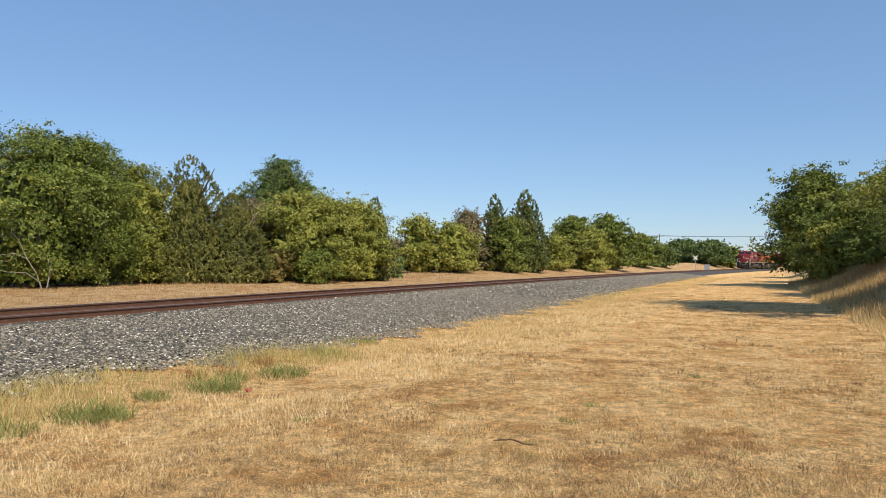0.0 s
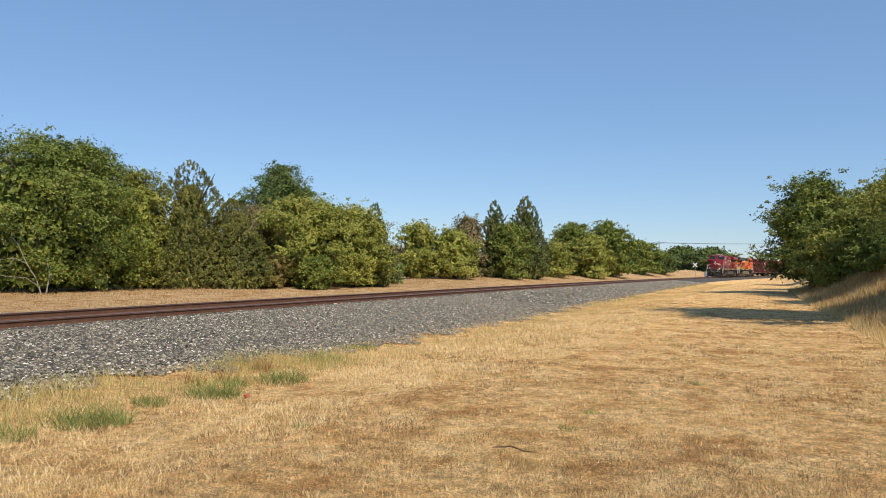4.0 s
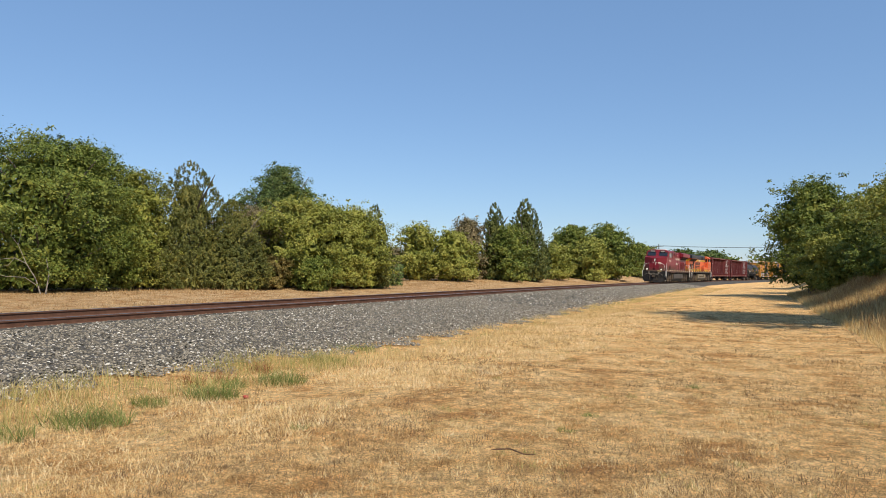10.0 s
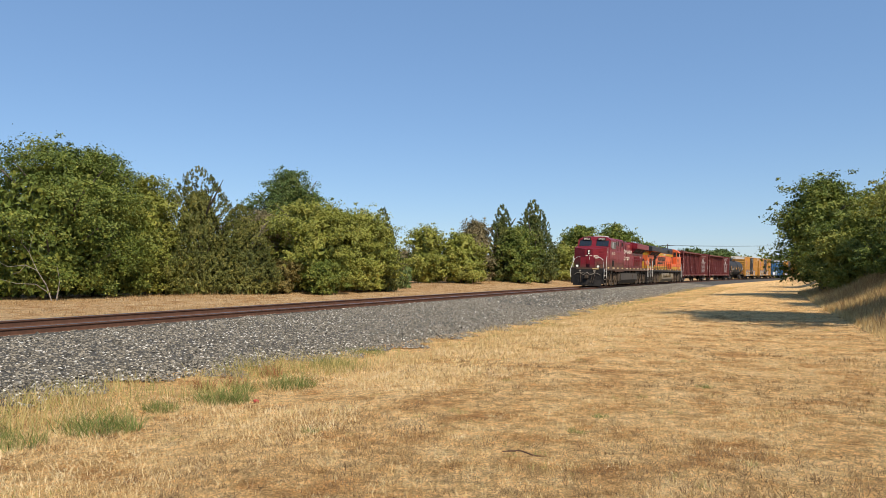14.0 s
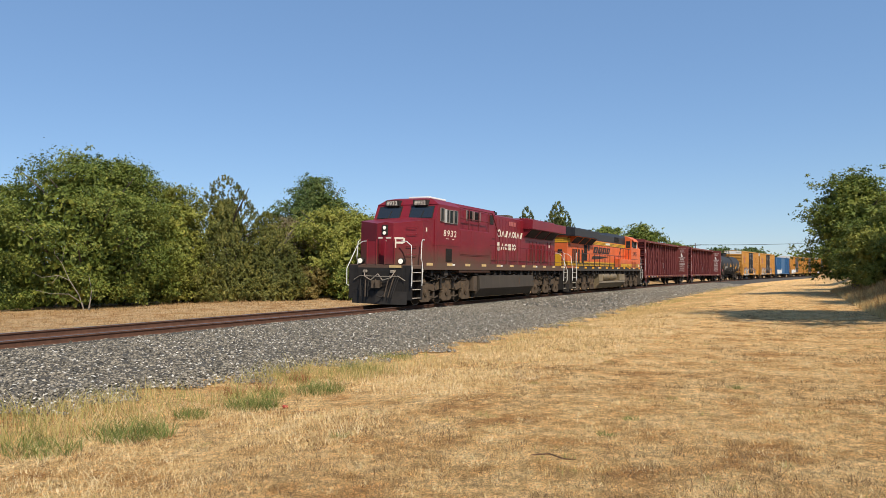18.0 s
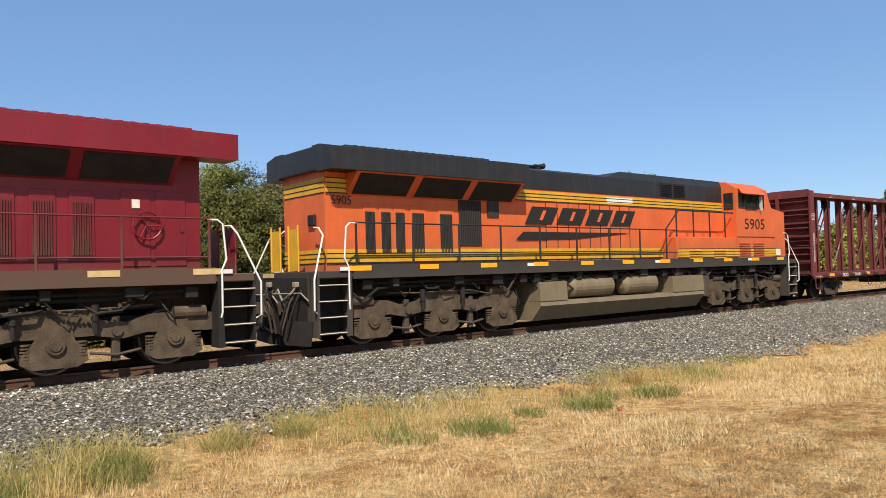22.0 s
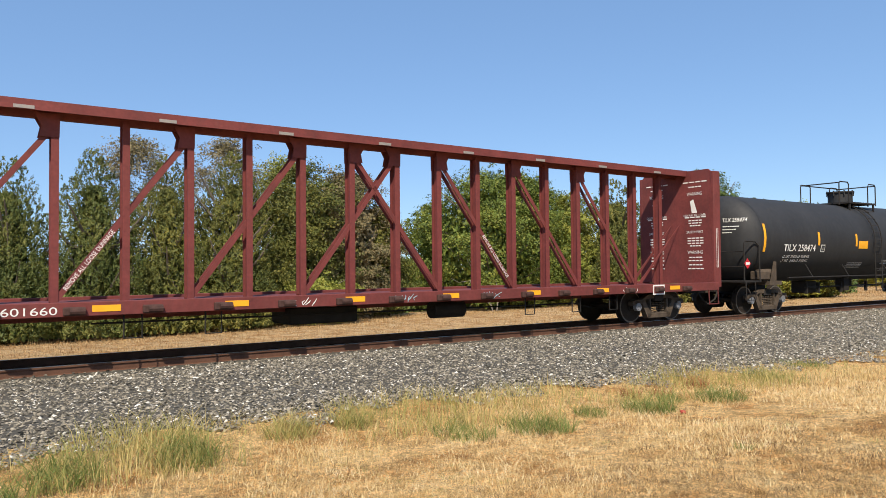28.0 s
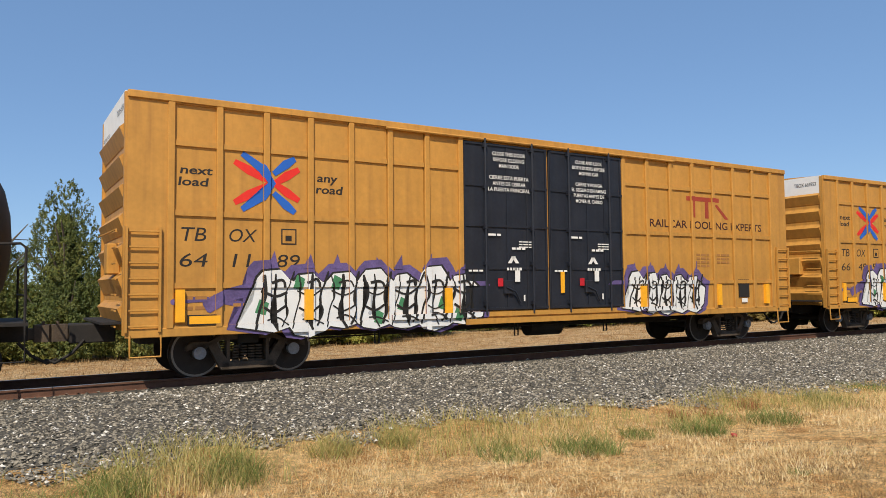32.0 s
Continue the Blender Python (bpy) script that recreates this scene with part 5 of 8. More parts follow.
# ---- locomotives ----
def locomotive(name, label, body, roof, rail, frame_m, fuel, box_top, vis, striped, wing_x, grilles, low, cab_r, cab_end, hood_end, wing_end, intakes, horn_x, exh_x, tail=1.0):
    """A six-axle diesel with its cab at -x. vis: the side that bears the letters (-1 or 1); low: paint of the dusty low parts; tail: how far the part behind the cab is shortened."""
    L = tagged(new(name), label, "locomotive", "locomotives of the freight train")
    P = lambda nm, bm, m=None, lab="", parent=None: part(nm, bm, m or body, parent or L, lab)
    # frame
    bm = B()
    box(bm, -10.7, 10.7, -1.5, 1.5, 1.52, 1.68, 0.02)
    box(bm, -10.6, 10.6, -0.5, 0.5, 1.05, 1.52)
    for o in (-1, 1):
        box(bm, -9.85, 9.85, o * 1.5 - 0.03, o * 1.5 + 0.03, 1.50, 1.80)
    P("frame", bm, frame_m, "dusty underframe with deep side sills")
    # cab and nose
    nose = B()
    lo = [(-8.7, -1.48), (-9.86, -1.48), (-10.36, -0.38), (-10.36, 0.38), (-9.86, 1.48), (-8.7, 1.48)]
    tops = [3.66, 3.50, 3.36, 3.36, 3.50, 3.66]
    a = [nose.verts.new((x, y, 1.68)) for x, y in lo]
    b = [nose.verts.new((x, y, z)) for (x, y), z in zip(lo, tops)]
    mid = [nose.verts.new((-8.7, 0, 3.74)), nose.verts.new((-10.36, 0, 3.42))]
    for i in range(5):
        nose.faces.new((a[i], a[i + 1], b[i + 1], b[i]))
    nose.faces.new((b[0], b[1], b[2], mid[1], mid[0]))
    nose.faces.new((mid[0], mid[1], b[3], b[4], b[5]))
    nose.faces.new((b[2], b[3], mid[1]))
    nose.faces.new((a[5], a[0], b[0], mid[0], b[5]))
    bmesh.ops.recalc_face_normals(nose, faces=nose.faces)
    nose_o = P("nose", nose, low)
    cab = B()
    prism(cab, [(cab_r, 1.5), (-9.84, 1.5), (-9.84, 1.8), (-8.84, 1.8), (-8.84, 3.6), (-8.5, 4.28), (cab_r, 4.28)], -1.5, 1.5)
    cab_o = P("cab", cab, low)
    rf = B()
    frustum(rf, (-8.53, cab_r, -1.5, 1.5, 4.281), (-8.36, cab_r, -1.12, 1.12, 4.52))
    frustum(rf, (-8.36, cab_r, -1.12, 1.12, 4.52), (-8.2, cab_r - 0.2, -0.7, 0.7, 4.58))
    P("cab_roof", rf)
    ac = B()
    box(ac, -8.1, -6.5, -0.85, 0.2, 4.575, 4.66, 0.02)
    P("roof_unit", ac, white_m, "white air conditioner on the cab roof")
    for o in (-1, 1):
        for x0, x1, z0, z1 in ((-8.37, -7.99, 3.56, 4.14), (-7.90, -7.52, 3.52, 4.10), (-7.50, -7.10, 3.52, 4.10), (-7.03, -6.66, 3.52, 4.12)) if not striped else ((-8.22, -7.80, 3.60, 4.10), (-7.74, -7.32, 3.55, 4.05), (-7.28, -6.86, 3.55, 4.05), (-6.80, -6.42, 3.60, 4.10)):
            w = B()
            for q in ((x0, x0 + 0.022, z0, z1), (x1 - 0.022, x1, z0, z1), (x0, x1, z0, z0 + 0.022), (x0, x1, z1 - 0.022, z1)):
                box(w, q[0], q[1], o * 1.52 - 0.025, o * 1.52 + 0.025, q[2], q[3])
            wf = P("side_window", w, alu_m if not striped else under_m, "framed cab side window")
            P("pane", box(B(), x0 + 0.018, x1 - 0.018, o * 1.505 - 0.008, o * 1.505 + 0.008, z0 + 0.018, z1 - 0.018), glass_m, "", wf)
        dr = B()
        box(dr, -7.96, -7.91, o * 1.56 - 0.05, o * 1.56 + 0.05, 3.52, 4.10)
        P("wind_deflector", dr, lampoff_m, "clear wind deflector beside the window")
        g = B()
        box(g, -7.78, -7.20, o * 1.505 - 0.01, o * 1.505 + 0.01, 1.86, 2.42)
        for i in range(9):
            box(g, -7.76 + i * 0.064, -7.74 + i * 0.064, o * 1.52 - 0.015, o * 1.52 + 0.015, 1.88, 2.40)
        if striped:
            g.free()
        else:
            P("vent_grille", g, under_m, "dark louvred grille under the cab")
            P("panel_seam", box(B(), -8.60, -8.58, o * 1.505 - 0.006, o * 1.505 + 0.006, 1.8, 2.52), frame_m)
        P("panel_seam", box(B(), -9.0, cab_r - 0.03, o * 1.505 - 0.006, o * 1.505 + 0.006, 2.52, 2.545), frame_m)
    # windscreen on the leaning front
    def fx(z):
        return -8.84 + (z - 3.6) * 0.5
    for y0, y1 in ((-1.36, -0.22), (0.22, 1.36)):
        fr = B()
        slab(fr, [(fx(3.66), y0, 3.66), (fx(4.20), y0 * 0.98, 4.20), (fx(4.20), y1 * 0.98, 4.20), (fx(3.66), y1, 3.66)], 0.03)
        bmesh.ops.recalc_face_normals(fr, faces=fr.faces)
        w = P("windscreen", fr, under_m, "black rubber framed windscreen")
        gl = B()
        slab(gl, [(fx(3.69) - 0.034, y0 + 0.04, 3.69), (fx(4.17) - 0.034, y0 + 0.04, 4.17), (fx(4.17) - 0.034, y1 - 0.04, 4.17), (fx(3.69) - 0.034, y1 - 0.04, 3.69)], 0.006)
        P("pane", gl, glass_m, "", w)
        wp = B()
        tube(wp, [(fx(3.62) - 0.05, (y0 + y1) / 2, 3.62), (fx(4.0) - 0.06, (y0 + y1) / 2 - 0.1, 4.0)], 0.012)
        P("wiper", wp, under_m, "", w)
    for y0, y1 in ((-1.02, -0.34), (0.34, 1.02)):
        P("number_board", box(B(), -8.68, -8.42, y0, y1, 4.22, 4.47, 0.01), under_m, "black number board over the windscreen")
    # front details
    P("headlamp_box", box(B(), -10.42, -10.34, -0.13, 0.13, 2.88, 3.30, 0.02), under_m, "twin headlamps in the nose")
    hl = B()
    for z in (2.97, 3.18):
        disc(hl, (-10.425, 0.0, z), 0.072, -0.02, 0.02, axis="x", seg=16)
    P("headlamp", hl, lamp_m, "lit twin headlamps")
    for y in (-0.95, 0.95):
        d = B()
        disc(d, (-10.62, y, 1.82), 0.13, -0.10, 0.06, axis="x", seg=16)
        dl = P("ditch_light", d, under_m, "lit ditch light on the front deck")
        g = B()
        disc(g, (-10.725, y, 1.82), 0.105, -0.012, 0.012, axis="x", seg=16)
        P("lens", g, lamp_m, "", dl)
    for z in (2.1, 2.45, 2.95, 3.2):
        h = B()
        tube(h, [(-10.10, -0.88, z), (-10.20, -0.92, z), (-10.04, -1.28, z), (-9.94, -1.24, z)], 0.014, 5)
        P("grab_iron", h, body)
    dr = B()
    box(dr, -10.39, -10.35, -0.30, 0.30, 1.7, 2.84, 0.01)
    P("nose_door", dr)
    for d0 in (-1, 1):
        e = d0 * 10.7
        # end plates, steps, plough and rails at each end
        for o in (-1, 1):
            s = B()
            xo, xi = d0 * 10.72, d0 * 9.9
            box(s, min(xi, xi + d0 * 0.05), max(xi, xi + d0 * 0.05), o * 1.5 - 0.02 - (0.32 if o > 0 else 0), o * 1.5 + 0.02 + (0.32 if o < 0 else 0), 0.28, 1.66)
            prism(s, [(xi, 1.66), (xi, 0.28), (xi + d0 * 0.14, 0.28), (xi + d0 * 0.08, 1.66)], o * 1.5 - 0.015, o * 1.5 + 0.015)
            P("step_side", s, under_m if not striped else sill_m, "dark step side plate")
            s = box(B(), min(xo, xo - d0 * 0.05), max(xo, xo - d0 * 0.05), min(o * 1.05, o * 1.48), max(o * 1.05, o * 1.48), 0.28, 1.66)
            P("step_side", s, under_m if not striped else sill_m, "dark step side plate")
            P("step_back", box(B(), min(xi, xo), max(xi, xo), o * 1.18 - 0.015, o * 1.18 + 0.015, 0.3, 1.6), under_m)
        for o in (-1, 1):
            for i in range(4):
                z = 0.34 + i * 0.34
                t = B()
                box(t, min(d0 * 9.95, d0 * 10.7), max(d0 * 9.95, d0 * 10.7), o * 1.36 - 0.14, o * 1.36 + 0.14, z, z + 0.03)
                st = P("step", t, frame_m)
                P("step_edge", box(B(), min(d0 * 9.95, d0 * 10.7), max(d0 * 9.95, d0 * 10.7), o * 1.50 - 0.008, o * 1.50 + 0.008, z + 0.016, z + 0.032), cream_m, "pale worn step edge", st)
            h = B()
            tube(h, [(d0 * 10.74, o * 1.46, 0.80), (d0 * 10.82, o * 1.52, 0.86), (d0 * 10.82, o * 1.53, 1.50), (d0 * 10.45, o * 1.28, 2.45), (d0 * 10.42, o * 1.05, 2.62), (d0 * 10.4, o * 0.8, 2.64)], 0.02)
            P("handrail", h, white_m, "white step handrail")
            h = B()
            tube(h, [(d0 * 9.96, o * 1.52, 0.85), (d0 * 9.98, o * 1.54, 0.95), (d0 * 9.98, o * 1.54, 1.75), (d0 * 10.08, o * 1.53, 1.95), (d0 * 10.02, o * 1.52, 2.62), (d0 * 9.92, o * 1.5, 2.70), (d0 * 9.72, o * 1.49, 2.71)], 0.02)
            P("handrail", h, white_m, "white step handrail")
        pl = B()
        prism(pl, [(-1.06, 1.0), (-1.06, 0.4), (-0.95, 0.2), (0.95, 0.2), (1.06, 0.4), (1.06, 1.0), (1.04, 1.55), (-1.04, 1.55)], d0 * 10.68, d0 * 10.74, axis="x")
        P("pilot_plate", pl, under_m, "black dented pilot plate")
        pl = B()
        for o in (-1, 1):
            slab(pl, [(d0 * 11.0, 0.0, 0.62), (d0 * 11.06, 0.0, 0.10), (d0 * 10.78, o * 1.28, 0.10), (d0 * 10.72, o * 1.28, 0.62)], 0.03 * o)
        bmesh.ops.recalc_face_normals(pl, faces=pl.faces)
        P("snow_plough", pl, under_m, "scuffed black snow plough")
        coupler(L, d0 * 11.15, d0, 0.88)
        for y in (-0.95, -0.85, -0.72, -0.5, 0.45, 0.6, 0.85):
            hs = tube(B(), [(d0 * 10.75, y, 1.28), (d0 * 10.90, y * 0.95, 1.0), (d0 * 11.0, y * 0.85, 0.6), (d0 * 11.05, y * 0.8, 0.38)], 0.024)
            P("air_hose", hs, under_m if int(y * 100) % 2 else truck_m, "hanging brake hose")
        hs = B()
        tube(hs, [(d0 * 10.76, -0.75, 1.45), (d0 * 10.9, -0.6, 1.15), (d0 * 10.93, -0.25, 1.05), (d0 * 10.88, 0.0, 1.30), (d0 * 10.93, 0.3, 1.05), (d0 * 10.9, 0.62, 1.2), (d0 * 10.76, 0.7, 1.42)], 0.024)
        P("jumper_cable", hs, hose_m, "looped pale jumper cable")
        for y in (-0.62, 0.66):
            P("glad_hand", box(B(), min(d0 * 10.74, d0 * 10.84), max(d0 * 10.74, d0 * 10.84), y - 0.09, y + 0.09, 1.34, 1.46, 0.02), hose_m, "pale hose socket on the pilot")
        P("coupler_lever", tube(B(), [(d0 * 10.78, -1.2, 1.05), (d0 * 10.8, -0.9, 1.22), (d0 * 10.95, -0.12, 1.2), (d0 * 10.8, 0.9, 1.22), (d0 * 10.78, 1.2, 1.05)], 0.018), hose_m, "coupler lifting lever")
        for y in (-0.42, 0.42):
            g = B()
            box(g, min(e, e - d0 * 0.02), max(e, e - d0 * 0.02), y - 0.22, y + 0.22, 1.7, 2.62)
            tube(g, [(e, y - 0.22, 1.68), (e, y - 0.22, 2.7)], 0.025)
            tube(g, [(e, y + 0.22, 1.68), (e, y + 0.22, 2.7)], 0.025)
            P("end_gate", g, yellow_m if striped else body, "end platform gate")
        P("end_reflector", box(B(), min(d0 * 10.745, d0 * 10.76), max(d0 * 10.745, d0 * 10.76), -1.0, -0.45, 1.56, 1.66), reflect_m, "pale reflective strip")
    # hood
    hd = B()
    box(hd, cab_r, hood_end, -0.95, 0.95, 1.68, 4.32)
    frustum(hd, (cab_r, hood_end, -0.95, 0.95, 4.32), (cab_r, hood_end, -0.75, 0.75, 4.40))
    hood = P("hood", hd)
    if roof is not body:
        r = B()
        for o in (-1, 1):
            P("hood_flank", box(B(), cab_r - 0.01, 4.6, o * 0.955 - 0.006, o * 0.955 + 0.006, 3.80, 4.33), roof, "black upper hood side", hood)
        frustum(r, (cab_r - 0.01, 4.6, -0.957, 0.957, 4.331), (cab_r - 0.01, 4.6, -0.757, 0.757, 4.412))
        P("hood_top", r, roof, "black upper hood", hood)
    r = B()
    frustum(r, (cab_r, 0.4 if striped else -0.85, -0.96, 0.96, 4.33), (cab_r, -0.45 if striped else -0.87, -0.88, 0.88, 4.56))
    P("hood_hump", r, roof)
    # low cabinets beside the hood behind the cab
    for o in (-1, 1):
        bx = B()
        box(bx, cab_r + 0.006, cab_end, min(o * 0.9, o * 1.48), max(o * 0.9, o * 1.48), 1.5 if striped else 1.38, box_top, 0.015)
        P("side_cabinet", bx, low, "full-width cabinet behind the cab")
        if not striped:
            for x0, x1, z0, z1 in ((-6.3, -5.12, 2.2, 3.30), (-5.08, -2.80, 2.2, 3.30)):
                P("cabinet_door", box(B(), x0, x1, o * 1.485 - 0.008, o * 1.485 + 0.008, z0, z1, 0.004), low)
            P("panel_seam", box(B(), -6.3, -2.78, o * 1.49 - 0.008, o * 1.49 + 0.008, 2.15, 2.18), frame_m)
            P("relay_box", box(B(), -2.74, -2.0, min(o * 0.9, o * 1.25), max(o * 0.9, o * 1.25), 1.82, 3.28, 0.015), low, "narrow box on the walkway beside the hood")
            P("hood_shelf", box(B(), -1.75, -0.9, min(o * 0.9, o * 1.0), max(o * 0.9, o * 1.0), 3.12, 3.16), frame_m)
    for o in (-1, 1):
        for x0 in intakes:
            v = B()
            box(v, x0, x0 + 0.66, o * 0.962 - 0.012, o * 0.962 + 0.012, 3.88, 4.32)
            vv = P("air_intake", v, under_m, "dark slatted air intake")
            s = B()
            for i in range(6):
                box(s, x0 + 0.02, x0 + 0.64, o * 0.985 - 0.02, o * 0.985 + 0.02, 3.91 + i * 0.068, 3.922 + i * 0.068)
            P("slat", s, under_m if not striped else black_m, "", vv)
            if not striped:
                for xx in (x0 - 0.03, x0 + 0.66):
                    P("intake_frame", box(B(), xx, xx + 0.03, o * 0.98 - 0.03, o * 0.98 + 0.03, 3.86, 4.33), alu_m, "worn pale frame", vv)
        # seams and doors on the hood
        for i in range(9):
            x = -0.72 + i * 0.48
            P("panel_seam", box(B(), x - 0.007, x + 0.007, o * 0.962 - 0.008, o * 0.962 + 0.008, 1.75, 3.44 if striped else 4.2), frame_m)
            if i == 8:
                continue
            P("hood_door", box(B(), x + 0.02, x + 0.46, o * 0.956 - 0.012, o * 0.956 + 0.012, 1.75, 3.44 if striped else 4.18, 0.006))
        for x, w in grilles:
            d = P("radiator_door", box(B(), x - 0.05, x + w + 0.05, o * 0.957 - 0.014, o * 0.957 + 0.014, 1.95, 3.2, 0.006))
            g = B()
            for i in range(8):
                box(g, x + i * w / 8 + 0.008, x + i * w / 8 + 0.022, o * 0.985 - 0.014, o * 0.985 + 0.014, 2.07, 3.0)
            box(g, x, x + w, o * 0.970 - 0.004, o * 0.970 + 0.004, 2.05, 3.02)
            P("grille", g, frame_m, "dark vertical grille", d)
        for x0, x1 in (((8.25, 8.8), (8.9, 9.5)) if not striped else ()):
            d = P("hood_door", box(B(), x0, x1, o * 0.957 - 0.012, o * 0.957 + 0.012, 1.85, 3.25, 0.006))
            h = B()
            box(h, x1 - 0.12, x1 - 0.06, o * 0.98 - 0.02, o * 0.98 + 0.02, 2.5, 2.6)
            P("latch", h, frame_m, "", d)
        # radiator wing
        w = B()
        prism(w, [(o * 0.9, 3.87), (o * 1.52, 3.87), (o * 1.52, 4.36), (o * 1.05, 4.46), (o * 0.7, 4.46)], wing_x, wing_end, axis="x")
        wing = P("radiator_wing", w, roof)
        w = B()
        prism(w, [(o * 0.94, 3.36), (o * 1.44, 3.868), (o * 0.94, 3.868)], wing_x + 0.1, hood_end - 0.55, axis="x")
        P("wing_underside", w, body, "", wing)
        gw = (hood_end - 0.55 - wing_x - 0.1) / 3
        for x0, x1 in [(wing_x + 0.1 + gw * i + 0.12, wing_x + 0.1 + gw * (i + 1) - 0.12) for i in range(3)]:
            g = B()
            slab(g, [(x0, o * 1.0, 3.415), (x1, o * 1.0, 3.415), (x1, o * 1.41, 3.83), (x0, o * 1.41, 3.83)], -0.014 * o)
            gr = P("radiator_screen", g, under_m, "dark radiator screen", wing)
    top = B()
    box(top, wing_x + 0.9, wing_end - 0.7, -0.95, 0.95, 4.46, 4.52, 0.02)
    rtop = P("radiator_top", top, roof, "slatted radiator roof")
    for i in range(20):
        x = wing_x + 1.0 + i * (wing_end - wing_x - 1.9) / 20
        P("roof_slat", box(B(), x, x + 0.1, -0.85, 0.85, 4.52, 4.545), roof, "", rtop)
    if striped:
        P("wing_end", box(B(), hood_end, wing_end - 0.002, -1.0, 1.0, 3.90, 4.44, 0.02), roof, "black overhang at the end of the roof")
    ex = B()
    frustum(ex, (exh_x, exh_x + 0.95, -0.45, 0.45, 4.40), (exh_x + 0.08, exh_x + 0.87, -0.38, 0.38, 4.60))
    P("exhaust_pipe", ex, truck_m, "rusty exhaust outlet on the hood")
    hn = B()
    for i, (y, l) in enumerate(((-0.24, 0.35), (-0.08, 0.45), (0.08, 0.4), (0.24, 0.32))):
        disc(hn, (horn_x, y, 4.62), 0.035, -l / 2, l / 2, axis="x", seg=10)
        disc(hn, (horn_x - l / 2, y, 4.62), 0.09, -0.08, 0.0, axis="x", seg=12, r1=0.035)
    box(hn, horn_x - 0.05, horn_x + 0.1, -0.3, 0.3, 4.42, 4.58)
    P("air_horn", hn, under_m, "black air horns on the roof")
    # side walkway rails
    for o in (-1, 1):
        xs = [-1.75, -0.45, 1.15, 2.75, 3.85, 5.3, 6.7, 8.1, 9.75] if not striped else [-1.9, -0.5, 1.0, 2.45, 3.95, 5.4, 6.8, 8.2, 9.75]
        h = B()
        tube(h, [(cab_end, o * 1.49, 2.72), (-1.35, o * 1.49, 2.72), (9.85, o * 1.49, 2.72)], 0.019)
        P("handrail", h, rail, "long walkway handrail")
        for x in xs:
            P("stanchion", box(B(), x - 0.024, x + 0.024, o * 1.49 - 0.02, o * 1.49 + 0.02, 1.66, 2.74, 0.008), rail)
        kb = B()
        tube(kb, [(cab_end, o * 1.47, 2.0), (9.8, o * 1.47, 2.0)], 0.014, 5)
        P("lower_rail", kb, rail)
        h = B()
        ztop = box_top + (0.98 if box_top > 2.8 else 0.88)
        tube(h, [(cab_r + 0.1, o * 1.42, ztop), (-2.42 if not striped else -2.75, o * 1.42, ztop)] + ([(-1.42, o * 1.44, 3.12), (-1.40, o * 1.48, 2.74)] if not striped else [(-1.9, o * 1.48, 2.74)]), 0.026)
        if box_top > 2.8:
            tube(h, [(cab_r + 0.1, o * 1.42, box_top + 0.5), (cab_end, o * 1.42, box_top + 0.5)], 0.022)
        P("upper_handrail", h, rail, "handrail above the side cabinet")
        for x in ((-6.2, -5.2, -4.05, -2.9) if not striped else (-5.6, -4.6, -3.6, -2.6)):
            P("stanchion", box(B(), x - 0.024, x + 0.024, o * 1.42 - 0.02, o * 1.42 + 0.02, box_top, ztop + 0.02, 0.008), rail)
        for i in range(11):
            x = -9.6 + i * 1.9
            P("sill_reflector", box(B(), x, x + 0.55, o * 1.535 - 0.004, o * 1.535 + 0.004, 1.67, 1.78), reflect_m if not striped else amber_m, "reflective strip on the side sill")
            if i % 3 == 1:
                P("sill_decal", box(B(), x + 0.55, x + 0.8, o * 1.535 - 0.004, o * 1.535 + 0.004, 1.68, 1.76), white_m)
    # fuel tank and gear
    ft = B()
    sec = [(-1.46, 1.24), (-1.50, 0.62), (-1.15, 0.20), (1.15, 0.20), (1.50, 0.62), (1.46, 1.24)]
    if striped:
        sec = [(-1.46, 0.72), (-1.50, 0.60), (-1.15, 0.20), (1.15, 0.20), (1.50, 0.60), (1.46, 0.72)]
    prism(ft, sec, -4.0, 4.0, axis="x")
    if striped:
        box(ft, -2.2, 2.9, -0.8, 0.8, 0.7, 1.24)
    tk = P("fuel_tank", ft, fuel, "dusty fuel tank between the bogies")
    if striped:
        for a, b in ((-4.0, -2.2), (2.9, 4.0)):
            P("tank_end", prism(B(), [(-1.46, 1.24), (-1.49, 0.725), (1.49, 0.725), (1.46, 1.24)], a, b, axis="x"), fuel, "", tk)
        for o in (-1, 1):
            for a, b in ((-1.55, 0.15), (0.65, 2.6)):
                c = B()
                disc(c, (0, o * 1.16, 1.06), 0.30, a + 0.12, b - 0.12, axis="x", seg=20)
                disc(c, (0, o * 1.16, 1.06), 0.30, b - 0.12, b, axis="x", seg=20, r1=0.14)
                disc(c, (0, o * 1.16, 1.06), 0.14, a, a + 0.12, axis="x", seg=20, r1=0.30)
                P("air_reservoir", c, fuel, "pale dusty air reservoir", tk)
    else:
        for o in (-1, 1):
            c = B()
            box(c, 1.5, 1.56, o * 1.485 - 0.02, o * 1.485 + 0.02, 0.75, 1.1)
            P("sight_gauge", c, cp_rail, "", tk)
    ug = B()
    for o in (-1, 1):
        tube(ug, [(-9.7, o * 1.3, 1.4), (-4.4, o * 1.35, 1.42), (-4.0, o * 1.3, 1.35), (9.6, o * 1.3, 1.38)], 0.03)
        tube(ug, [(-9.5, o * 1.2, 1.28), (9.5, o * 1.2, 1.28)], 0.04)
        for x in (-4.35, -2.9, -2.0, 3.2, 4.4, 9.3):
            box(ug, x, x + 0.25, o * 1.3 - 0.12, o * 1.3 + 0.12, 1.24, 1.46, 0.02)
    P("piping", ug, under_m, "black pipes and valves under the walkway")
    rc = random.Random(21 if striped else 22)
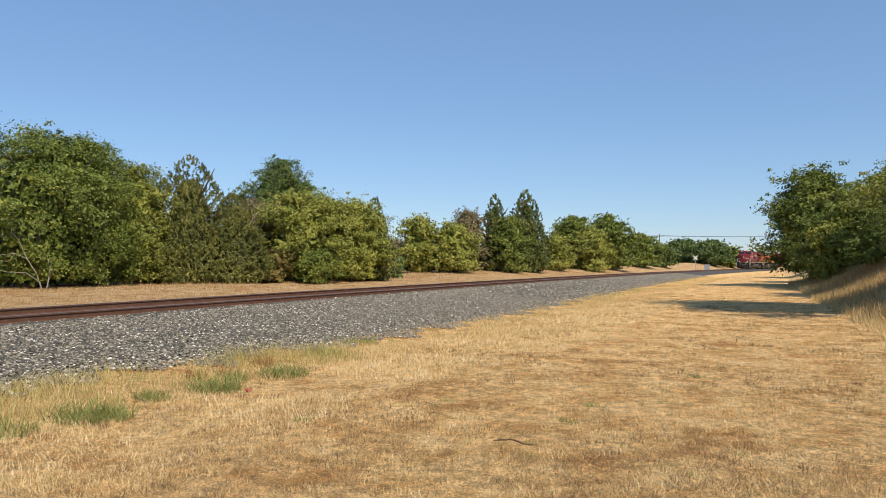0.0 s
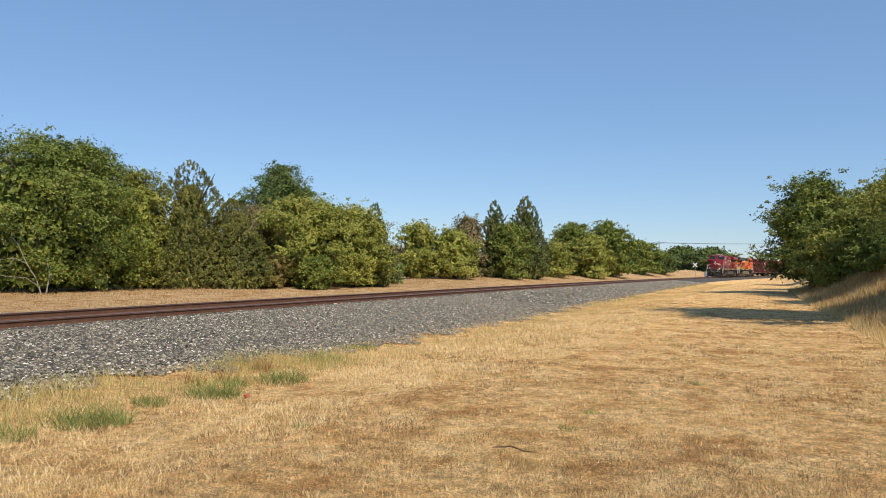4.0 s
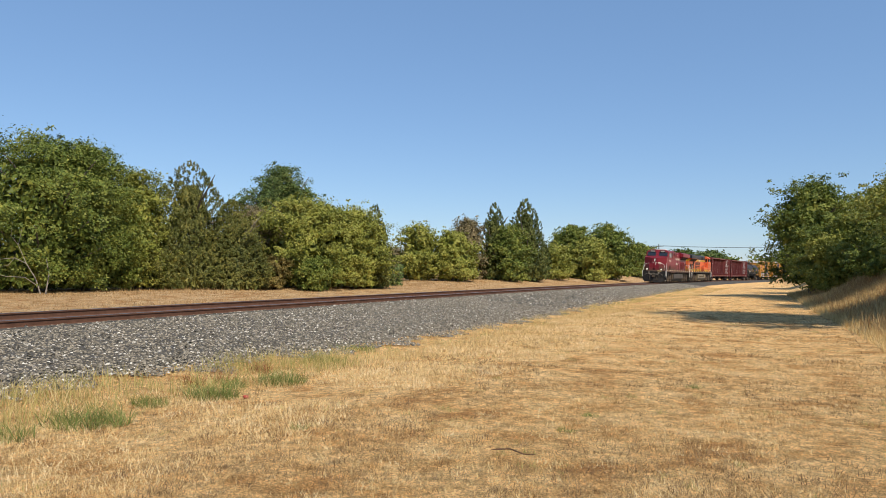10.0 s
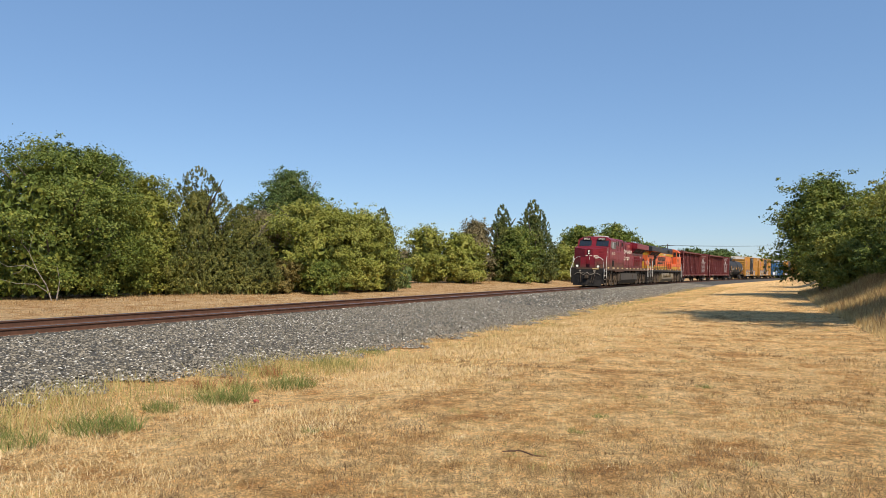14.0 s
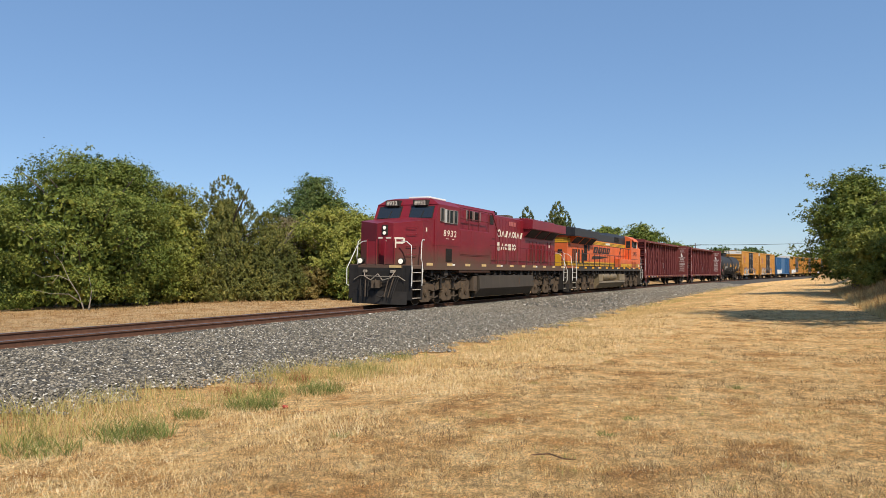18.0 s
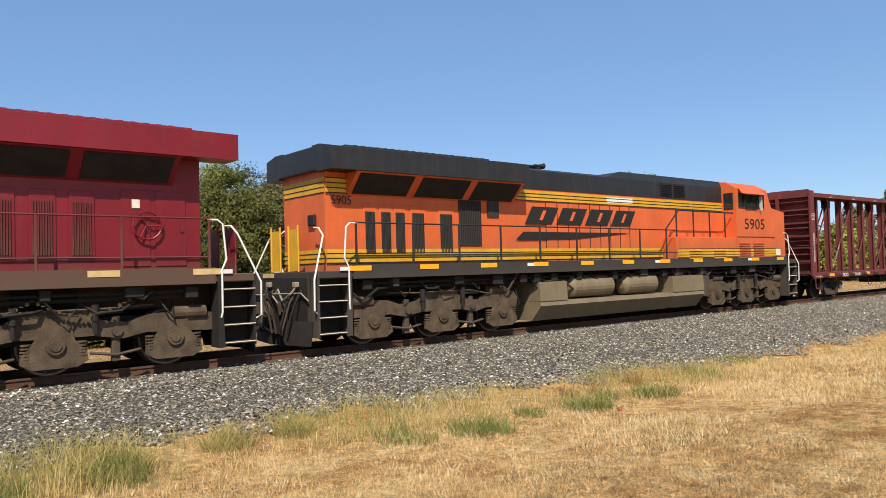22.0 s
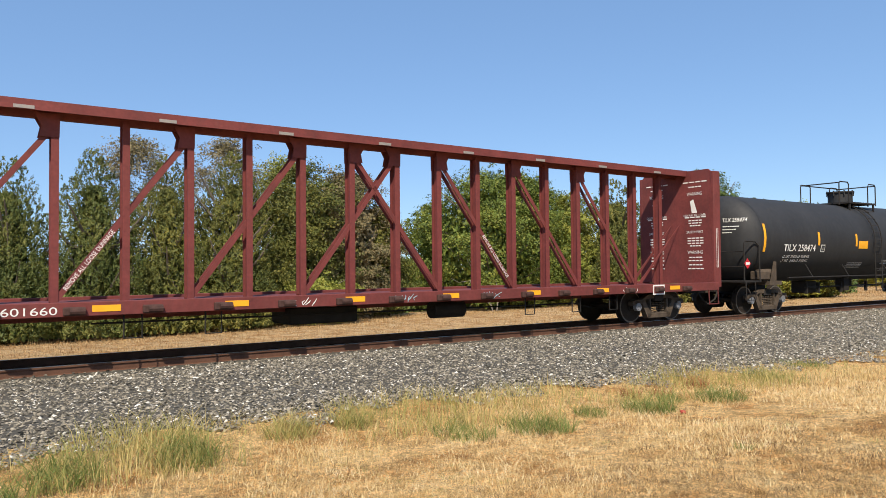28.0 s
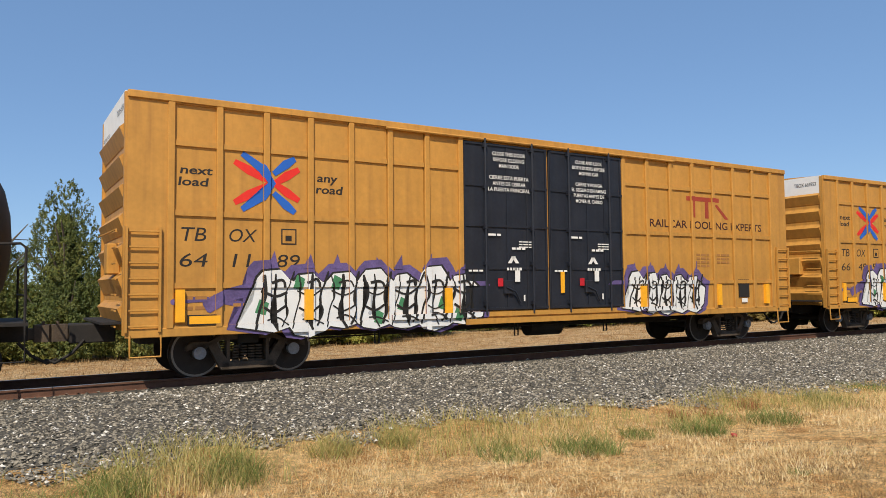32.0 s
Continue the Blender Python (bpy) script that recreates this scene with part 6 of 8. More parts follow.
    for o in (-1, 1):
        for i in range(26):
            x, w = -9.4 + i * 0.73, rc.uniform(0.3, 1.1)
            z0, z1 = rc.uniform(1.2, 1.48), rc.uniform(1.15, 1.48)
            c = tube(B(), [(x, o * rc.uniform(1.05, 1.4), z0), (x + w * 0.3, o * 1.38, z0 - rc.uniform(0, 0.25)), (x + w * 0.7, o * 1.38, z1 - rc.uniform(0, 0.3)), (x + w, o * rc.uniform(1.05, 1.4), z1)], rc.choice((0.015, 0.02, 0.03)), 5)
            # mostly near-black: the shade under the walkway is put into the hoses' colour
            P("hose", c, rc.choice((under_m, under_m, under_m, sill_m)), "sagging hose under the walkway")
        for i in range(12):
            x = -9.2 + i * 1.6 + rc.uniform(-0.3, 0.3)
            c = box(B(), x, x + rc.uniform(0.12, 0.4), o * 1.32 - 0.1, o * 1.32 + 0.1, rc.uniform(1.2, 1.32), 1.49, 0.02)
            P("junction_box", c, rc.choice((under_m, under_m, sill_m)), "small grimy box under the walkway")
    if tail != 1.0:
        for ob in list(L.children_recursive):
            if ob.name.startswith(("coupler", "air_hose")):
                continue
            for v in ob.data.vertices:
                if v.co.x > -1.4:
                    v.co.x = -1.4 + (v.co.x + 1.4) * tail
    for o in (-1, 1):
        box_end = B()
        box(box_end, -4.5, -4.1, min(o * 1.0, o * 1.4), max(o * 1.0, o * 1.4), 0.5, 1.2, 0.02)
        P("sand_box", box_end, truck_m)
    loco_truck(L, -7.2, False)
    loco_truck(L, 7.2 - 12.1 * (1 - tail), True)
    return L


def red_loco():
    L = locomotive("diesel_locomotive", "dark red diesel freight locomotive with dust-covered lower sides on the track", cp_red, cp_red, cp_rail, cp_rail, tank_m, 3.34, -1, False, 3.6, ((4.75, 0.34), (5.4, 0.34), (6.1, 0.34), (6.75, 0.34), (7.4, 0.34)), cp_dusty, -6.35, -2.75, 9.8, 10.38, (-4.5, -3.62), 1.0, 2.45, 0.954)
    for k, ch in enumerate("8932"):
        lettering(ch, -8.03 + k * 0.345, -1.506, 2.94, 0.28, cream_m, L, 0.245, name="road_number", bold=0.012, slant=0.12)
    for x, w in ((-7.80, 0.26), (-7.2, 0.24)):
        bars(x, 2.83, [w * 0.22] * 4, 0.022, w * 0.05, -1.504, cream_m, L)
    for y in (-0.94, 0.44):
        ob = lettering("8932", -8.685, y + 0.52, 4.25, 0.18, cream_m, L, 0.54, name="road_number", bold=0.012)
        ob.matrix_basis = pose(-8.685, y + 0.52, 4.25, 0, 0, -90)
    # the two lines of the company's name, as a row of plain rings, triangles, slanted bands, blocks and posts
    def shape(x, z, w, h, kind):
        k = 0.085
        if kind == "ring":
            q = [(x + w / 2 + (w / 2 - d) * math.cos(a), z + h / 2 + (h / 2 - d) * math.sin(a)) for d in (0, k) for a in (math.tau * i / 10 + 0.3 for i in range(10))]
            return [[q[i], q[(i + 1) % 10], q[10 + (i + 1) % 10], q[10 + i]] for i in range(10)]
        if kind == "tri":
            return [[(x, z), (x + k, z), (x + w / 2, z + h * 0.72), (x + w / 2, z + h)], [(x + w, z), (x + w / 2, z + h), (x + w / 2, z + h * 0.72), (x + w - k, z)]]
        if kind == "band":
            return [[(x, z), (x + w * 0.55, z), (x + w, z + h), (x + w * 0.45, z + h)]]
        if kind == "block":
            return [[(x, z), (x + w * 0.7, z), (x + w * 0.7, z + h), (x, z + h)]]
        return [[(x, z), (x + k, z), (x + k, z + h), (x, z + h)]]
    for z, row in ((3.27, (("ring", 0.46), ("tri", 0.46), ("band", 0.40), ("tri", 0.46), ("ring", 0.40), ("post", 0.09), ("tri", 0.46), ("band", 0.40))),
                   (2.58, (("block", 0.40), ("tri", 0.46), ("ring", 0.40), ("post", 0.09), ("block", 0.34), ("post", 0.09), ("ring", 0.40)))):
        x = -0.58
        for j, (kind, w) in enumerate(row):
            h = 0.44 if j == 0 else 0.34
            b = B()
            for q in shape(x, z - (0.06 if j == 0 else 0), w, h, kind):
                prism(b, q, -0.984, -0.974)
            part("name_shape", b, cream_m, L)
            x += w + 0.09
    bars(1.05, 3.90, [0.24, 0.34, 0.34], 0.24, 0.06, -0.976, mat("ghost lettering", (0.42, 0.12, 0.11), 0.5), L, "faded_block")
    # emblem on the slanted nose face: a plain cream ring and bars
    for y0, y1, z0, z1 in ((-0.50, -0.43, 2.36, 2.80), (-0.76, -0.50, 2.72, 2.80), (-0.76, -0.50, 2.54, 2.62), (-0.82, -0.75, 2.57, 2.77)):
        b = B()
        def nx(y):
            return -10.36 + (abs(y) - 0.38) * 0.4545 - 0.008
        slab(b, [(nx(y0), y0, z0), (nx(y0), y0, z1), (nx(y1), y1, z1), (nx(y1), y1, z0)], 0.004)
        part("nose_emblem", b, cream_m, L, "cream emblem on the nose")
    for y0, y1, z0, z1 in ((0.10, 0.30, 2.74, 2.80), (-0.30, -0.06, 2.74, 2.80), (-0.28, -0.08, 2.56, 2.62), (-0.10, -0.05, 2.42, 2.66)):
        part("nose_emblem", box(B(), -10.398, -10.392, y0, y1, z0, z1), cream_m, L, "cream emblem on the nose")
    lettering("F", -9.93, -1.522, 1.36, 0.16, cream_m, L, 0.1, name="step_letter", bold=0.02)
    part("access_plate", box(B(), -9.62, -9.52, -1.49, -1.484, 3.06, 3.22), cream_m, L)
    # chain of the brake wheel and the wheel itself at the rear
    bw = B()
    for i in range(16):
        a0, a1 = math.tau * i / 16, math.tau * (i + 1) / 16
        tube(bw, [(8.25 + 0.26 * math.cos(a0), -1.06, 2.6 + 0.26 * math.sin(a0)), (8.25 + 0.26 * math.cos(a1), -1.06, 2.6 + 0.26 * math.sin(a1))], 0.02, 5)
    for k in range(3):
        tube(bw, [(8.25, -1.0, 2.6), (8.25 + 0.26 * math.cos(k * 2.1), -1.06, 2.6 + 0.26 * math.sin(k * 2.1))], 0.016, 5)
    part("brake_wheel", bw, cp_red, L, "dark red hand brake wheel")
    part("notice_plate", box(B(), 8.0, 8.14, -0.985, -0.972, 2.92, 3.08), cream_m, L)
    lv = part("hood_louvre", box(B(), -1.62, -1.14, -0.975, -0.955, 3.84, 4.30), under_m, L, "dark louvre with upright slats")
    for i in range(9):
        part("slat", box(B(), -1.60 + i * 0.052, -1.58 + i * 0.052, -0.99, -0.976, 3.86, 4.28), sill_m, lv)
    ch = B()
    for i in range(40):
        x = 4.7 + i * 0.08
        z = 1.30 - 0.28 * abs(math.sin(i * math.pi / 20))
        disc(ch, (x, -1.34, z), 0.035, -0.01, 0.01, axis="y" if i % 2 else "z", seg=6)
    part("brake_chain", ch, truck_m, L, "hanging rusty chain")
    return L


def orange_loco():
    L = locomotive("diesel_locomotive", "orange diesel freight locomotive with black roof and yellow stripes", orange_m, black_m, black_m, sill_m, tan_tank_m, 2.50, 1, True, 4.3, ((6.58, 0.38), (7.47, 0.35), (8.05, 0.26), (8.46, 0.26), (8.90, 0.26)), orange_m, -6.25, -2.5, 10.2, 10.35, (-3.85, -3.1), 2.6, 3.5)
    f = 1
    for a, b, z0, z1 in ((-6.2, 4.65, 3.47, 3.76), (-2.45, 10.19, 1.84, 2.16)):
        for o in (-1, 1):
            part("yellow_stripe", box(B(), a, b, o * 0.972 - 0.003, o * 0.972 + 0.003, z0, z1), yellow_m, L, "yellow stripe with black pinstripes")
            for k in (0.0, 0.33, 0.66):
                zz = z0 + (z1 - z0) * k
                part("pinstripe", box(B(), a, b, o * 0.977 - 0.002, o * 0.977 + 0.002, zz, zz + 0.025), ink_m, L)
    for o in (-1, 1):
        part("yellow_stripe", box(B(), -9.4, -2.52, o * 1.507 - 0.003, o * 1.507 + 0.003, 1.84, 2.1), yellow_m, L, "yellow stripe with black pinstripes")
        for zz in (1.9, 2.0, 2.1):
            part("pinstripe", box(B(), -9.4, -2.52, o * 1.512 - 0.002, o * 1.512 + 0.002, zz, zz + 0.02), ink_m, L)
        for x in (-8.12, -7.12, -5.4, -3.9):
            g = B()
            for i in range(7 if x < -6 else 4):
                box(g, x, x + 0.75, o * 1.525 - 0.02, o * 1.525 + 0.02, 1.78 + i * 0.085, 1.815 + i * 0.085)
            part("louvre", g, orange_m if x < -6 else yellow_m, L, "pressed louvres")
        part("yellow_stripe", box(B(), 9.6, 10.19, o * 0.978 - 0.003, o * 0.978 + 0.003, 3.40, 3.75), yellow_m, L, "yellow stripe with black pinstripes")
        for zz in (3.40, 3.51, 3.62, 3.73):
            part("pinstripe", box(B(), 9.6, 10.19, o * 0.983 - 0.002, o * 0.983 + 0.002, zz, zz + 0.025), ink_m, L)
        part("side_vent", box(B(), 4.95, 5.36, o * 0.972 - 0.012, o * 0.972 + 0.012, 2.99, 3.43), sill_m, L, "small dark louvred vent")
        dg = part("door_grille", box(B(), 5.59, 6.34, o * 0.975 - 0.012, o * 0.975 + 0.012, 2.25, 3.40), sill_m, L, "dark mesh door")
        for i in range(12):
            part("slat", box(B(), 5.61 + i * 0.06, 5.63 + i * 0.06, o * 0.99 - 0.006, o * 0.99 + 0.006, 2.28, 3.37), under_m, dg)
    # company emblem as four slanted black blocks over a long wedge
    y = 0.985
    for x0, w in ((3.98, 1.08), (2.72, 1.08), (1.46, 1.05), (0.24, 0.95)):
        b = B()
        prism(b, [(x0, 2.84), (x0 - 0.3, 3.32), (x0 - 0.3 - w, 3.32), (x0 - w, 2.84)], y, y + 0.004)
        bm = part("name_block", b, ink_m, L, "black slanted emblem block")
        b = B()
        prism(b, [(x0 - 0.07 - w * 0.46, 2.95), (x0 - 0.24 - w * 0.46, 3.22), (x0 - 0.24 - w * 0.58, 3.22), (x0 - 0.07 - w * 0.58, 2.95)], y + 0.005, y + 0.008)
        part("name_gap", b, orange_m, bm)
    b = B()
    prism(b, [(4.35, 2.40), (4.05, 2.62), (-0.7, 2.63), (2.0, 2.42)], y, y + 0.004)
    part("emblem_wedge", b, ink_m, L, "long black wedge under the emblem")
    lettering("5905", -6.80, 1.512, 2.82, 0.38, ink_m, L, 1.45, face=1, name="road_number")
    lettering("5905", 10.05, 0.985, 3.16, 0.20, ink_m, L, 0.52, face=1, name="road_number")
    for z0, z1 in ((3.40, 3.75), (1.84, 2.16)):
        part("yellow_stripe", box(B(), 10.2, 10.206, -0.95, 0.95, z0, z1), yellow_m, L, "yellow stripe with black pinstripes")
        for k in (0.0, 0.33, 0.66):
            part("pinstripe", box(B(), 10.206, 10.21, -0.95, 0.95, z0 + (z1 - z0) * k, z0 + (z1 - z0) * k + 0.025), ink_m, L)
    part("marker_lamp", box(B(), 10.2, 10.28, 0.3, 0.6, 2.7, 2.95, 0.02), under_m, L, "dark rear lamp housing")
    dw = part("door_window", box(B(), -6.25, -6.235, 1.04, 1.40, 3.52, 4.12, 0.006), under_m, L, "black framed window in the rear cab door")
    part("pane", box(B(), -6.235, -6.23, 1.09, 1.35, 3.58, 4.06), glass_m, dw)
    sh = B()
    slab(sh, [(-7.9, 1.52, 4.28), (-6.4, 1.52, 4.28), (-6.3, 1.72, 4.06), (-8.0, 1.72, 4.06)], 0.02)
    part("sun_visor", sh, orange_m, L, "folded-out orange window shade")
    part("white_patch", box(B(), -0.9, 0.4, 0.973, 0.978, 3.55, 3.72), white_m, L, "worn pale patch on the stripe")
    part("notice_plate", box(B(), -9.4, -9.05, 1.51, 1.515, 1.86, 2.1), cream_m, L)
    return L


# ---- centrebeam flat car ----
POSTS = [-8.92 + 1.2 * i for i in range(16)]


def centrebeam(number):
    L = tagged(new("centerbeam_flatcar"), "empty oxide red centrebeam lumber car with end bulkheads", "freight car", "centrebeam cars of the train")
    P = lambda nm, bm, m=cb_m, lab="", parent=None: part(nm, bm, m, parent or L, lab)
    ends = {-1: -10.84, 1: 11.2}
    d = B()
    for o in (-1, 1):
        box(d, -11.05, 11.35, min(o * 1.30, o * 1.42), max(o * 1.30, o * 1.42), 0.86, 1.10, 0.01)
    box(d, -11.0, 11.3, -1.32, 1.32, 1.00, 1.04)
    box(d, -11.2, 11.2, -0.25, 0.25, 0.72, 1.0)
    for x in (-8.0, -4.8, -1.6, 1.6, 4.8, 8.0):
        box(d, x - 0.06, x + 0.06, -1.3, 1.3, 0.84, 1.0)
    P("deck", d, cb_m, "dark red deck with deep side sills")
    t = B()
    prism(t, [(-0.432, 4.42), (-0.408, 4.42), (-0.408, 4.55), (-0.02, 4.55), (-0.02, 4.36), (0.02, 4.36), (0.02, 4.55), (0.408, 4.55), (0.408, 4.42), (0.432, 4.42), (0.432, 4.60), (-0.432, 4.60)], -10.84, 11.2, axis="x")
    P("top_chord", t)
    for i in range(9):
        x = -9.6 + i * 2.4
        P("lifting_lug", box(B(), x, x + 0.32, -0.445, -0.432, 4.43, 4.49), alu_m, "worn shiny lug")
    pb = B()
    prism(pb, [(-0.065, -0.122), (0.065, -0.122), (0.065, -0.098), (0.012, -0.098), (0.012, 0.098), (0.065, 0.098), (0.065, 0.122), (-0.065, 0.122), (-0.065, 0.098), (-0.012, 0.098), (-0.012, -0.098), (-0.065, -0.098)], 1.04, 4.42, axis="z")
    post = P("post", pb)
    post.matrix_basis = pose(POSTS[0], 0, 0)
    for x in POSTS[1:]:
        again("post", post, L, pose(x, 0, 0))
    for x in (-10.12, 10.28):
        again("post", post, L, pose(x, 0, 0))
        d0 = 1 if x > 0 else -1
        xb = d0 * 9.2
        for o in (-1, 1):
            b = B()
            xt = ends[d0] - d0 * 0.12
            slab(b, [(xb - 0.08, o * 0.155, 1.08), (xb + 0.08, o * 0.155, 1.08), (xt + 0.06, o * 0.155, 2.9), (xt - 0.06, o * 0.155, 2.8)], 0.02)
            P("diagonal_brace", b, cb_m)
    gm = B()
    for o in (-1, 1):
        prism(gm, [(-0.25, 4.42), (0.55, 4.42), (0.36, 4.12), (0.16, 4.0), (-0.12, 4.0)], o * 0.17, o * 0.185)
    gus = None
    for i in range(16):
        left = i in (2, 4, 6, 8)
        right = i in (7, 9, 11, 13)
        for hit, s in ((left, -2), (right, 2)):
            if not hit:
                continue
            x0, x1 = POSTS[i], POSTS[i + s]
            b = B()
            dz = 3.0
            for o in (-1, 1):
                wd = 0.062
                prism(b, [(x0 - wd, 4.25), (x0 + wd, 4.25), (x1 + wd, 1.06), (x1 - wd, 1.06)], o * 0.095 - 0.01, o * 0.095 + 0.01)
            P("diagonal_brace", b)
            k = 1 if s > 0 else -1
            for o in (-1, 1):
                g = prism(B(), [(x0 - k * 0.08, 4.44), (x0 + k * 0.34, 4.44), (x0 + k * 0.22, 4.22), (x0 + k * 0.26, 4.02), (x0 - k * 0.07, 4.02)], o * 0.13 - 0.006, o * 0.13 + 0.006)
                P("gusset", g)
            if i in (4, 9):
                run = Vector((x1 - x0, 0, -3.19))
                if run.x < 0:
                    run = -run
                ang = math.degrees(math.atan2(run.z, run.x))
                f = 0.93 if s < 0 else 0.57
                ob = lettering("REMOVE ALL LOOSE DUNNAGE", 0, 0, 0, 0.085, white_m, L, 1.35, name="stencil")
                ob.matrix_basis = pose(x0 + (x1 - x0) * f, -0.108, 4.25 - 3.19 * f, 0, -ang, 0) @ pose(0, 0, -0.04)
    for d0 in (-1, 1):
        x = ends[d0]
        b = B()
        box(b, x - 0.04, x + 0.04, -1.38, 1.38, 1.06, 4.42)
        prism(b, [(-1.38, 4.42), (1.38, 4.42), (1.2, 4.58), (-1.2, 4.58)], x - 0.04, x + 0.04, axis="x")
        bh = P("bulkhead", b, cb_m, "steel end bulkhead with stencilled warnings")
        r = B()
        xo = x + d0 * 0.28
        for o in (-1, 1):
            box(r, min(x - d0 * 0.05, xo), max(x - d0 * 0.05, xo), o * 1.36 - 0.05, o * 1.36 + 0.05, 0.95, 4.5, 0.01)
        box(r, min(x, xo), max(x, xo), -0.06, 0.06, 1.06, 4.5)
        P("corner_post", r, cb_m, "upright corner posts of the bulkhead", bh)
        for z in (1.06, 1.55, 2.1, 2.6, 3.15, 3.7, 4.25):
            P("stiffener", box(B(), min(x, xo - d0 * 0.02), max(x, xo - d0 * 0.02), -1.31, 1.31, z, z + 0.07), cb_m, "", bh)
        for z in (1.75, 2.3, 2.85, 3.4, 3.95):
            P("pressed_rib", prism(B(), [(x + d0 * 0.04, z), (xo - d0 * 0.02, z + 0.12), (x + d0 * 0.04, z + 0.20)], -1.31, 1.31), cb_m, "", bh)
        lad = B()
        ladder(lad, xo, xo + d0 * 0.02, -1.2, 1.2, 3.0, 2)
        for i in range(6):
            tube(lad, [(xo + d0 * 0.05, -1.3, 1.15 + i * 0.36), (xo + d0 * 0.05, -0.85, 1.15 + i * 0.36)], 0.016, 5)
        tube(lad, [(xo + d0 * 0.05, -1.35, 2.65), (xo + d0 * 0.05, 1.3, 2.75)], 0.018, 5)
        P("ladder", lad, cb_m, "end ladder and grab rail", bh)
        for zz in (0.035, -0.035):
            P("white_stripe", box(B(), x + d0 * 0.1 + zz - 0.008, x + d0 * 0.1 + zz + 0.008, -1.415, -1.412, 1.55, 2.75), white_m, "", bh)
        # inner face stencils towards the middle of the car
        xi = x - d0 * 0.045
        for y0, y1 in ((-1.25, -0.2), (0.2, 1.25)):
            rows = [(4.2, 0.9), (4.05, 0.5), (3.1, 0.8), (3.0, 0.5), (2.92, 0.5), (2.84, 0.4), (2.45, 0.6), (2.37, 0.6), (2.29, 0.6), (2.21, 0.4), (1.85, 0.5), (1.75, 0.55), (1.62, 0.5), (1.5, 0.6)]
            bb = B()
            for z, w in rows:
                c = (y0 + y1) / 2
                n = 4
                for i in range(n):
                    a = c - w / 2 + i * w / n
                    box(bb, min(xi, xi - d0 * 0.004), max(xi, xi - d0 * 0.004), a, a + w / n * 0.8, z, z + 0.035)
            P("stencil", bb, white_m, "white stencilled instructions", bh)
            sy = B()
            c = (y0 + y1) / 2
            slab(sy, [(xi - d0 * 0.004, c - 0.1, 3.25), (xi - d0 * 0.004, c + 0.1, 3.25), (xi - d0 * 0.004, c + 0.16, 3.62), (xi - d0 * 0.004, c + 0.04, 3.68)], 0.002)
            P("stencil", sy, white_m, "white warning symbol", bh)
            for word, z, w, h in (("WARNING", 3.80, 0.55, 0.10), ("CAR MAY FALL OVER", 3.14, 0.80, 0.075), ("SAFETY FIRST", 2.62, 0.6, 0.075), ("WARNING", 1.98, 0.55, 0.10)):
                ob = lettering(word, 0, 0, 0, h, white_m, bh, w, name="lettering")
                ob.matrix_basis = pose(xi - d0 * 0.006, c + (w / 2 if d0 > 0 else -w / 2), z, 0, 0, -90 if d0 > 0 else 90)
    ob = lettering("CAUTION", 0, 0, 0, 0.09, white_m, L, 0.5)
    ob.matrix_basis = pose(-11.14, 0.9, 4.28, 0, 0, -90)
    P("plate_mark", box(B(), -11.06, -10.80, -1.416, -1.413, 3.28, 3.54), white_m, "white framed plate stencil")
    P("plate_mark", box(B(), -11.04, -10.82, -1.4185, -1.415, 3.30, 3.52), cb_m)
    bars(-11.01, 3.43, [0.16], 0.03, 0, -1.4195, white_m, L)
    lettering("C", -10.97, -1.4215, 3.32, 0.09, white_m, L, 0.08, bold=0.02)
    lettering("1/4 ADJ. BLOCK", -10.95, -1.424, 0.90, 0.07, white_m, L, 0.95)
    # sill: winches, reflectors, stencils
    wm = B()
    box(wm, -0.16, 0.16, -1.50, -1.40, 0.88, 1.02, 0.015)
    disc(wm, (0.05, -1.46, 0.95), 0.07, -0.12, 0.12, axis="x", seg=10)
    winch = P("winch", wm, mat("dark rusty winch", (0.060, 0.028, 0.022), 0.8, var=0.35, scale=9), "dark rusty strap winch on the sill")
    winch.matrix_basis = pose(-10.12, 0, 0)
    for i in range(1, 17):
        again("winch", winch, L, pose(-10.12 + 1.24 * i, 0, 0))
    for x in (-9.70, -6.12, -3.87, -1.38, 1.05, 3.55, 6.0, 9.0):
        P("reflector", box(B(), x, x + 0.45, -1.426, -1.421, 0.93, 1.04), amber_m, "yellow reflector on the sill")
    for i, x in enumerate((-0.26, -2.66, 2.1, 7.0)):
        rs = random.Random(i + 3)
        m = white_m if i % 2 else mat("pale blue scrawl", (0.35, 0.52, 0.58), 0.6)
        for k in range(7):
            x2 = x + k * 0.085
            pts = [(x2 + rs.uniform(-0.05, 0.09), 0.88 + rs.uniform(0, 0.04)), (x2 + rs.uniform(-0.05, 0.09), 0.96), (x2 + rs.uniform(0, 0.14), 1.0 + rs.uniform(-0.02, 0.06))]
            bm = B()
            bm.faces.new([bm.verts.new((u, -1.4245 - 0.0005 * k, w)) for u, w in stroke(pts, 0.011)])
            P("scrawl", bm, m, "sprayed scrawl on the sill")
    P("stencil_frame", box(B(), 8.25, 8.75, -1.427, -1.421, 0.80, 1.08), white_m, "white framed stencil")
    P("stencil_frame", box(B(), 8.29, 8.71, -1.430, -1.426, 0.84, 1.04), cb_m)
    bars(8.33, 0.88, [0.09, 0.05, 0.12], 0.12, 0.04, -1.431, white_m, L)
    lettering("SOO", -8.44, -1.424, 0.88, 0.16, white_m, L, 0.52, name="reporting_mark", bold=0.02)
    lettering(number, -7.44, -1.424, 0.90, 0.13, white_m, L, 0.80, name="road_number")
    ug = B()
    box(ug, -2.2, -0.6, -0.5, 0.5, 0.45, 0.8, 0.03)
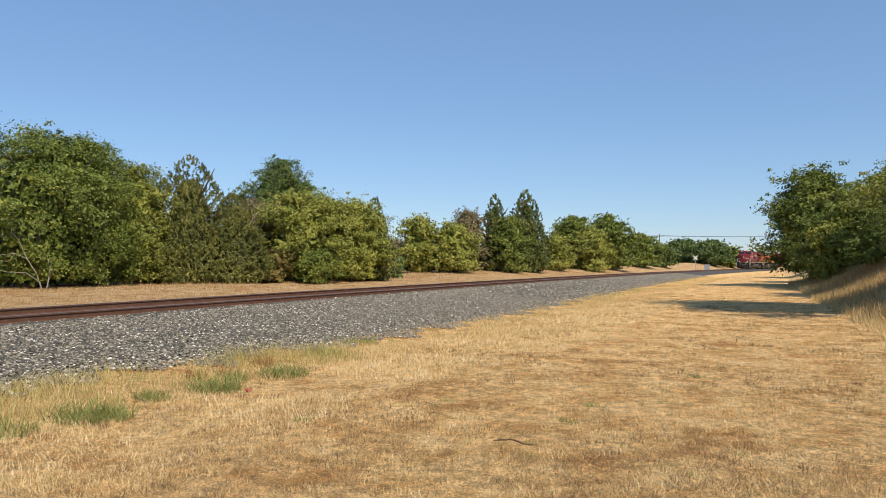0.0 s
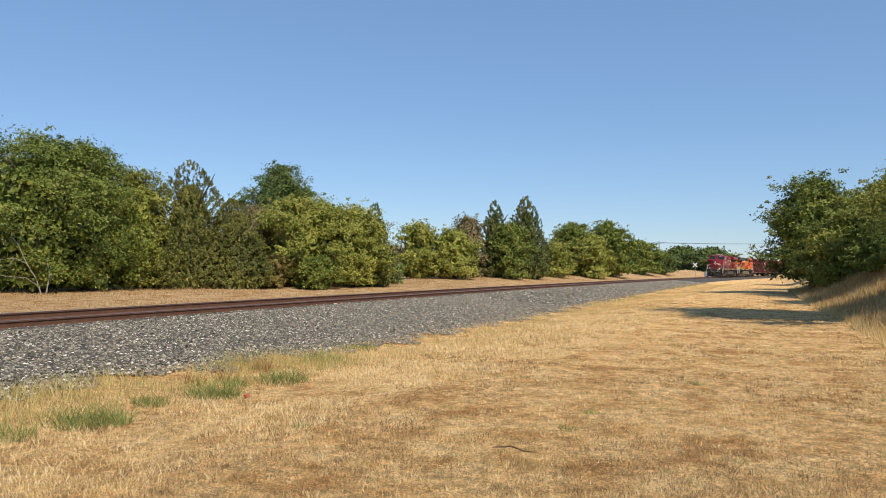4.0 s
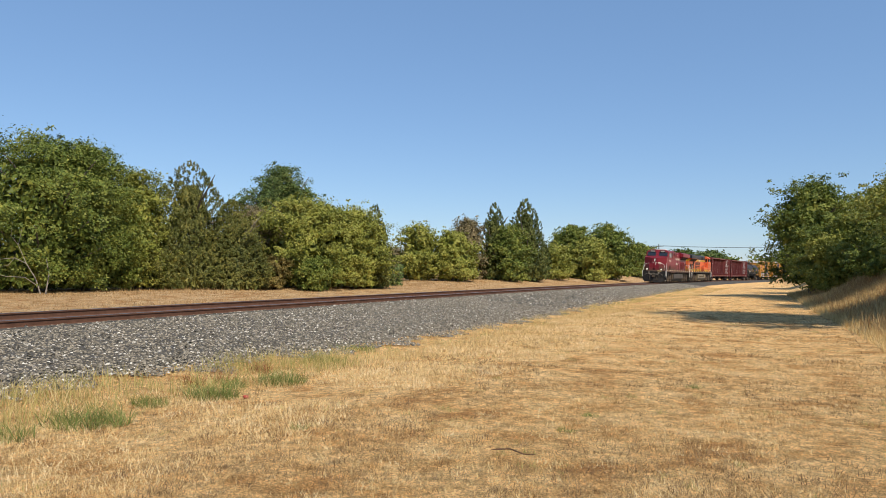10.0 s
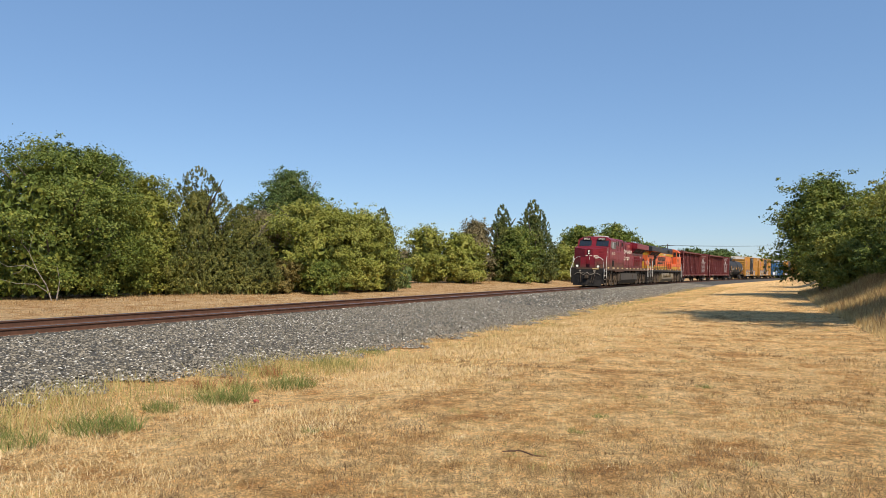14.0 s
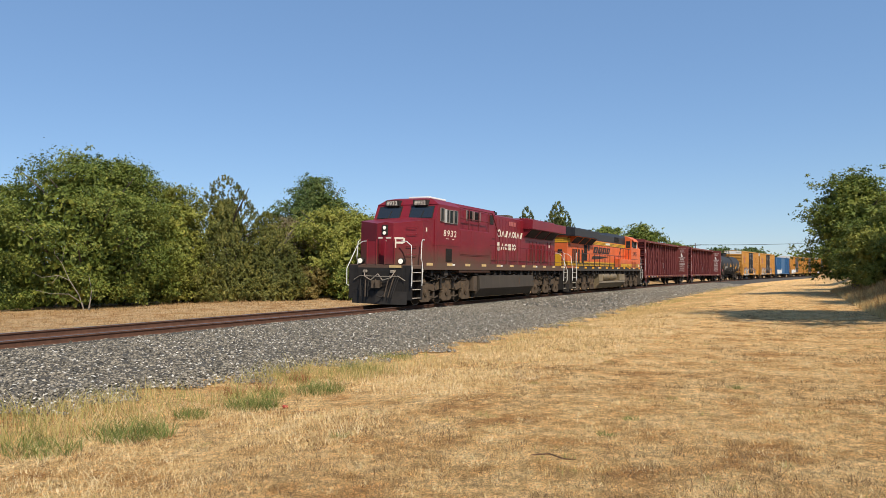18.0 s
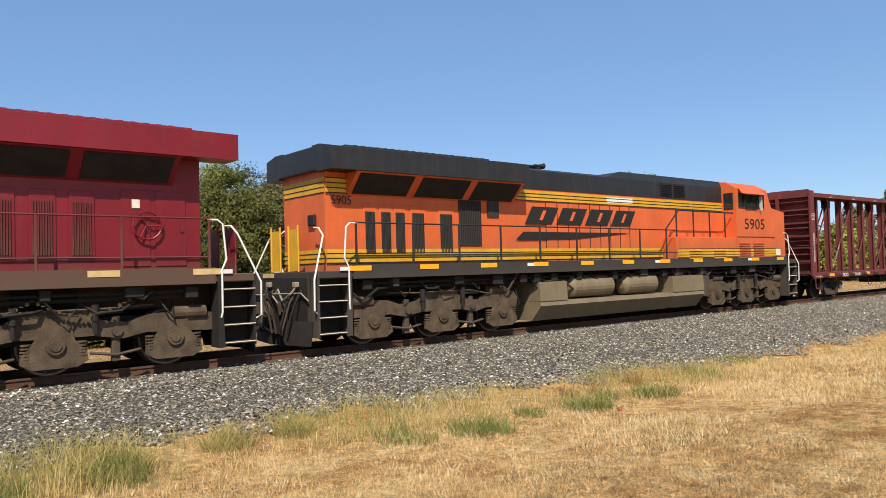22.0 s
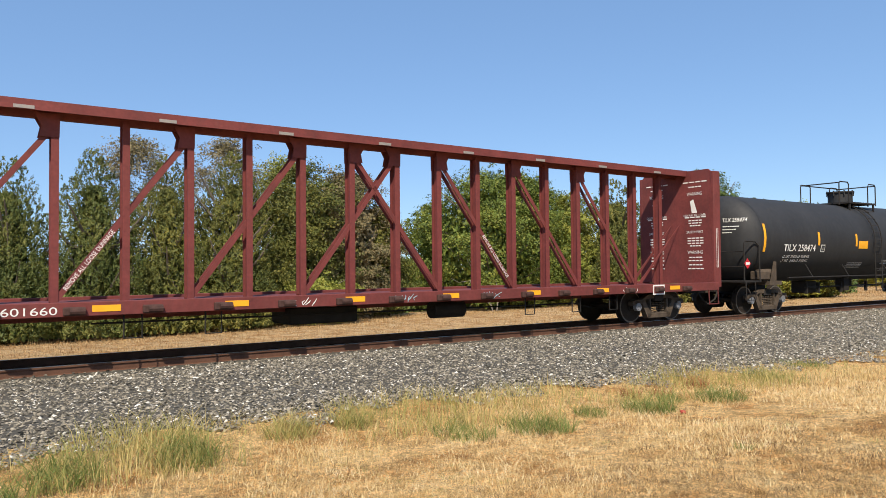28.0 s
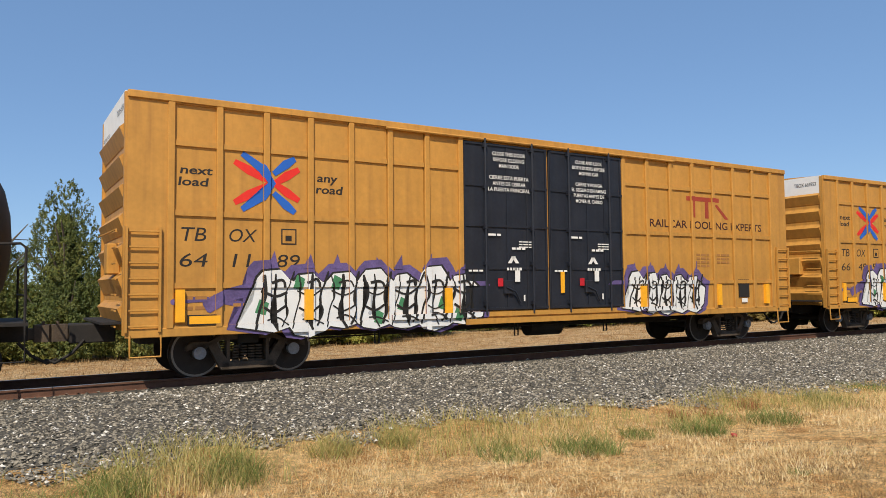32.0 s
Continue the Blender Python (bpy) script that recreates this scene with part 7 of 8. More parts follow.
    disc(ug, (1.8, -0.5, 0.62), 0.2, -0.45, 0.45, axis="x", seg=14)
    tube(ug, [(-6.0, -0.6, 0.68), (6.0, -0.6, 0.62), (7.2, -0.3, 0.4)], 0.02)
    for x in (-5.6, -4.2, 3.6, 5.2, 6.6):
        tube(ug, [(x, -1.3, 0.86), (x, -1.3, 0.45), (x + 0.3, -1.3, 0.45), (x + 0.3, -1.3, 0.86)], 0.018, 5)
    P("brake_gear", ug, under_m, "black brake gear and hanging loops under the deck")
    for d0 in (-1, 1):
        st = B()
        xs = ends[d0] + d0 * 0.1
        tube(st, [(xs, -1.4, 0.86), (xs, -1.42, 0.45), (xs - d0 * 0.45, -1.42, 0.45), (xs - d0 * 0.45, -1.4, 0.86)], 0.02, 5)
        P("sill_step", st, cb_m)
        e = B()
        box(e, min(d0 * 10.9, d0 * 11.75), max(d0 * 10.9, d0 * 11.75), -0.4, 0.4, 0.74, 1.0)
        box(e, min(d0 * 11.06, d0 * 11.6), max(d0 * 11.06, d0 * 11.6), -1.2, 1.2, 1.0, 1.03)
        P("end_sill", e, under_m)
        coupler(L, d0 * 12.31, d0)
        freight_truck(L, d0 * 8.9)
    return L


# ---- tank car ----
def tank_car():
    L = tagged(new("tank_car"), "black cylindrical tank car with yellow reflectors and top platform", "freight car", "tank cars of the train")
    P = lambda nm, bm, m=tankcar_m, lab="", parent=None, smooth=False: part(nm, bm, m, parent or L, lab, smooth)
    R0, ZC = 1.46, 2.50
    bm = B()
    half = [(8.24, 0.02), (8.21, 0.45), (8.12, 0.85), (8.00, 1.10), (7.87, 1.28), (7.72, 1.40), (7.60, 1.45), (7.52, R0)]
    prof = [(-x, r) for x, r in half] + [(0.0, R0)] + half[::-1]
    seg = 48
    rings = [[bm.verts.new((x, r * math.sin(math.tau * j / seg), ZC - 0.05 * (1 - abs(x) / 8.3) + r * math.cos(math.tau * j / seg))) for j in range(seg)] for x, r in prof]
    for a, b in zip(rings, rings[1:]):
        for j in range(seg):
            bm.faces.new((a[j], b[j], b[(j + 1) % seg], a[(j + 1) % seg]))
    bm.faces.new(rings[0])
    bm.faces.new(rings[-1][::-1])
    bmesh.ops.recalc_face_normals(bm, faces=bm.faces)
    tank = P("tank", bm, tankcar_m, "black tank shell with rounded ends", None, True)
    for x in (-7.5, 0.0, 7.5):
        w = B()
        for j in range(seg):
            a0, a1 = math.tau * j / seg, math.tau * (j + 1) / seg
            zc = ZC - 0.05 * (1 - abs(x) / 8.3)
            w.faces.new([w.verts.new((x + s * 0.03, (R0 + 0.004) * math.sin(a), zc + (R0 + 0.004) * math.cos(a))) for s, a in ((-1, a0), (1, a0), (1, a1), (-1, a1))])
        P("weld_seam", w, tankcar_m, "", tank)

    def skin(x, ang, lift=0.006):
        """A place on the shell's camera side, ang degrees above its middle."""
        zc = ZC - 0.05 * (1 - abs(x) / 8.3)
        return (x, -(R0 + lift) * math.cos(radians(ang)), zc + (R0 + lift) * math.sin(radians(ang)))

    def decal(x0, x1, a0, a1, m, nm="reflector", lab="yellow reflective strip", lift=0.006):
        b = B()
        n = 4
        for i in range(n):
            p, q = a0 + (a1 - a0) * i / n, a0 + (a1 - a0) * (i + 1) / n
            slab(b, [skin(x0, p, lift), skin(x1, p, lift), skin(x1, q, lift), skin(x0, q, lift)], 0.003)
        return P(nm, b, m, lab, tank)

    for x, a0, a1 in ((-7.40, -18, 18), (-4.17, -8, 10), (-1.62, -8, 10), (1.42, -8, 10), (4.42, -8, 10), (7.45, -18, 18)):
        decal(x - 0.06, x + 0.06, a0, a1, amber_m)
    decal(-1.45, -0.80, -11, 0, amber_m, "placard", "yellow notice panel")
    decal(3.5, 4.15, -22, -6, amber_m, "placard", "yellow notice panel")
    for x0, w, a, n in ((-1.9, 1.1, -34, 4), (0.55, 0.9, -30, 3), (1.7, 0.7, -18, 3), (1.7, 0.6, -28, 3), (2.3, 0.8, -34, 3), (4.1, 1.0, -30, 2), (0.9, 0.6, -44, 3)):
        for i in range(n):
            decal(x0 + 0.05 * (i % 2), x0 + w, a - i * 2.6, a - i * 2.6 + 1.0, mat("grey stencil", (0.42, 0.42, 0.42), 0.6), "stencil_line", "")
    for i in range(8):
        for j in range(4):
            decal(6.55 + j * 0.21, 6.73 + j * 0.21, -19 + i * 2.7, -17.4 + i * 2.7, mat("grey stencil", (0.42, 0.42, 0.42), 0.6), "stencil_cell", "")
    P("placard_frame", slab(B(), [skin(-4.02, -17), skin(-3.76, -17), skin(-3.76, -7), skin(-4.02, -7)], 0.003), white_m, "white framed plate stencil", tank)
    P("placard_frame", slab(B(), [skin(-3.99, -16, 0.01), skin(-3.79, -16, 0.01), skin(-3.79, -8, 0.01), skin(-3.99, -8, 0.01)], 0.002), tankcar_m, "", tank)
    def shell_text(body, x, z, h, w, bold=0.0):
        b = text_bm(body, h, w, bold)
        for v in b.verts:
            zz = z + v.co.z - (ZC - 0.04)
            v.co = Vector((x + v.co.x, -math.sqrt(max(0.01, (R0 + 0.008) ** 2 - zz * zz)), z + v.co.z))
        P("lettering", b, white_m, "white lettering", tank)
    shell_text("C", -3.92, 2.11, 0.08, 0.07)
    shell_text("TILX 258474", -6.30, 2.06, 0.23, 1.93, 0.008)
    shell_text("LD LMT  204200 LB  92600 KG", -6.24, 1.84, 0.085, 1.59)
    shell_text("LT  WT    81800 LB  37100 KG", -6.25, 1.70, 0.085, 1.59)
    shell_text("AAR ST - 446", 5.60, 2.08, 0.10, 0.72)
    shell_text("AAR ST - 445", 5.55, 1.92, 0.10, 0.72)
    # stencils on the rounded end
    def head_text(body, y, z, h, w):
        b = text_bm(body, h, w)
        hx = [q[0] for q in half]
        hr = [q[1] for q in half]
        for v in b.verts:
            yy, zz = y - v.co.x, z + v.co.z
            v.co = Vector((-float(np.interp(math.hypot(yy, zz), hr, hx)) - 0.006, yy, ZC + zz))
        P("lettering", b, white_m, "white lettering on the tank end", tank)
    head_text("TILX 258474", -0.42, 0.52, 0.13, 0.72)
    for k, w in enumerate((0.5, 0.42, 0.30)):
        head_text("-" * (9 - 2 * k), -0.45, 0.36 - 0.10 * k, 0.03, w)
    # platform, dome, rails, ladder
    g = B()
    box(g, -0.85, 1.15, -0.85, 0.85, 3.93, 3.98)
    for x in (-0.75, 1.05):
        for o in (-1, 1):
            box(g, x - 0.03, x + 0.03, o * 0.8 - 0.03, o * 0.8 + 0.03, 3.55, 3.95)
    pf = P("platform", g, under_m, "black grating platform on top")
    for i in range(10):
        P("grating_bar", box(B(), -0.84 + i * 0.21, -0.79 + i * 0.21, -0.85, 0.85, 3.98, 3.995), under_m, "", pf)
    dm = B()
    disc(dm, (0.12, 0, 0), 0.44, 3.95, 4.42, axis="z", seg=24)
    disc(dm, (0.12, 0, 0), 0.50, 4.42, 4.47, axis="z", seg=24)
    for k in range(8):
        disc(dm, (0.12 + 0.48 * math.cos(k * math.tau / 8), 0.48 * math.sin(k * math.tau / 8), 0), 0.03, 4.3, 4.5, axis="z", seg=6)
    P("manway", dm, tankcar_m, "black manway dome with bolts")
    for o in (-1, 1):
        r = B()
        for x0, x1 in ((-1.4, -0.7), (0.75, 1.35)):
            tube(r, [(x0, o * 0.75, 3.85), (x0, o * 0.75, 4.66), (x0 + 0.08, o * 0.75, 4.74), (x1 - 0.08, o * 0.75, 4.74), (x1, o * 0.75, 4.66), (x1, o * 0.75, 3.9)], 0.024)
        P("safety_rail", r, under_m, "black pipe railing")
    r = B()
    for x in (-1.4, 1.35):
        tube(r, [(x, -0.75, 4.70), (x, 0.75, 4.70)], 0.024)
    tube(r, [(-1.4, 0.75, 4.72), (1.35, 0.75, 4.72)], 0.024)
    P("safety_rail", r, under_m, "black pipe railing")
    ld = B()
    for x in (-0.45, 0.05):
        pts = [skin(x, a, 0.10) for a in (62, 50, 38, 26, 14, 2, -12)] + [(x, -1.55, 1.9), (x, -1.55, 0.62)]
        tube(ld, pts, 0.022)
    for i in range(13):
        z = 0.62 + i * 0.27
        a = math.degrees(math.asin(max(-0.2, min(0.9, (z - ZC) / (R0 + 0.1)))))
        y = -1.55 if z < 2.2 else -(R0 + 0.1) * math.cos(radians(a))
        tube(ld, [(-0.45, y, z), (0.05, y, z)], 0.016, 5)
    P("ladder", ld, under_m, "black side ladder")
    sr = B()
    tube(sr, [(-6.2, -1.5, 1.18), (6.4, -1.5, 1.18)], 0.026)
    tube(sr, [(-6.2, 1.5, 1.18), (6.4, 1.5, 1.18)], 0.026)
    for x in (-4.7, -2.3, 0.7, 2.2, 4.4):
        tube(sr, [(x, -1.5, 1.18), (x - 0.1, -1.30, 1.62)], 0.02)
    P("side_rail", sr, under_m, "long black handrail pipe along the tank")
    bo = B()
    disc(bo, (0.2, 0, 0), 0.3, 0.75, 1.1, axis="z", seg=16)
    box(bo, -0.9, -0.55, -0.6, -0.3, 0.6, 1.1)
    tube(bo, [(-3.5, -0.5, 0.78), (3.5, -0.5, 0.78)], 0.03)
    for x in (-3.4, -2.6, -1.0, 0.9):
        box(bo, x, x + 0.08, -0.55, -0.45, 0.55, 0.95)
    box(bo, -3.0, -2.3, -0.3, 0.3, 0.55, 1.0, 0.03)
    P("outlet_valve", bo, under_m, "bottom outlet and brake rigging")
    for d0 in (-1, 1):
        s = B()
        box(s, min(d0 * 5.6, d0 * 8.5), max(d0 * 5.6, d0 * 8.5), -0.3, 0.3, 0.75, 1.1)
        box(s, min(d0 * 7.55, d0 * 8.45), max(d0 * 7.55, d0 * 8.45), -1.4, 1.4, 1.06, 1.11)
        P("stub_sill", s, under_m, "stub sill and end platform")
        sd = B()
        for o in (-1, 1):
            slab(sd, [(d0 * 6.58, o * 1.32, 1.05), (d0 * 6.92, o * 1.32, 1.05), (d0 * 6.76, o * 1.36, 1.72), (d0 * 6.64, o * 1.36, 1.72)], 0.03)
            box(sd, min(d0 * 6.3, d0 * 7.0), max(d0 * 6.3, d0 * 7.0), min(o * 0.3, o * 1.34), max(o * 0.3, o * 1.34), 0.95, 1.08)
        P("saddle", sd, truck_m, "dusty saddle under the tank")
        er = B()
        tube(er, [(d0 * 8.4, -1.35, 1.1), (d0 * 8.4, -1.35, 2.32), (d0 * 8.32, -1.35, 2.38), (d0 * 7.85, -1.38, 2.36), (d0 * 7.70, -1.42, 2.22), (d0 * 7.66, -1.42, 1.1)], 0.024)
        tube(er, [(d0 * 8.4, -1.35, 1.55), (d0 * 8.4, 1.35, 1.55)], 0.02)
        tube(er, [(d0 * 8.4, -1.35, 2.05), (d0 * 8.4, 1.35, 2.05)], 0.02)
        tube(er, [(d0 * 8.4, 1.35, 1.1), (d0 * 8.4, 1.35, 2.1)], 0.022)
        tube(er, [(d0 * 8.4, -1.4, 1.06), (d0 * 8.4, -1.42, 0.5), (d0 * 7.9, -1.42, 0.5), (d0 * 7.9, -1.4, 1.06)], 0.02)
        P("end_rail", er, under_m, "black end railing and step")
        pc = B()
        c = (7.12, -1.46, 1.50) if d0 > 0 else (-8.30, -1.40, 1.66)
        slab(pc, [(c[0] - 0.17, c[1], c[2]), (c[0], c[1], c[2] - 0.17), (c[0] + 0.17, c[1], c[2]), (c[0], c[1], c[2] + 0.17)], 0.006)
        pk = P("placard", pc, redlamp_m, "red diamond hazard placard")
        P("placard_band", box(B(), c[0] - 0.1, c[0] + 0.1, c[1] - 0.012, c[1] - 0.007, c[2] - 0.04, c[2] + 0.04), white_m, "", pk)
        coupler(L, d0 * 8.85, d0)
        freight_truck(L, d0 * 6.75)
    bc = B()
    disc(bc, (-7.0, -1.15, 1.35), 0.13, -0.35, 0.35, axis="x", seg=12)
    box(bc, -7.5, -6.9, -1.3, -0.95, 1.12, 1.42, 0.03)
    P("brake_cylinder", bc, truck_m, "dusty brake cylinder on the end platform")
    return L


# ---- boxcars ----
SIDE_POSTS = [2.46, 3.31, 4.19, 5.06, 5.92, 6.79, 7.66, 8.5]


def blob(rng, cx, cz, rx, rz, n=18, jag=0.25):
    return [(cx + rx * math.cos(a) * rng.uniform(1 - jag, 1 + jag), cz + rz * math.sin(a) * rng.uniform(1 - jag, 1 + jag)) for a in (math.tau * i / n for i in range(n))]


# where painted shapes pass over proud members of a boxcar's side: its x and z range and its face
def side_layers(posts):
    out = [((p - 0.065, p + 0.065), (0, 9), -1.562) for p in posts]
    out += [((-9, 9), z, -1.535) for z in ((0.93, 0.98), (1.64, 1.74), (2.92, 3.02))]
    return out + [((-9.2, 9.2), (0.795, 0.965), -1.55), ((-4.2, 4.2), (0.955, 1.065), -1.60)]


def paint(polys, y, material, parent, name, posts, post_y, lab=""):
    """Flat painted shapes on the side's sheet, carried on over the proud posts, ribs and sill."""
    over = post_y + 1.562
    def fill(yy):
        bm = B()
        for i, poly in enumerate(polys):
            f = bm.faces.new([bm.verts.new((px, yy - 0.0002 * i, pz)) for px, pz in poly])
            if len(poly) > 4:
                bmesh.ops.triangulate(bm, faces=[f])
        for f in bm.faces:
            f.normal_update()
            if f.normal.y > 0:
                f.normal_flip()
        return bm
    ob = part(name, fill(y), material, parent, lab)
    lo, hi = min(p[0] for q in polys for p in q), max(p[0] for q in polys for p in q)
    zl, zh = min(p[1] for q in polys for p in q), max(p[1] for q in polys for p in q)
    allb = B()
    for (xa, xb), (za, zb), yy in side_layers(posts):
        if hi < xa or lo > xb or zh < za or zl > zb:
            continue
        b = fill(yy + over)
        for co, no in (((xa, 0, 0), (-1, 0, 0)), ((xb, 0, 0), (1, 0, 0)), ((0, 0, za), (0, 0, -1)), ((0, 0, zb), (0, 0, 1))):
            bmesh.ops.bisect_plane(b, geom=b.verts[:] + b.edges[:] + b.faces[:], plane_co=co, plane_no=no, clear_outer=True)
        me = bpy.data.meshes.new("tmp")
        b.to_mesh(me)
        b.free()
        allb.from_mesh(me)
        bpy.data.meshes.remove(me)
    part(name, allb, material, ob)
    return ob


def stroke(pts, w):
    """A pointed brush stroke along the points, as one polygon."""
    p = [Vector(q) for q in pts]
    left, right = [], []
    for i, q in enumerate(p):
        d = (p[min(i + 1, len(p) - 1)] - p[max(i - 1, 0)]).normalized()
        nn = Vector((-d.y, d.x)) * w * (0.6 if i in (0, len(p) - 1) else 1.0)
        left.append(tuple(q + nn))
        right.append(tuple(q - nn))
    return left + right[::-1]


def smoothed(pts, rounds=2):
    for _ in range(rounds):
        pts = [pts[0]] + [q for a, b in zip(pts, pts[1:]) for q in ((a[0] * 0.75 + b[0] * 0.25, a[1] * 0.75 + b[1] * 0.25), (a[0] * 0.25 + b[0] * 0.75, a[1] * 0.25 + b[1] * 0.75))] + [pts[-1]]
    return pts


def band_shape(rng, x0, x1, z0, z1, n, grow):
    """A ragged band with a pointed or rounded top for each of its n shapes."""
    w = (x1 - x0) / n
    top, low = [], []
    for i in range(n):
        a = x0 + i * w
        up, dn = rng.uniform(-0.16, 0.06), rng.uniform(-0.04, 0.14)
        top += [(a + 0.06 * w, z1 + up - 0.12), (a + 0.22 * w, z1 + up), (a + rng.uniform(0.5, 0.8) * w, z1 + up + 0.03), (a + 0.95 * w, z1 + up - 0.16)]
        low += [(a + 0.1 * w, z0 + dn), (a + 0.5 * w, z0 + dn - 0.05), (a + 0.92 * w, z0 + dn + 0.04)]
    left = [(x0 - 0.35, z0 + 0.15), (x0 - 0.22, z0 + 0.35), (x0 - 0.05, (z0 + z1) / 2)]
    pts = left + top + [(x1 + 0.2, (z0 + z1) / 2 + 0.1), (x1 + 0.12, z0 + 0.2)] + low[::-1]
    cx, cz = (x0 + x1) / 2, (z0 + z1) / 2
    return [(x + (grow if x > cx else -grow) * min(1, abs(x - cx) / (0.3 * (x1 - x0))), z + (grow if z > cz else -grow * 0.5)) for x, z in pts]


def graffiti(L, x0, x1, z0, z1, seed, halo, accent):
    """A band of white sprayed shapes with a coloured halo and thin black lines, which spell nothing."""
    rng = random.Random(seed)
    posts = [s * p for p in SIDE_POSTS for s in (-1, 1)]
    n = 7 if x1 - x0 > 4 else 5
    w = (x1 - x0) / n
    off = [0.0]

    def spray(polys, m, name, lab):
        off[0] -= 0.0016
        paint(polys, -1.5045 + off[0], m, L, name, posts, -1.5645 + off[0], lab)

    hp = band_shape(random.Random(seed + 1), x0 - 0.05, x1 + 0.05, z0 + 0.02, z1 + 0.06, n, 0.13)
    spray([hp], halo, "spray_halo", "coloured sprayed halo")
    tails = [stroke(smoothed([(x0 - 1.5, z0 + 0.62), (x0 - 0.9, z0 + 0.68), (x0 - 0.2, z0 + 0.55)]), 0.05), stroke(smoothed([(x0 - 0.9, z0 + 0.5), (x0 - 0.5, z0 + 0.75), (x0 + 0.1, z0 + 0.85)]), 0.12)]
    for i in range(n):
        cx = x0 + (i + rng.uniform(0.2, 0.8)) * w
        tails.append([(cx - 0.1, z1), (cx + rng.uniform(-0.1, 0.15), z1 + rng.uniform(0.2, 0.34)), (cx + 0.12, z1)])
    for q in tails:
        spray([q], halo, "spray_halo", "coloured sprayed halo")
    edge = band_shape(random.Random(seed + 1), x0, x1, z0, z1, n, 0.035)
    spray([edge], ink_m, "spray_outline", "black sprayed outline")
    spray([band_shape(random.Random(seed + 1), x0, x1, z0, z1, n, 0.0)], spray_white, "spray_letter", "white sprayed shapes")
    if accent:
        wedges = []
        for i in range(n):
            cx = x0 + (i + rng.uniform(0.15, 0.9)) * w
            z = rng.choice((z1 - 0.32, z0 + 0.2, z0 + 0.45))
            wedges.append([(cx - 0.12, z - 0.05), (cx - 0.03, z + 0.2), (cx + 0.13, z + 0.12), (cx + 0.06, z - 0.1)])
        spray(wedges, accent, "spray_accent", "green sprayed accents")
    lines = []
    zm = (z0 + z1) / 2
    for i in range(n):
        cx, lean = x0 + (i + 0.5) * w, rng.uniform(0.05, 0.2)
        j = lambda v: v * rng.uniform(0.8, 1.2)
        pool = [[(cx - 0.45 * w + lean, z1 - 0.12), (cx - j(0.2) * w, zm + j(0.1)), (cx - j(0.4) * w, zm - 0.1), (cx - 0.5 * w, z0 + 0.08)],
                [(cx - j(0.1) * w + lean, z1 - 0.1), (cx + j(0.05) * w, zm + 0.15), (cx - j(0.15) * w, z0 + 0.35), (cx + j(0.1) * w, z0 + 0.05)],
                [(cx - 0.35 * w, zm + j(0.2)), (cx + 0.05 * w, zm + 0.06), (cx + 0.38 * w, zm + j(0.18))],
                [(cx - 0.3 * w, zm - j(0.12)), (cx, zm - 0.25), (cx + 0.36 * w, zm - j(0.1))],
                [(cx + 0.4 * w + lean, z1 - 0.05), (cx + 0.25 * w, zm), (cx + 0.45 * w, zm - 0.2), (cx + 0.2 * w, z0 + 0.12)],
                [(cx - 0.2 * w, z0 + 0.25), (cx + 0.1 * w, z0 + j(0.3)), (cx + 0.4 * w, z0 + 0.15)],
                [(cx - 0.25 * w + lean, z1 - 0.28), (cx + 0.1 * w + lean, z1 - j(0.2)), (cx + 0.3 * w, z1 - 0.36)]]
        for q in pool:
            lines.append(stroke(smoothed(q), rng.uniform(0.012, 0.028)))
    spray(lines, ink_m, "spray_line", "thin black sprayed lines")
    if accent:
        spray([stroke(smoothed([(x0 + (i + 0.3) * w, zm - 0.3), (x0 + (i + 0.45) * w, zm - 0.18), (x0 + (i + 0.4) * w, zm + 0.1)]), 0.035) for i in range(1, n, 2)], mat("pale grey spray shade", (0.42, 0.44, 0.46), 0.6), "spray_shade", "grey sprayed shading")


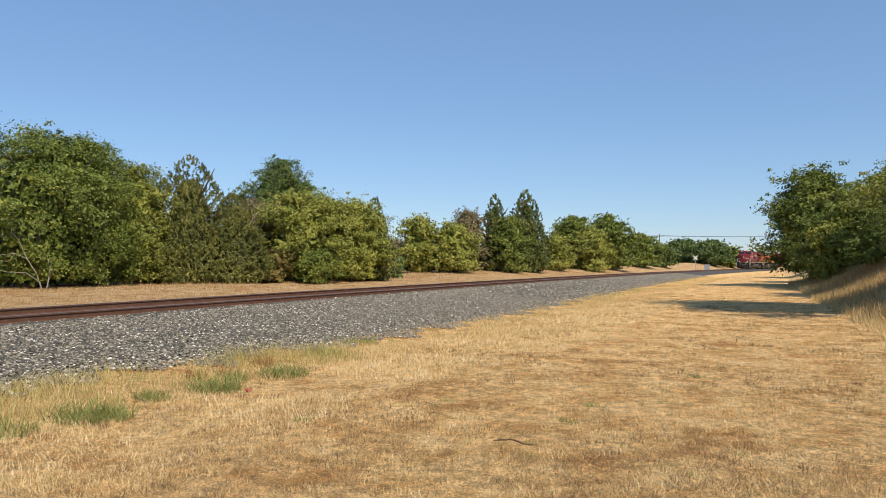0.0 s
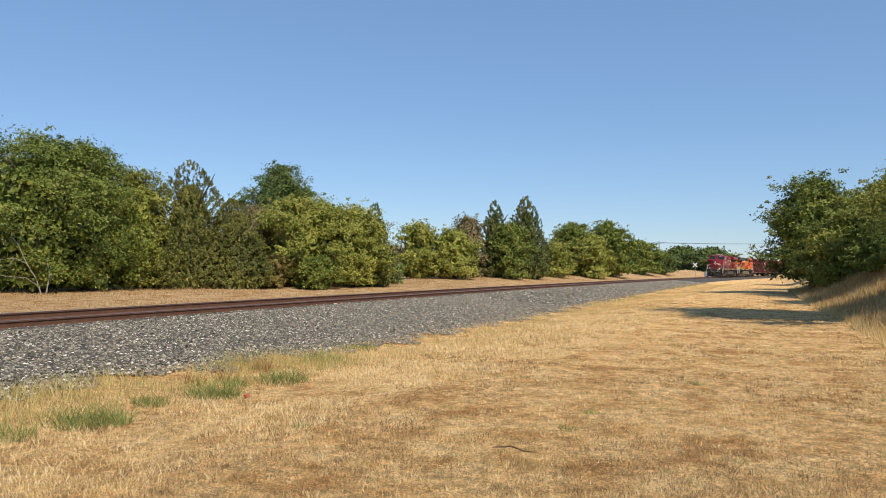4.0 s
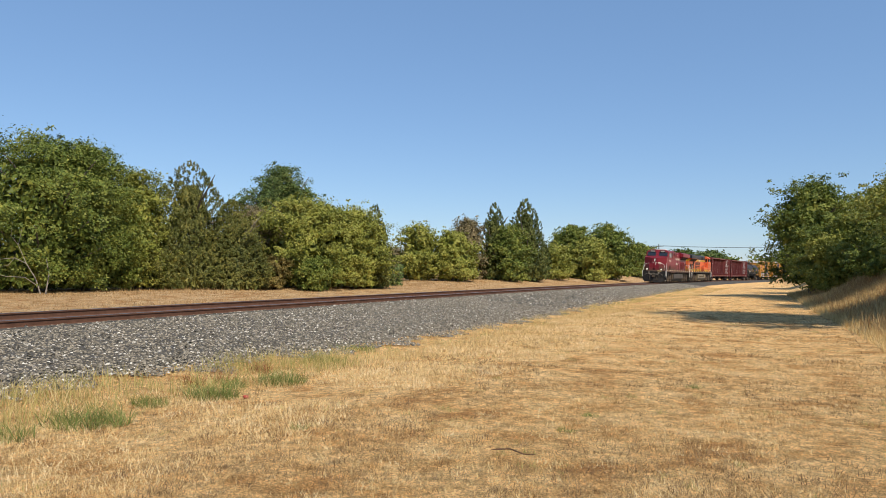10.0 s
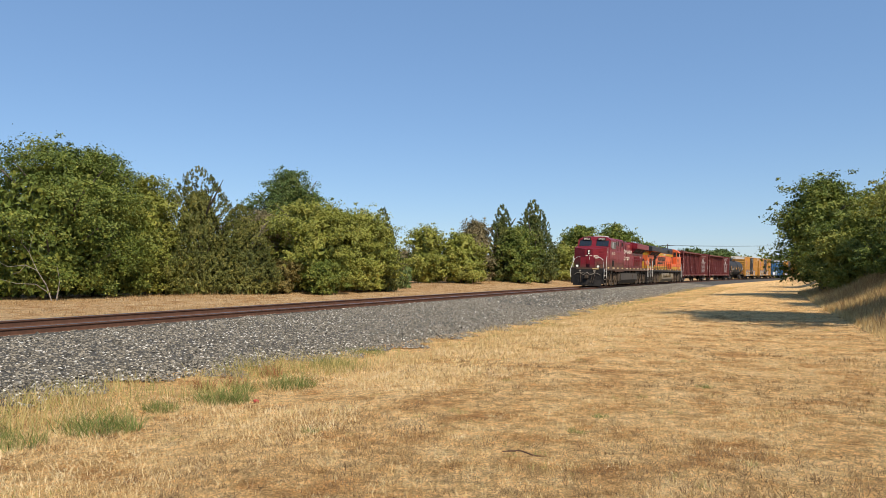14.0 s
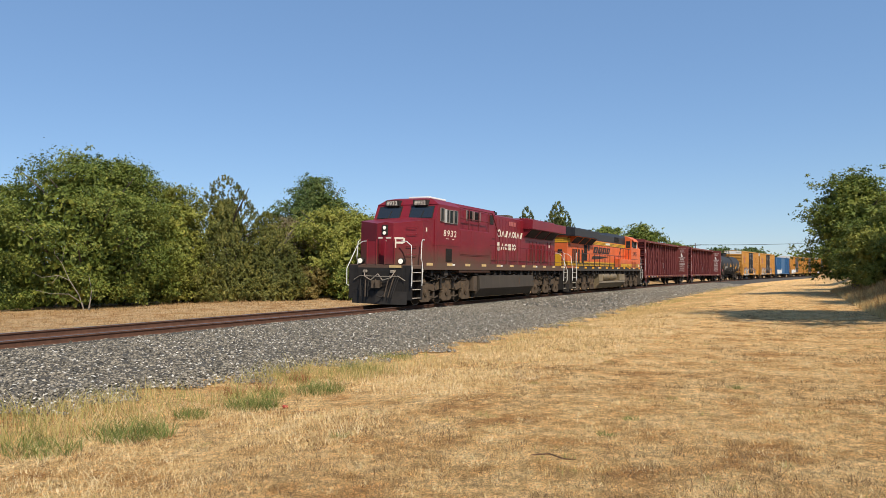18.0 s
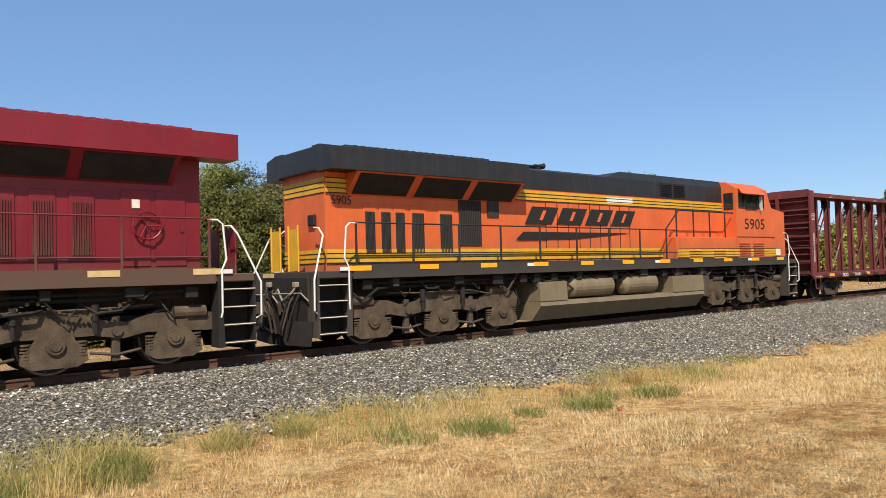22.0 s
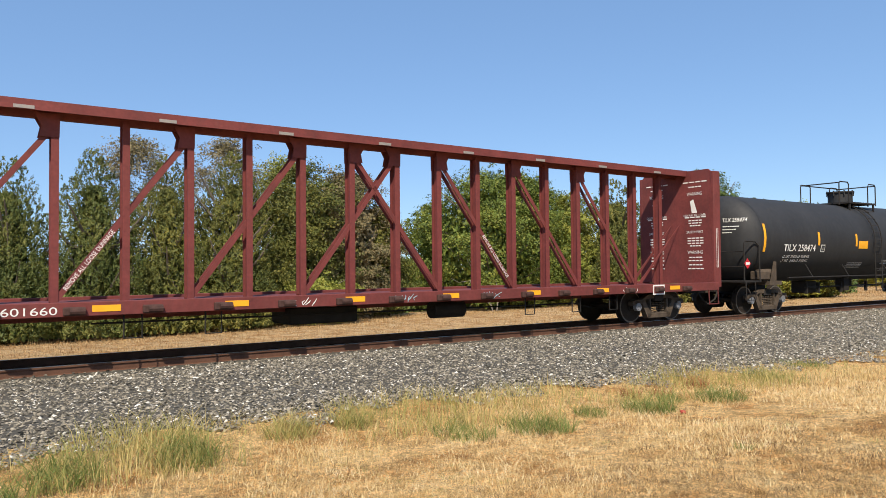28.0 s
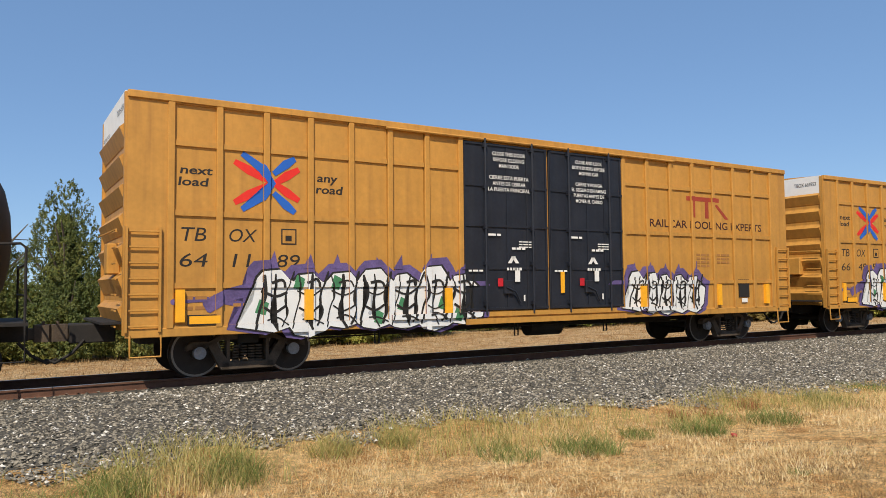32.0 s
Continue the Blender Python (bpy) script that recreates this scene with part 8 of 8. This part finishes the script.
def boxcar(label, body, door_m, number="", detail=2, tall=True, white_top=True, seed=1, painted=True):
    """A long boxcar with plug doors in the middle. detail: 2 near, 1 far."""
    L = tagged(new("boxcar"), label, "freight car", "boxcars of the train")
    P = lambda nm, bm, m=body, lab="", parent=None: part(nm, bm, m, parent or L, lab)
    H = 5.02 if tall else 4.55
    s = B()
    box(s, -9.2, 9.2, -1.46, 1.46, 0.92, H - 0.02)
    sh = P("body", s, body, "body sheets of the boxcar")
    rf = B()
    prism(rf, [(-1.54, H - 0.02), (-1.54, H + 0.02), (0, H + 0.10), (1.54, H + 0.02), (1.54, H - 0.02)], -9.2, 9.2, axis="x")
    P("roof", rf, alu_m if not tall else body, "ribbed roof")
    sl = B()
    for o in (-1, 1):
        box(sl, -9.22, 9.22, o * 1.52 - 0.05, o * 1.52 + 0.05, H - 0.10, H + 0.03, 0.012)
        box(sl, -9.22, 9.22, o * 1.50 - 0.05, o * 1.50 + 0.05, 0.80, 0.96, 0.012)
        for d0 in (-1, 1):
            box(sl, min(d0 * 8.52, d0 * 9.22), max(d0 * 8.52, d0 * 9.22), o * 1.495 - 0.03, o * 1.495 + 0.03, 0.9, H - 0.08)
    P("side_frame", sl, body, "top and bottom side rails")
    rows = [(0.98, 1.64), (1.74, 2.92), (3.02, 4.16), (4.26, 4.90)] if tall else [(0.98, 1.6), (1.7, 2.7), (2.8, 3.7), (3.8, 4.42)]
    gaps = [(-b + 0.07, -a - 0.07) for a, b in zip(SIDE_POSTS, SIDE_POSTS[1:])] + [(a + 0.07, b - 0.07) for a, b in zip(SIDE_POSTS, SIDE_POSTS[1:])]
    if detail > 1:
        pm = B()
        box(pm, -0.06, 0.06, -1.562, -1.46, 0.94, H - 0.09, 0.012)
        first = P("side_post", pm)
        first.matrix_basis = pose(-SIDE_POSTS[0], 0, 0)
        for p in SIDE_POSTS[1:]:
            again("side_post", first, L, pose(-p, 0, 0))
        for p in SIDE_POSTS:
            again("side_post", first, L, pose(p, 0, 0))
        for z0, z1 in rows:
            k = B()
            w = 0.365
            box(k, -w, w, -1.500, -1.455, z0, z1)
            f0 = P("panel", k)
            ribs = [P("panel_rib", box(B(), -w, w, -1.535, -1.455, q, q + 0.05)) for q in (z1, z0 - 0.05)]
            for j, (a, b) in enumerate(gaps):
                for nm, ob in (("panel", f0), ("panel_rib", ribs[0]), ("panel_rib", ribs[1])):
                    if j:
                        again(nm, ob, L, pose((a + b) / 2, 0, 0))
                    else:
                        ob.matrix_basis = pose((a + b) / 2, 0, 0)
        far = B()
        for p in SIDE_POSTS:
            for d0 in (-1, 1):
                box(far, d0 * p - 0.06, d0 * p + 0.06, 1.46, 1.562, 0.94, H - 0.09)
        P("side_post", far)
    else:
        far = B()
        for p in SIDE_POSTS:
            for d0 in (-1, 1):
                box(far, d0 * p - 0.06, d0 * p + 0.06, -1.56, 1.56, 0.94, H - 0.09)
        for z0, z1 in rows[1:]:
            for d0 in (-1, 1):
                box(far, min(d0 * 2.4, d0 * 8.5), max(d0 * 2.4, d0 * 8.5), -1.52, 1.52, z0 - 0.05, z0)
        P("side_post", far, body, "posts and ribs of the side")
    # ends with horizontal corrugations
    for d0 in (-1, 1):
        e = B()
        x = d0 * 9.2
        zs = [1.0 + i * 0.52 for i in range(7)] if tall else [1.0 + i * 0.5 for i in range(7)]
        box(e, x - 0.005, x + 0.005, -1.41, 1.41, 0.95, H - 0.05)
        en = P("end", e, body, "corrugated end")
        for o in (-1, 1):
            P("corner_post", box(B(), x - 0.06, x + 0.06, o * 1.46 - 0.05, o * 1.46 + 0.05, 0.85, H), body, "", en)
        for z in zs:
            if z + 0.5 < H:
                P("corrugation", prism(B(), [(x, z), (x + d0 * 0.02, z + 0.02), (x + d0 * 0.13, z + 0.30), (x + d0 * 0.02, z + 0.40), (x, z + 0.44)], -1.40, 1.40), body, "", en)
        if white_top:
            P("end_cap", box(B(), min(x, x + d0 * 0.05), max(x, x + d0 * 0.05), -1.44, 1.44, H - 0.62, H + 0.03), white_m, "white painted strip across the top of the end", en)
            if detail > 1 and d0 < 0 and number:
                ob = lettering("TBOX " + number, 0, 0, 0, 0.12, ink_m, en, 0.75)
                ob.matrix_basis = pose(x - 0.056, -0.55, H - 0.28, 0, 0, -90)
                ob = lettering("EXCESS HEIGHT CAR", 0, 0, 0, 0.07, ink_m, en, 0.85)
                ob.matrix_basis = pose(x - 0.056, 1.3, H - 0.45, 0, 0, -90)
        lad = B()
        for i in range(7):
            z = 1.0 + i * 0.27
            tube(lad, [(d0 * 8.68, -1.58, z), (d0 * 9.18, -1.58, z)], 0.017, 5)
            tube(lad, [(x + d0 * 0.16, -1.42, z), (x + d0 * 0.16, -0.95, z)], 0.017, 5)
        for p in (8.66, 9.2):
            box(lad, min(d0 * p, d0 * (p + 0.04)), max(d0 * p, d0 * (p + 0.04)), -1.60, -1.54, 0.9, 2.7)
        tube(lad, [(d0 * 9.15, -1.55, 0.85), (d0 * 9.15, -1.57, 0.48), (d0 * 8.65, -1.57, 0.48), (d0 * 8.65, -1.55, 0.85)], 0.02, 5)
        tube(lad, [(x + d0 * 0.16, -1.42, 2.65), (x + d0 * 0.2, 0.6, 2.65)], 0.017, 5)
        P("ladder", lad, body, "corner ladder and grab irons", en)
        pf = B()
        box(pf, min(x, x + d0 * 0.38), max(x, x + d0 * 0.38), -1.35, 1.35, 1.04, 1.08)
        box(pf, min(x, x + d0 * 0.75), max(x, x + d0 * 0.75), -0.3, 0.3, 0.68, 1.02, 0.02)
        P("end_platform", pf, under_m, "end platform and cushioned coupler pocket", en)
        hb = B()
        box(hb, min(x, x + d0 * 0.22), max(x, x + d0 * 0.22), -0.75, -0.35, 1.9, 2.45, 0.02)
        P("brake_box", hb, body, "", en)
        coupler(L, d0 * 10.22, d0)
        freight_truck(L, d0 * 7.0)
    # plug doors
    for x0, x1 in ((-2.40, -0.03), (0.03, 2.40)):
        d = B()
        box(d, x0, x1, -1.53, -1.46, 1.08, H - 0.18, 0.012)
        door = P("door", d, door_m, "plug door with locking rods")
        if detail > 1:
            fr = B()
            for q in (1.1, 2.0, 2.95, 3.85, H - 0.24):
                box(fr, x0 + 0.02, x1 - 0.02, -1.555, -1.52, q, q + 0.05)
            for q in (x0 + 0.03, x0 + 0.62, (x0 + x1) / 2, x1 - 0.62, x1 - 0.06):
                box(fr, q - 0.02, q + 0.02, -1.55, -1.52, 1.1, H - 0.2)
            P("door_frame", fr, door_m, "", door)
            for q in (x0 + 0.55, x1 - 0.5):
                rd = B()
                tube(rd, [(q, -1.60, 1.0), (q, -1.60, H - 0.1)], 0.026)
                for z in (1.2, 2.1, 2.9, 3.8, H - 0.3):
                    box(rd, q - 0.05, q + 0.05, -1.62, -1.53, z, z + 0.08)
                P("lock_rod", rd, door_m, "upright locking rod", door)
            c = (x0 + x1) / 2
            hd = B()
            tube(hd, [(c - 0.1, -1.6, 1.6), (c + 0.15, -1.62, 1.5), (c + 0.3, -1.6, 1.25)], 0.02)
            box(hd, c - 0.14, c + 0.1, -1.6, -1.53, 1.45, 1.75, 0.01)
            P("door_handle", hd, door_m, "lever handle", door)
            words = "CLOSE THIS DOOR\nBEFORE CLOSING\nMAIN DOOR\n\nCIERRE ESTA PUERTA\nANTES DE CERRAR\nLA PUERTA PRINCIPAL" if x0 < 0 else "CLOSE AND LOCK\nBOTH DOORS BEFORE\nMOVING CAR\n\nCIERRE Y PONGA\nEL SEGURO EN AMBAS\nPUERTAS ANTES DE\nMOVER EL CARRO"
            n = words.count("\n") + 1
            for i, line in enumerate(words.split("\n")):
                if line:
                    wd = 0.062 * len(line)
                    lettering(line, c - wd / 2 + 0.05, -1.566, H - 0.45 - i * 0.135, 0.085, white_m, door, wd, bold=0.01)
            for q, lean in ((-0.02, 0.12), (0.20, -0.12)):
                b = prism(B(), [(c + q, 2.14), (c + q + 0.10, 2.14), (c + q + 0.10 + lean, 2.30), (c + q + lean, 2.30)], -1.566, -1.561)
                P("stencil_arrow", b, white_m, "white slanted stencil", door)
            for z in (2.62, 2.56, 2.50):
                bars(c + 0.3, z, [0.1, 0.14, 0.08], 0.025, 0.02, -1.566, white_m, door)
            bars(x0 + 0.1, 1.95, [0.08, 0.14, 0.1], 0.04, 0.03, -1.566, white_m, door)
            P("notice", box(B(), c + 0.42, c + 0.46, -1.568, -1.56, 1.28, 1.42), white_m, "white notice", door)
            for q in (0.1, 0.28):
                bars(c - 0.15 + q, 1.98, [0.06, 0.05, 0.07], 0.06, 0.03, -1.566, white_m, door)
            P("notice", box(B(), c + 0.18, c + 0.32, -1.568, -1.56, 1.72, 1.98), white_m, "white notice", door)
            P("notice", box(B(), c - 0.30, c - 0.16, -1.568, -1.56, 1.62, 1.80), redlamp_m, "red notice", door)
            bars(c - 0.55, 2.75, [0.2, 0.1], 0.05, 0.04, -1.566, white_m, door)
            bars(c + 0.1, 2.45, [0.1, 0.12, 0.1], 0.05, 0.03, -1.566, white_m, door)
            if x0 > 0:
                P("reflector", box(B(), x0 + 0.28, x0 + 0.40, -1.57, -1.562, 1.45, 1.95), amber_m, "yellow reflector", door)
    tr = B()
    box(tr, -4.2, 4.2, -1.60, -1.50, 0.96, 1.06)
    box(tr, -2.4, 2.4, -1.62, -1.46, 0.80, 0.92)
    if detail > 1:
        tube(tr, [(-4.3, -1.58, H - 0.12), (4.3, -1.58, H - 0.12)], 0.03)
    P("door_track", tr, body, "door track along the sill")
    ug = B()
    box(ug, -8.8, 8.8, -0.35, 0.35, 0.62, 0.92)
    disc(ug, (0.6, -0.5, 0.62), 0.22, -0.5, 0.5, axis="x", seg=14)
    tube(ug, [(-6, -0.7, 0.6), (0, -0.75, 0.68), (5.8, -0.7, 0.6)], 0.02)
    for x in (-4.4, -0.8, 2.0):
        tube(ug, [(x, -1.2, 0.8), (x, -1.2, 0.48), (x + 0.1, -1.2, 0.48), (x + 0.1, -1.2, 0.8)], 0.02, 5)
    P("underframe", ug, under_m, "black underframe and brake rods")
    if detail < 2:
        if painted:
            rng = random.Random(seed)
            for i in range(10):
                x = -7.5 + i * 0.62 + rng.uniform(-0.1, 0.1)
                P("spray_letter", prism(B(), blob(rng, x, 1.35, 0.34, 0.55, 9, 0.35), -1.572, -1.567), spray_white, "white sprayed shape")
        return L
    # stencils
    lettering("next\nload", -8.38, -1.503, 3.46, 0.17, ink_m, L, 0.56, slant=0.15, bold=0.02)
    lettering("any\nroad", -5.82, -1.503, 3.46, 0.17, ink_m, L, 0.56, slant=0.15, bold=0.02)
    for w, x, z, k in (("TB", -8.36, 2.48, 0.46), ("OX", -7.5, 2.48, 0.5), (number[0:2], -8.36, 2.02, 0.48), (number[2:4], -7.42, 2.02, 0.30 if number[2:4] == "11" else 0.46), (number[4:6], -6.60, 2.02, 0.44)):
        lettering(w, x, -1.503, z, 0.24, ink_m, L, k, slant=0.2, name="reporting_mark")
    P("plate_mark", box(B(), -6.5, -6.2, -1.506, -1.502, 2.45, 2.75), ink_m, "stencilled plate square")
    P("plate_mark", box(B(), -6.475, -6.225, -1.509, -1.505, 2.475, 2.725), body)
    bars(-6.42, 2.52, [0.12], 0.1, 0, -1.511, ink_m, L)
    for x, z in ((-8.25, 1.44), (-8.25, 1.26), (-7.45, 1.5), (-7.4, 1.3), (5.2, 2.4), (5.2, 2.3), (5.2, 2.2), (5.2, 2.1), (6.05, 2.4), (6.05, 2.3), (6.05, 2.2)):
        bars(x, z, [0.14, 0.2, 0.1], 0.06, 0.04, -1.504, mat("faint stencil", (0.36, 0.17, 0.05), 0.6), L)
    for x, z0, z1 in ((-8.42, 1.05, 1.62), (-6.05, 1.02, 1.60), (-2.9, 1.02, 1.6), (3.0, 1.02, 1.6), (5.95, 1.05, 1.62), (8.1, 1.05, 1.62)):
        P("reflector", box(B(), x, x + 0.16, -1.585 if abs(x) > 8 else -1.60, -1.50, z0, z1), amber_m, "yellow reflector")
    nt = P("notice", box(B(), -8.2, -7.62, -1.56, -1.50, 0.99, 1.17), ink_m, "yellow bordered notice")
    P("notice_face", box(B(), -8.18, -7.64, -1.563, -1.558, 1.01, 1.15), amber_m, "", nt)
    P("route_board", box(B(), 6.95, 7.4, -1.53, -1.50, 1.25, 1.75), ink_m, "dark data plate")
    P("notice", box(B(), 7.05, 7.3, -1.533, -1.529, 1.1, 1.22), white_m)
    # emblem: crossed red and blue arrows as plain bands
    posts = [s * p for p in SIDE_POSTS for s in (-1, 1)]
    cx, cz = -6.77, 3.60
    y = -1.504
    bands = [(emb_red, [(-0.62, 0.36), (-0.35, 0.22), (0.0, 0.04)]), (emb_red, [(-0.62, -0.40), (-0.35, -0.24), (0.0, -0.04)]), (emb_red, [(0.62, 0.30), (0.38, 0.16), (0.14, 0.0)]),
             (emb_red, [(0.62, -0.30), (0.38, -0.16), (0.14, 0.0)]), (emb_blue, [(-0.48, 0.52), (-0.1, 0.26), (0.08, 0.0), (-0.1, -0.26), (-0.48, -0.52)]),
             (emb_blue, [(0.54, 0.50), (0.36, 0.38), (0.12, 0.18)]), (emb_blue, [(0.54, -0.54), (0.36, -0.40), (0.12, -0.18)])]
    for k, (m, pts) in enumerate(bands):
        paint([stroke([(cx + a, cz + b) for a, b in pts], 0.085)], y - 0.001 * k, m, L, "emblem_band", posts, -1.5655 - 0.001 * k, "painted arrow emblem")
    # owner's mark and slogan
    paint([[(4.85, 4.02), (6.2, 4.02), (6.2, 3.90), (4.85, 3.90)], [(5.05, 3.90), (5.2, 3.90), (5.2, 3.44), (5.05, 3.44)], [(5.6, 3.90), (5.75, 3.90), (5.75, 3.44), (5.6, 3.44)],
           [(5.98, 3.84), (6.12, 3.84), (6.6, 3.44), (6.44, 3.44)]], -1.504, redink_m, L, "owner_mark", posts, -1.5655, "faded red owner's mark")
    lettering("RAILCAR POOLING EXPERTS", 3.42, -1.5035, 3.14, 0.21, mat("dark red lettering", (0.05, 0.016, 0.012), 0.6), L, 4.65, name="slogan", bold=0.012)
    if painted:
        graffiti(L, -7.0, -2.1, 0.78, 2.0, seed, spray_purple, spray_green)
        graffiti(L, 2.6, 5.3, 0.90, 1.95, seed + 7, spray_purple, None)
    return L


# ---- the train ----
TRAIN = []


def couple(ob, front, length, turned=False):
    TRAIN.append((ob, front + length / 2, turned))


couple(red_loco(), -34.8, 22.3)
couple(orange_loco(), -12.5, 22.3, True)
couple(centrebeam("801681"), 9.8, 24.65)
couple(centrebeam("601660"), 34.45, 24.6)
couple(tank_car(), 59.05, 17.7)
couple(boxcar("yellow hi-cube boxcar with dark plug doors and white graffiti", box_m, navy_m, "641189", seed=11), 76.75, 20.5)
couple(boxcar("yellow hi-cube boxcar with sprayed letters on its lower side", box_m, navy_m, "664953", seed=23), 97.25, 20.5)
far_blue = boxcar("blue boxcar with white sprayed letters", blue_m, blue_m, detail=1, tall=False, white_top=False, seed=5)
couple(far_blue, 117.75, 20.5)
at = 138.25
for i, kind in enumerate("yyyrybyyryyy"):
    if kind == "y":
        c = boxcar("far yellow hi-cube boxcar with a white end strip", box_m, navy_m, detail=1, seed=40 + i, painted=i % 2 == 0)
    elif kind == "r":
        c = boxcar("far brown boxcar with plain sides", brownbox_m, brownbox_m, detail=1, tall=False, white_top=False, seed=40 + i, painted=False)
    else:
        c = boxcar("far blue boxcar with plain sides", blue_m, blue_m, detail=1, tall=False, white_top=False, seed=40 + i, painted=False)
    couple(c, at, 20.5)
    at += 20.5


# ---- what moves ----
def motions():
    near = TRAIN[:7]
    for ob, c, turned in TRAIN:
        back = Matrix.Rotation(math.pi if turned else 0, 4, "Z")
        walk(ob, [(i / 2, arc_pose(train_s(i / 2) + c) @ back) for i in range(65)])
    rolling = {ob: turned for ob, c, turned in near}
    for ws, x, r in WHEELS:
        if ws.parent not in rolling:
            continue
        sign = 1 if rolling[ws.parent] else -1
        start = train_s(0)
        walk(ws, [(i / 15, pose(x, 0, r, 0, sign * math.degrees((start - train_s(i / 15)) / r), 0)) for i in range(481)])


motions()
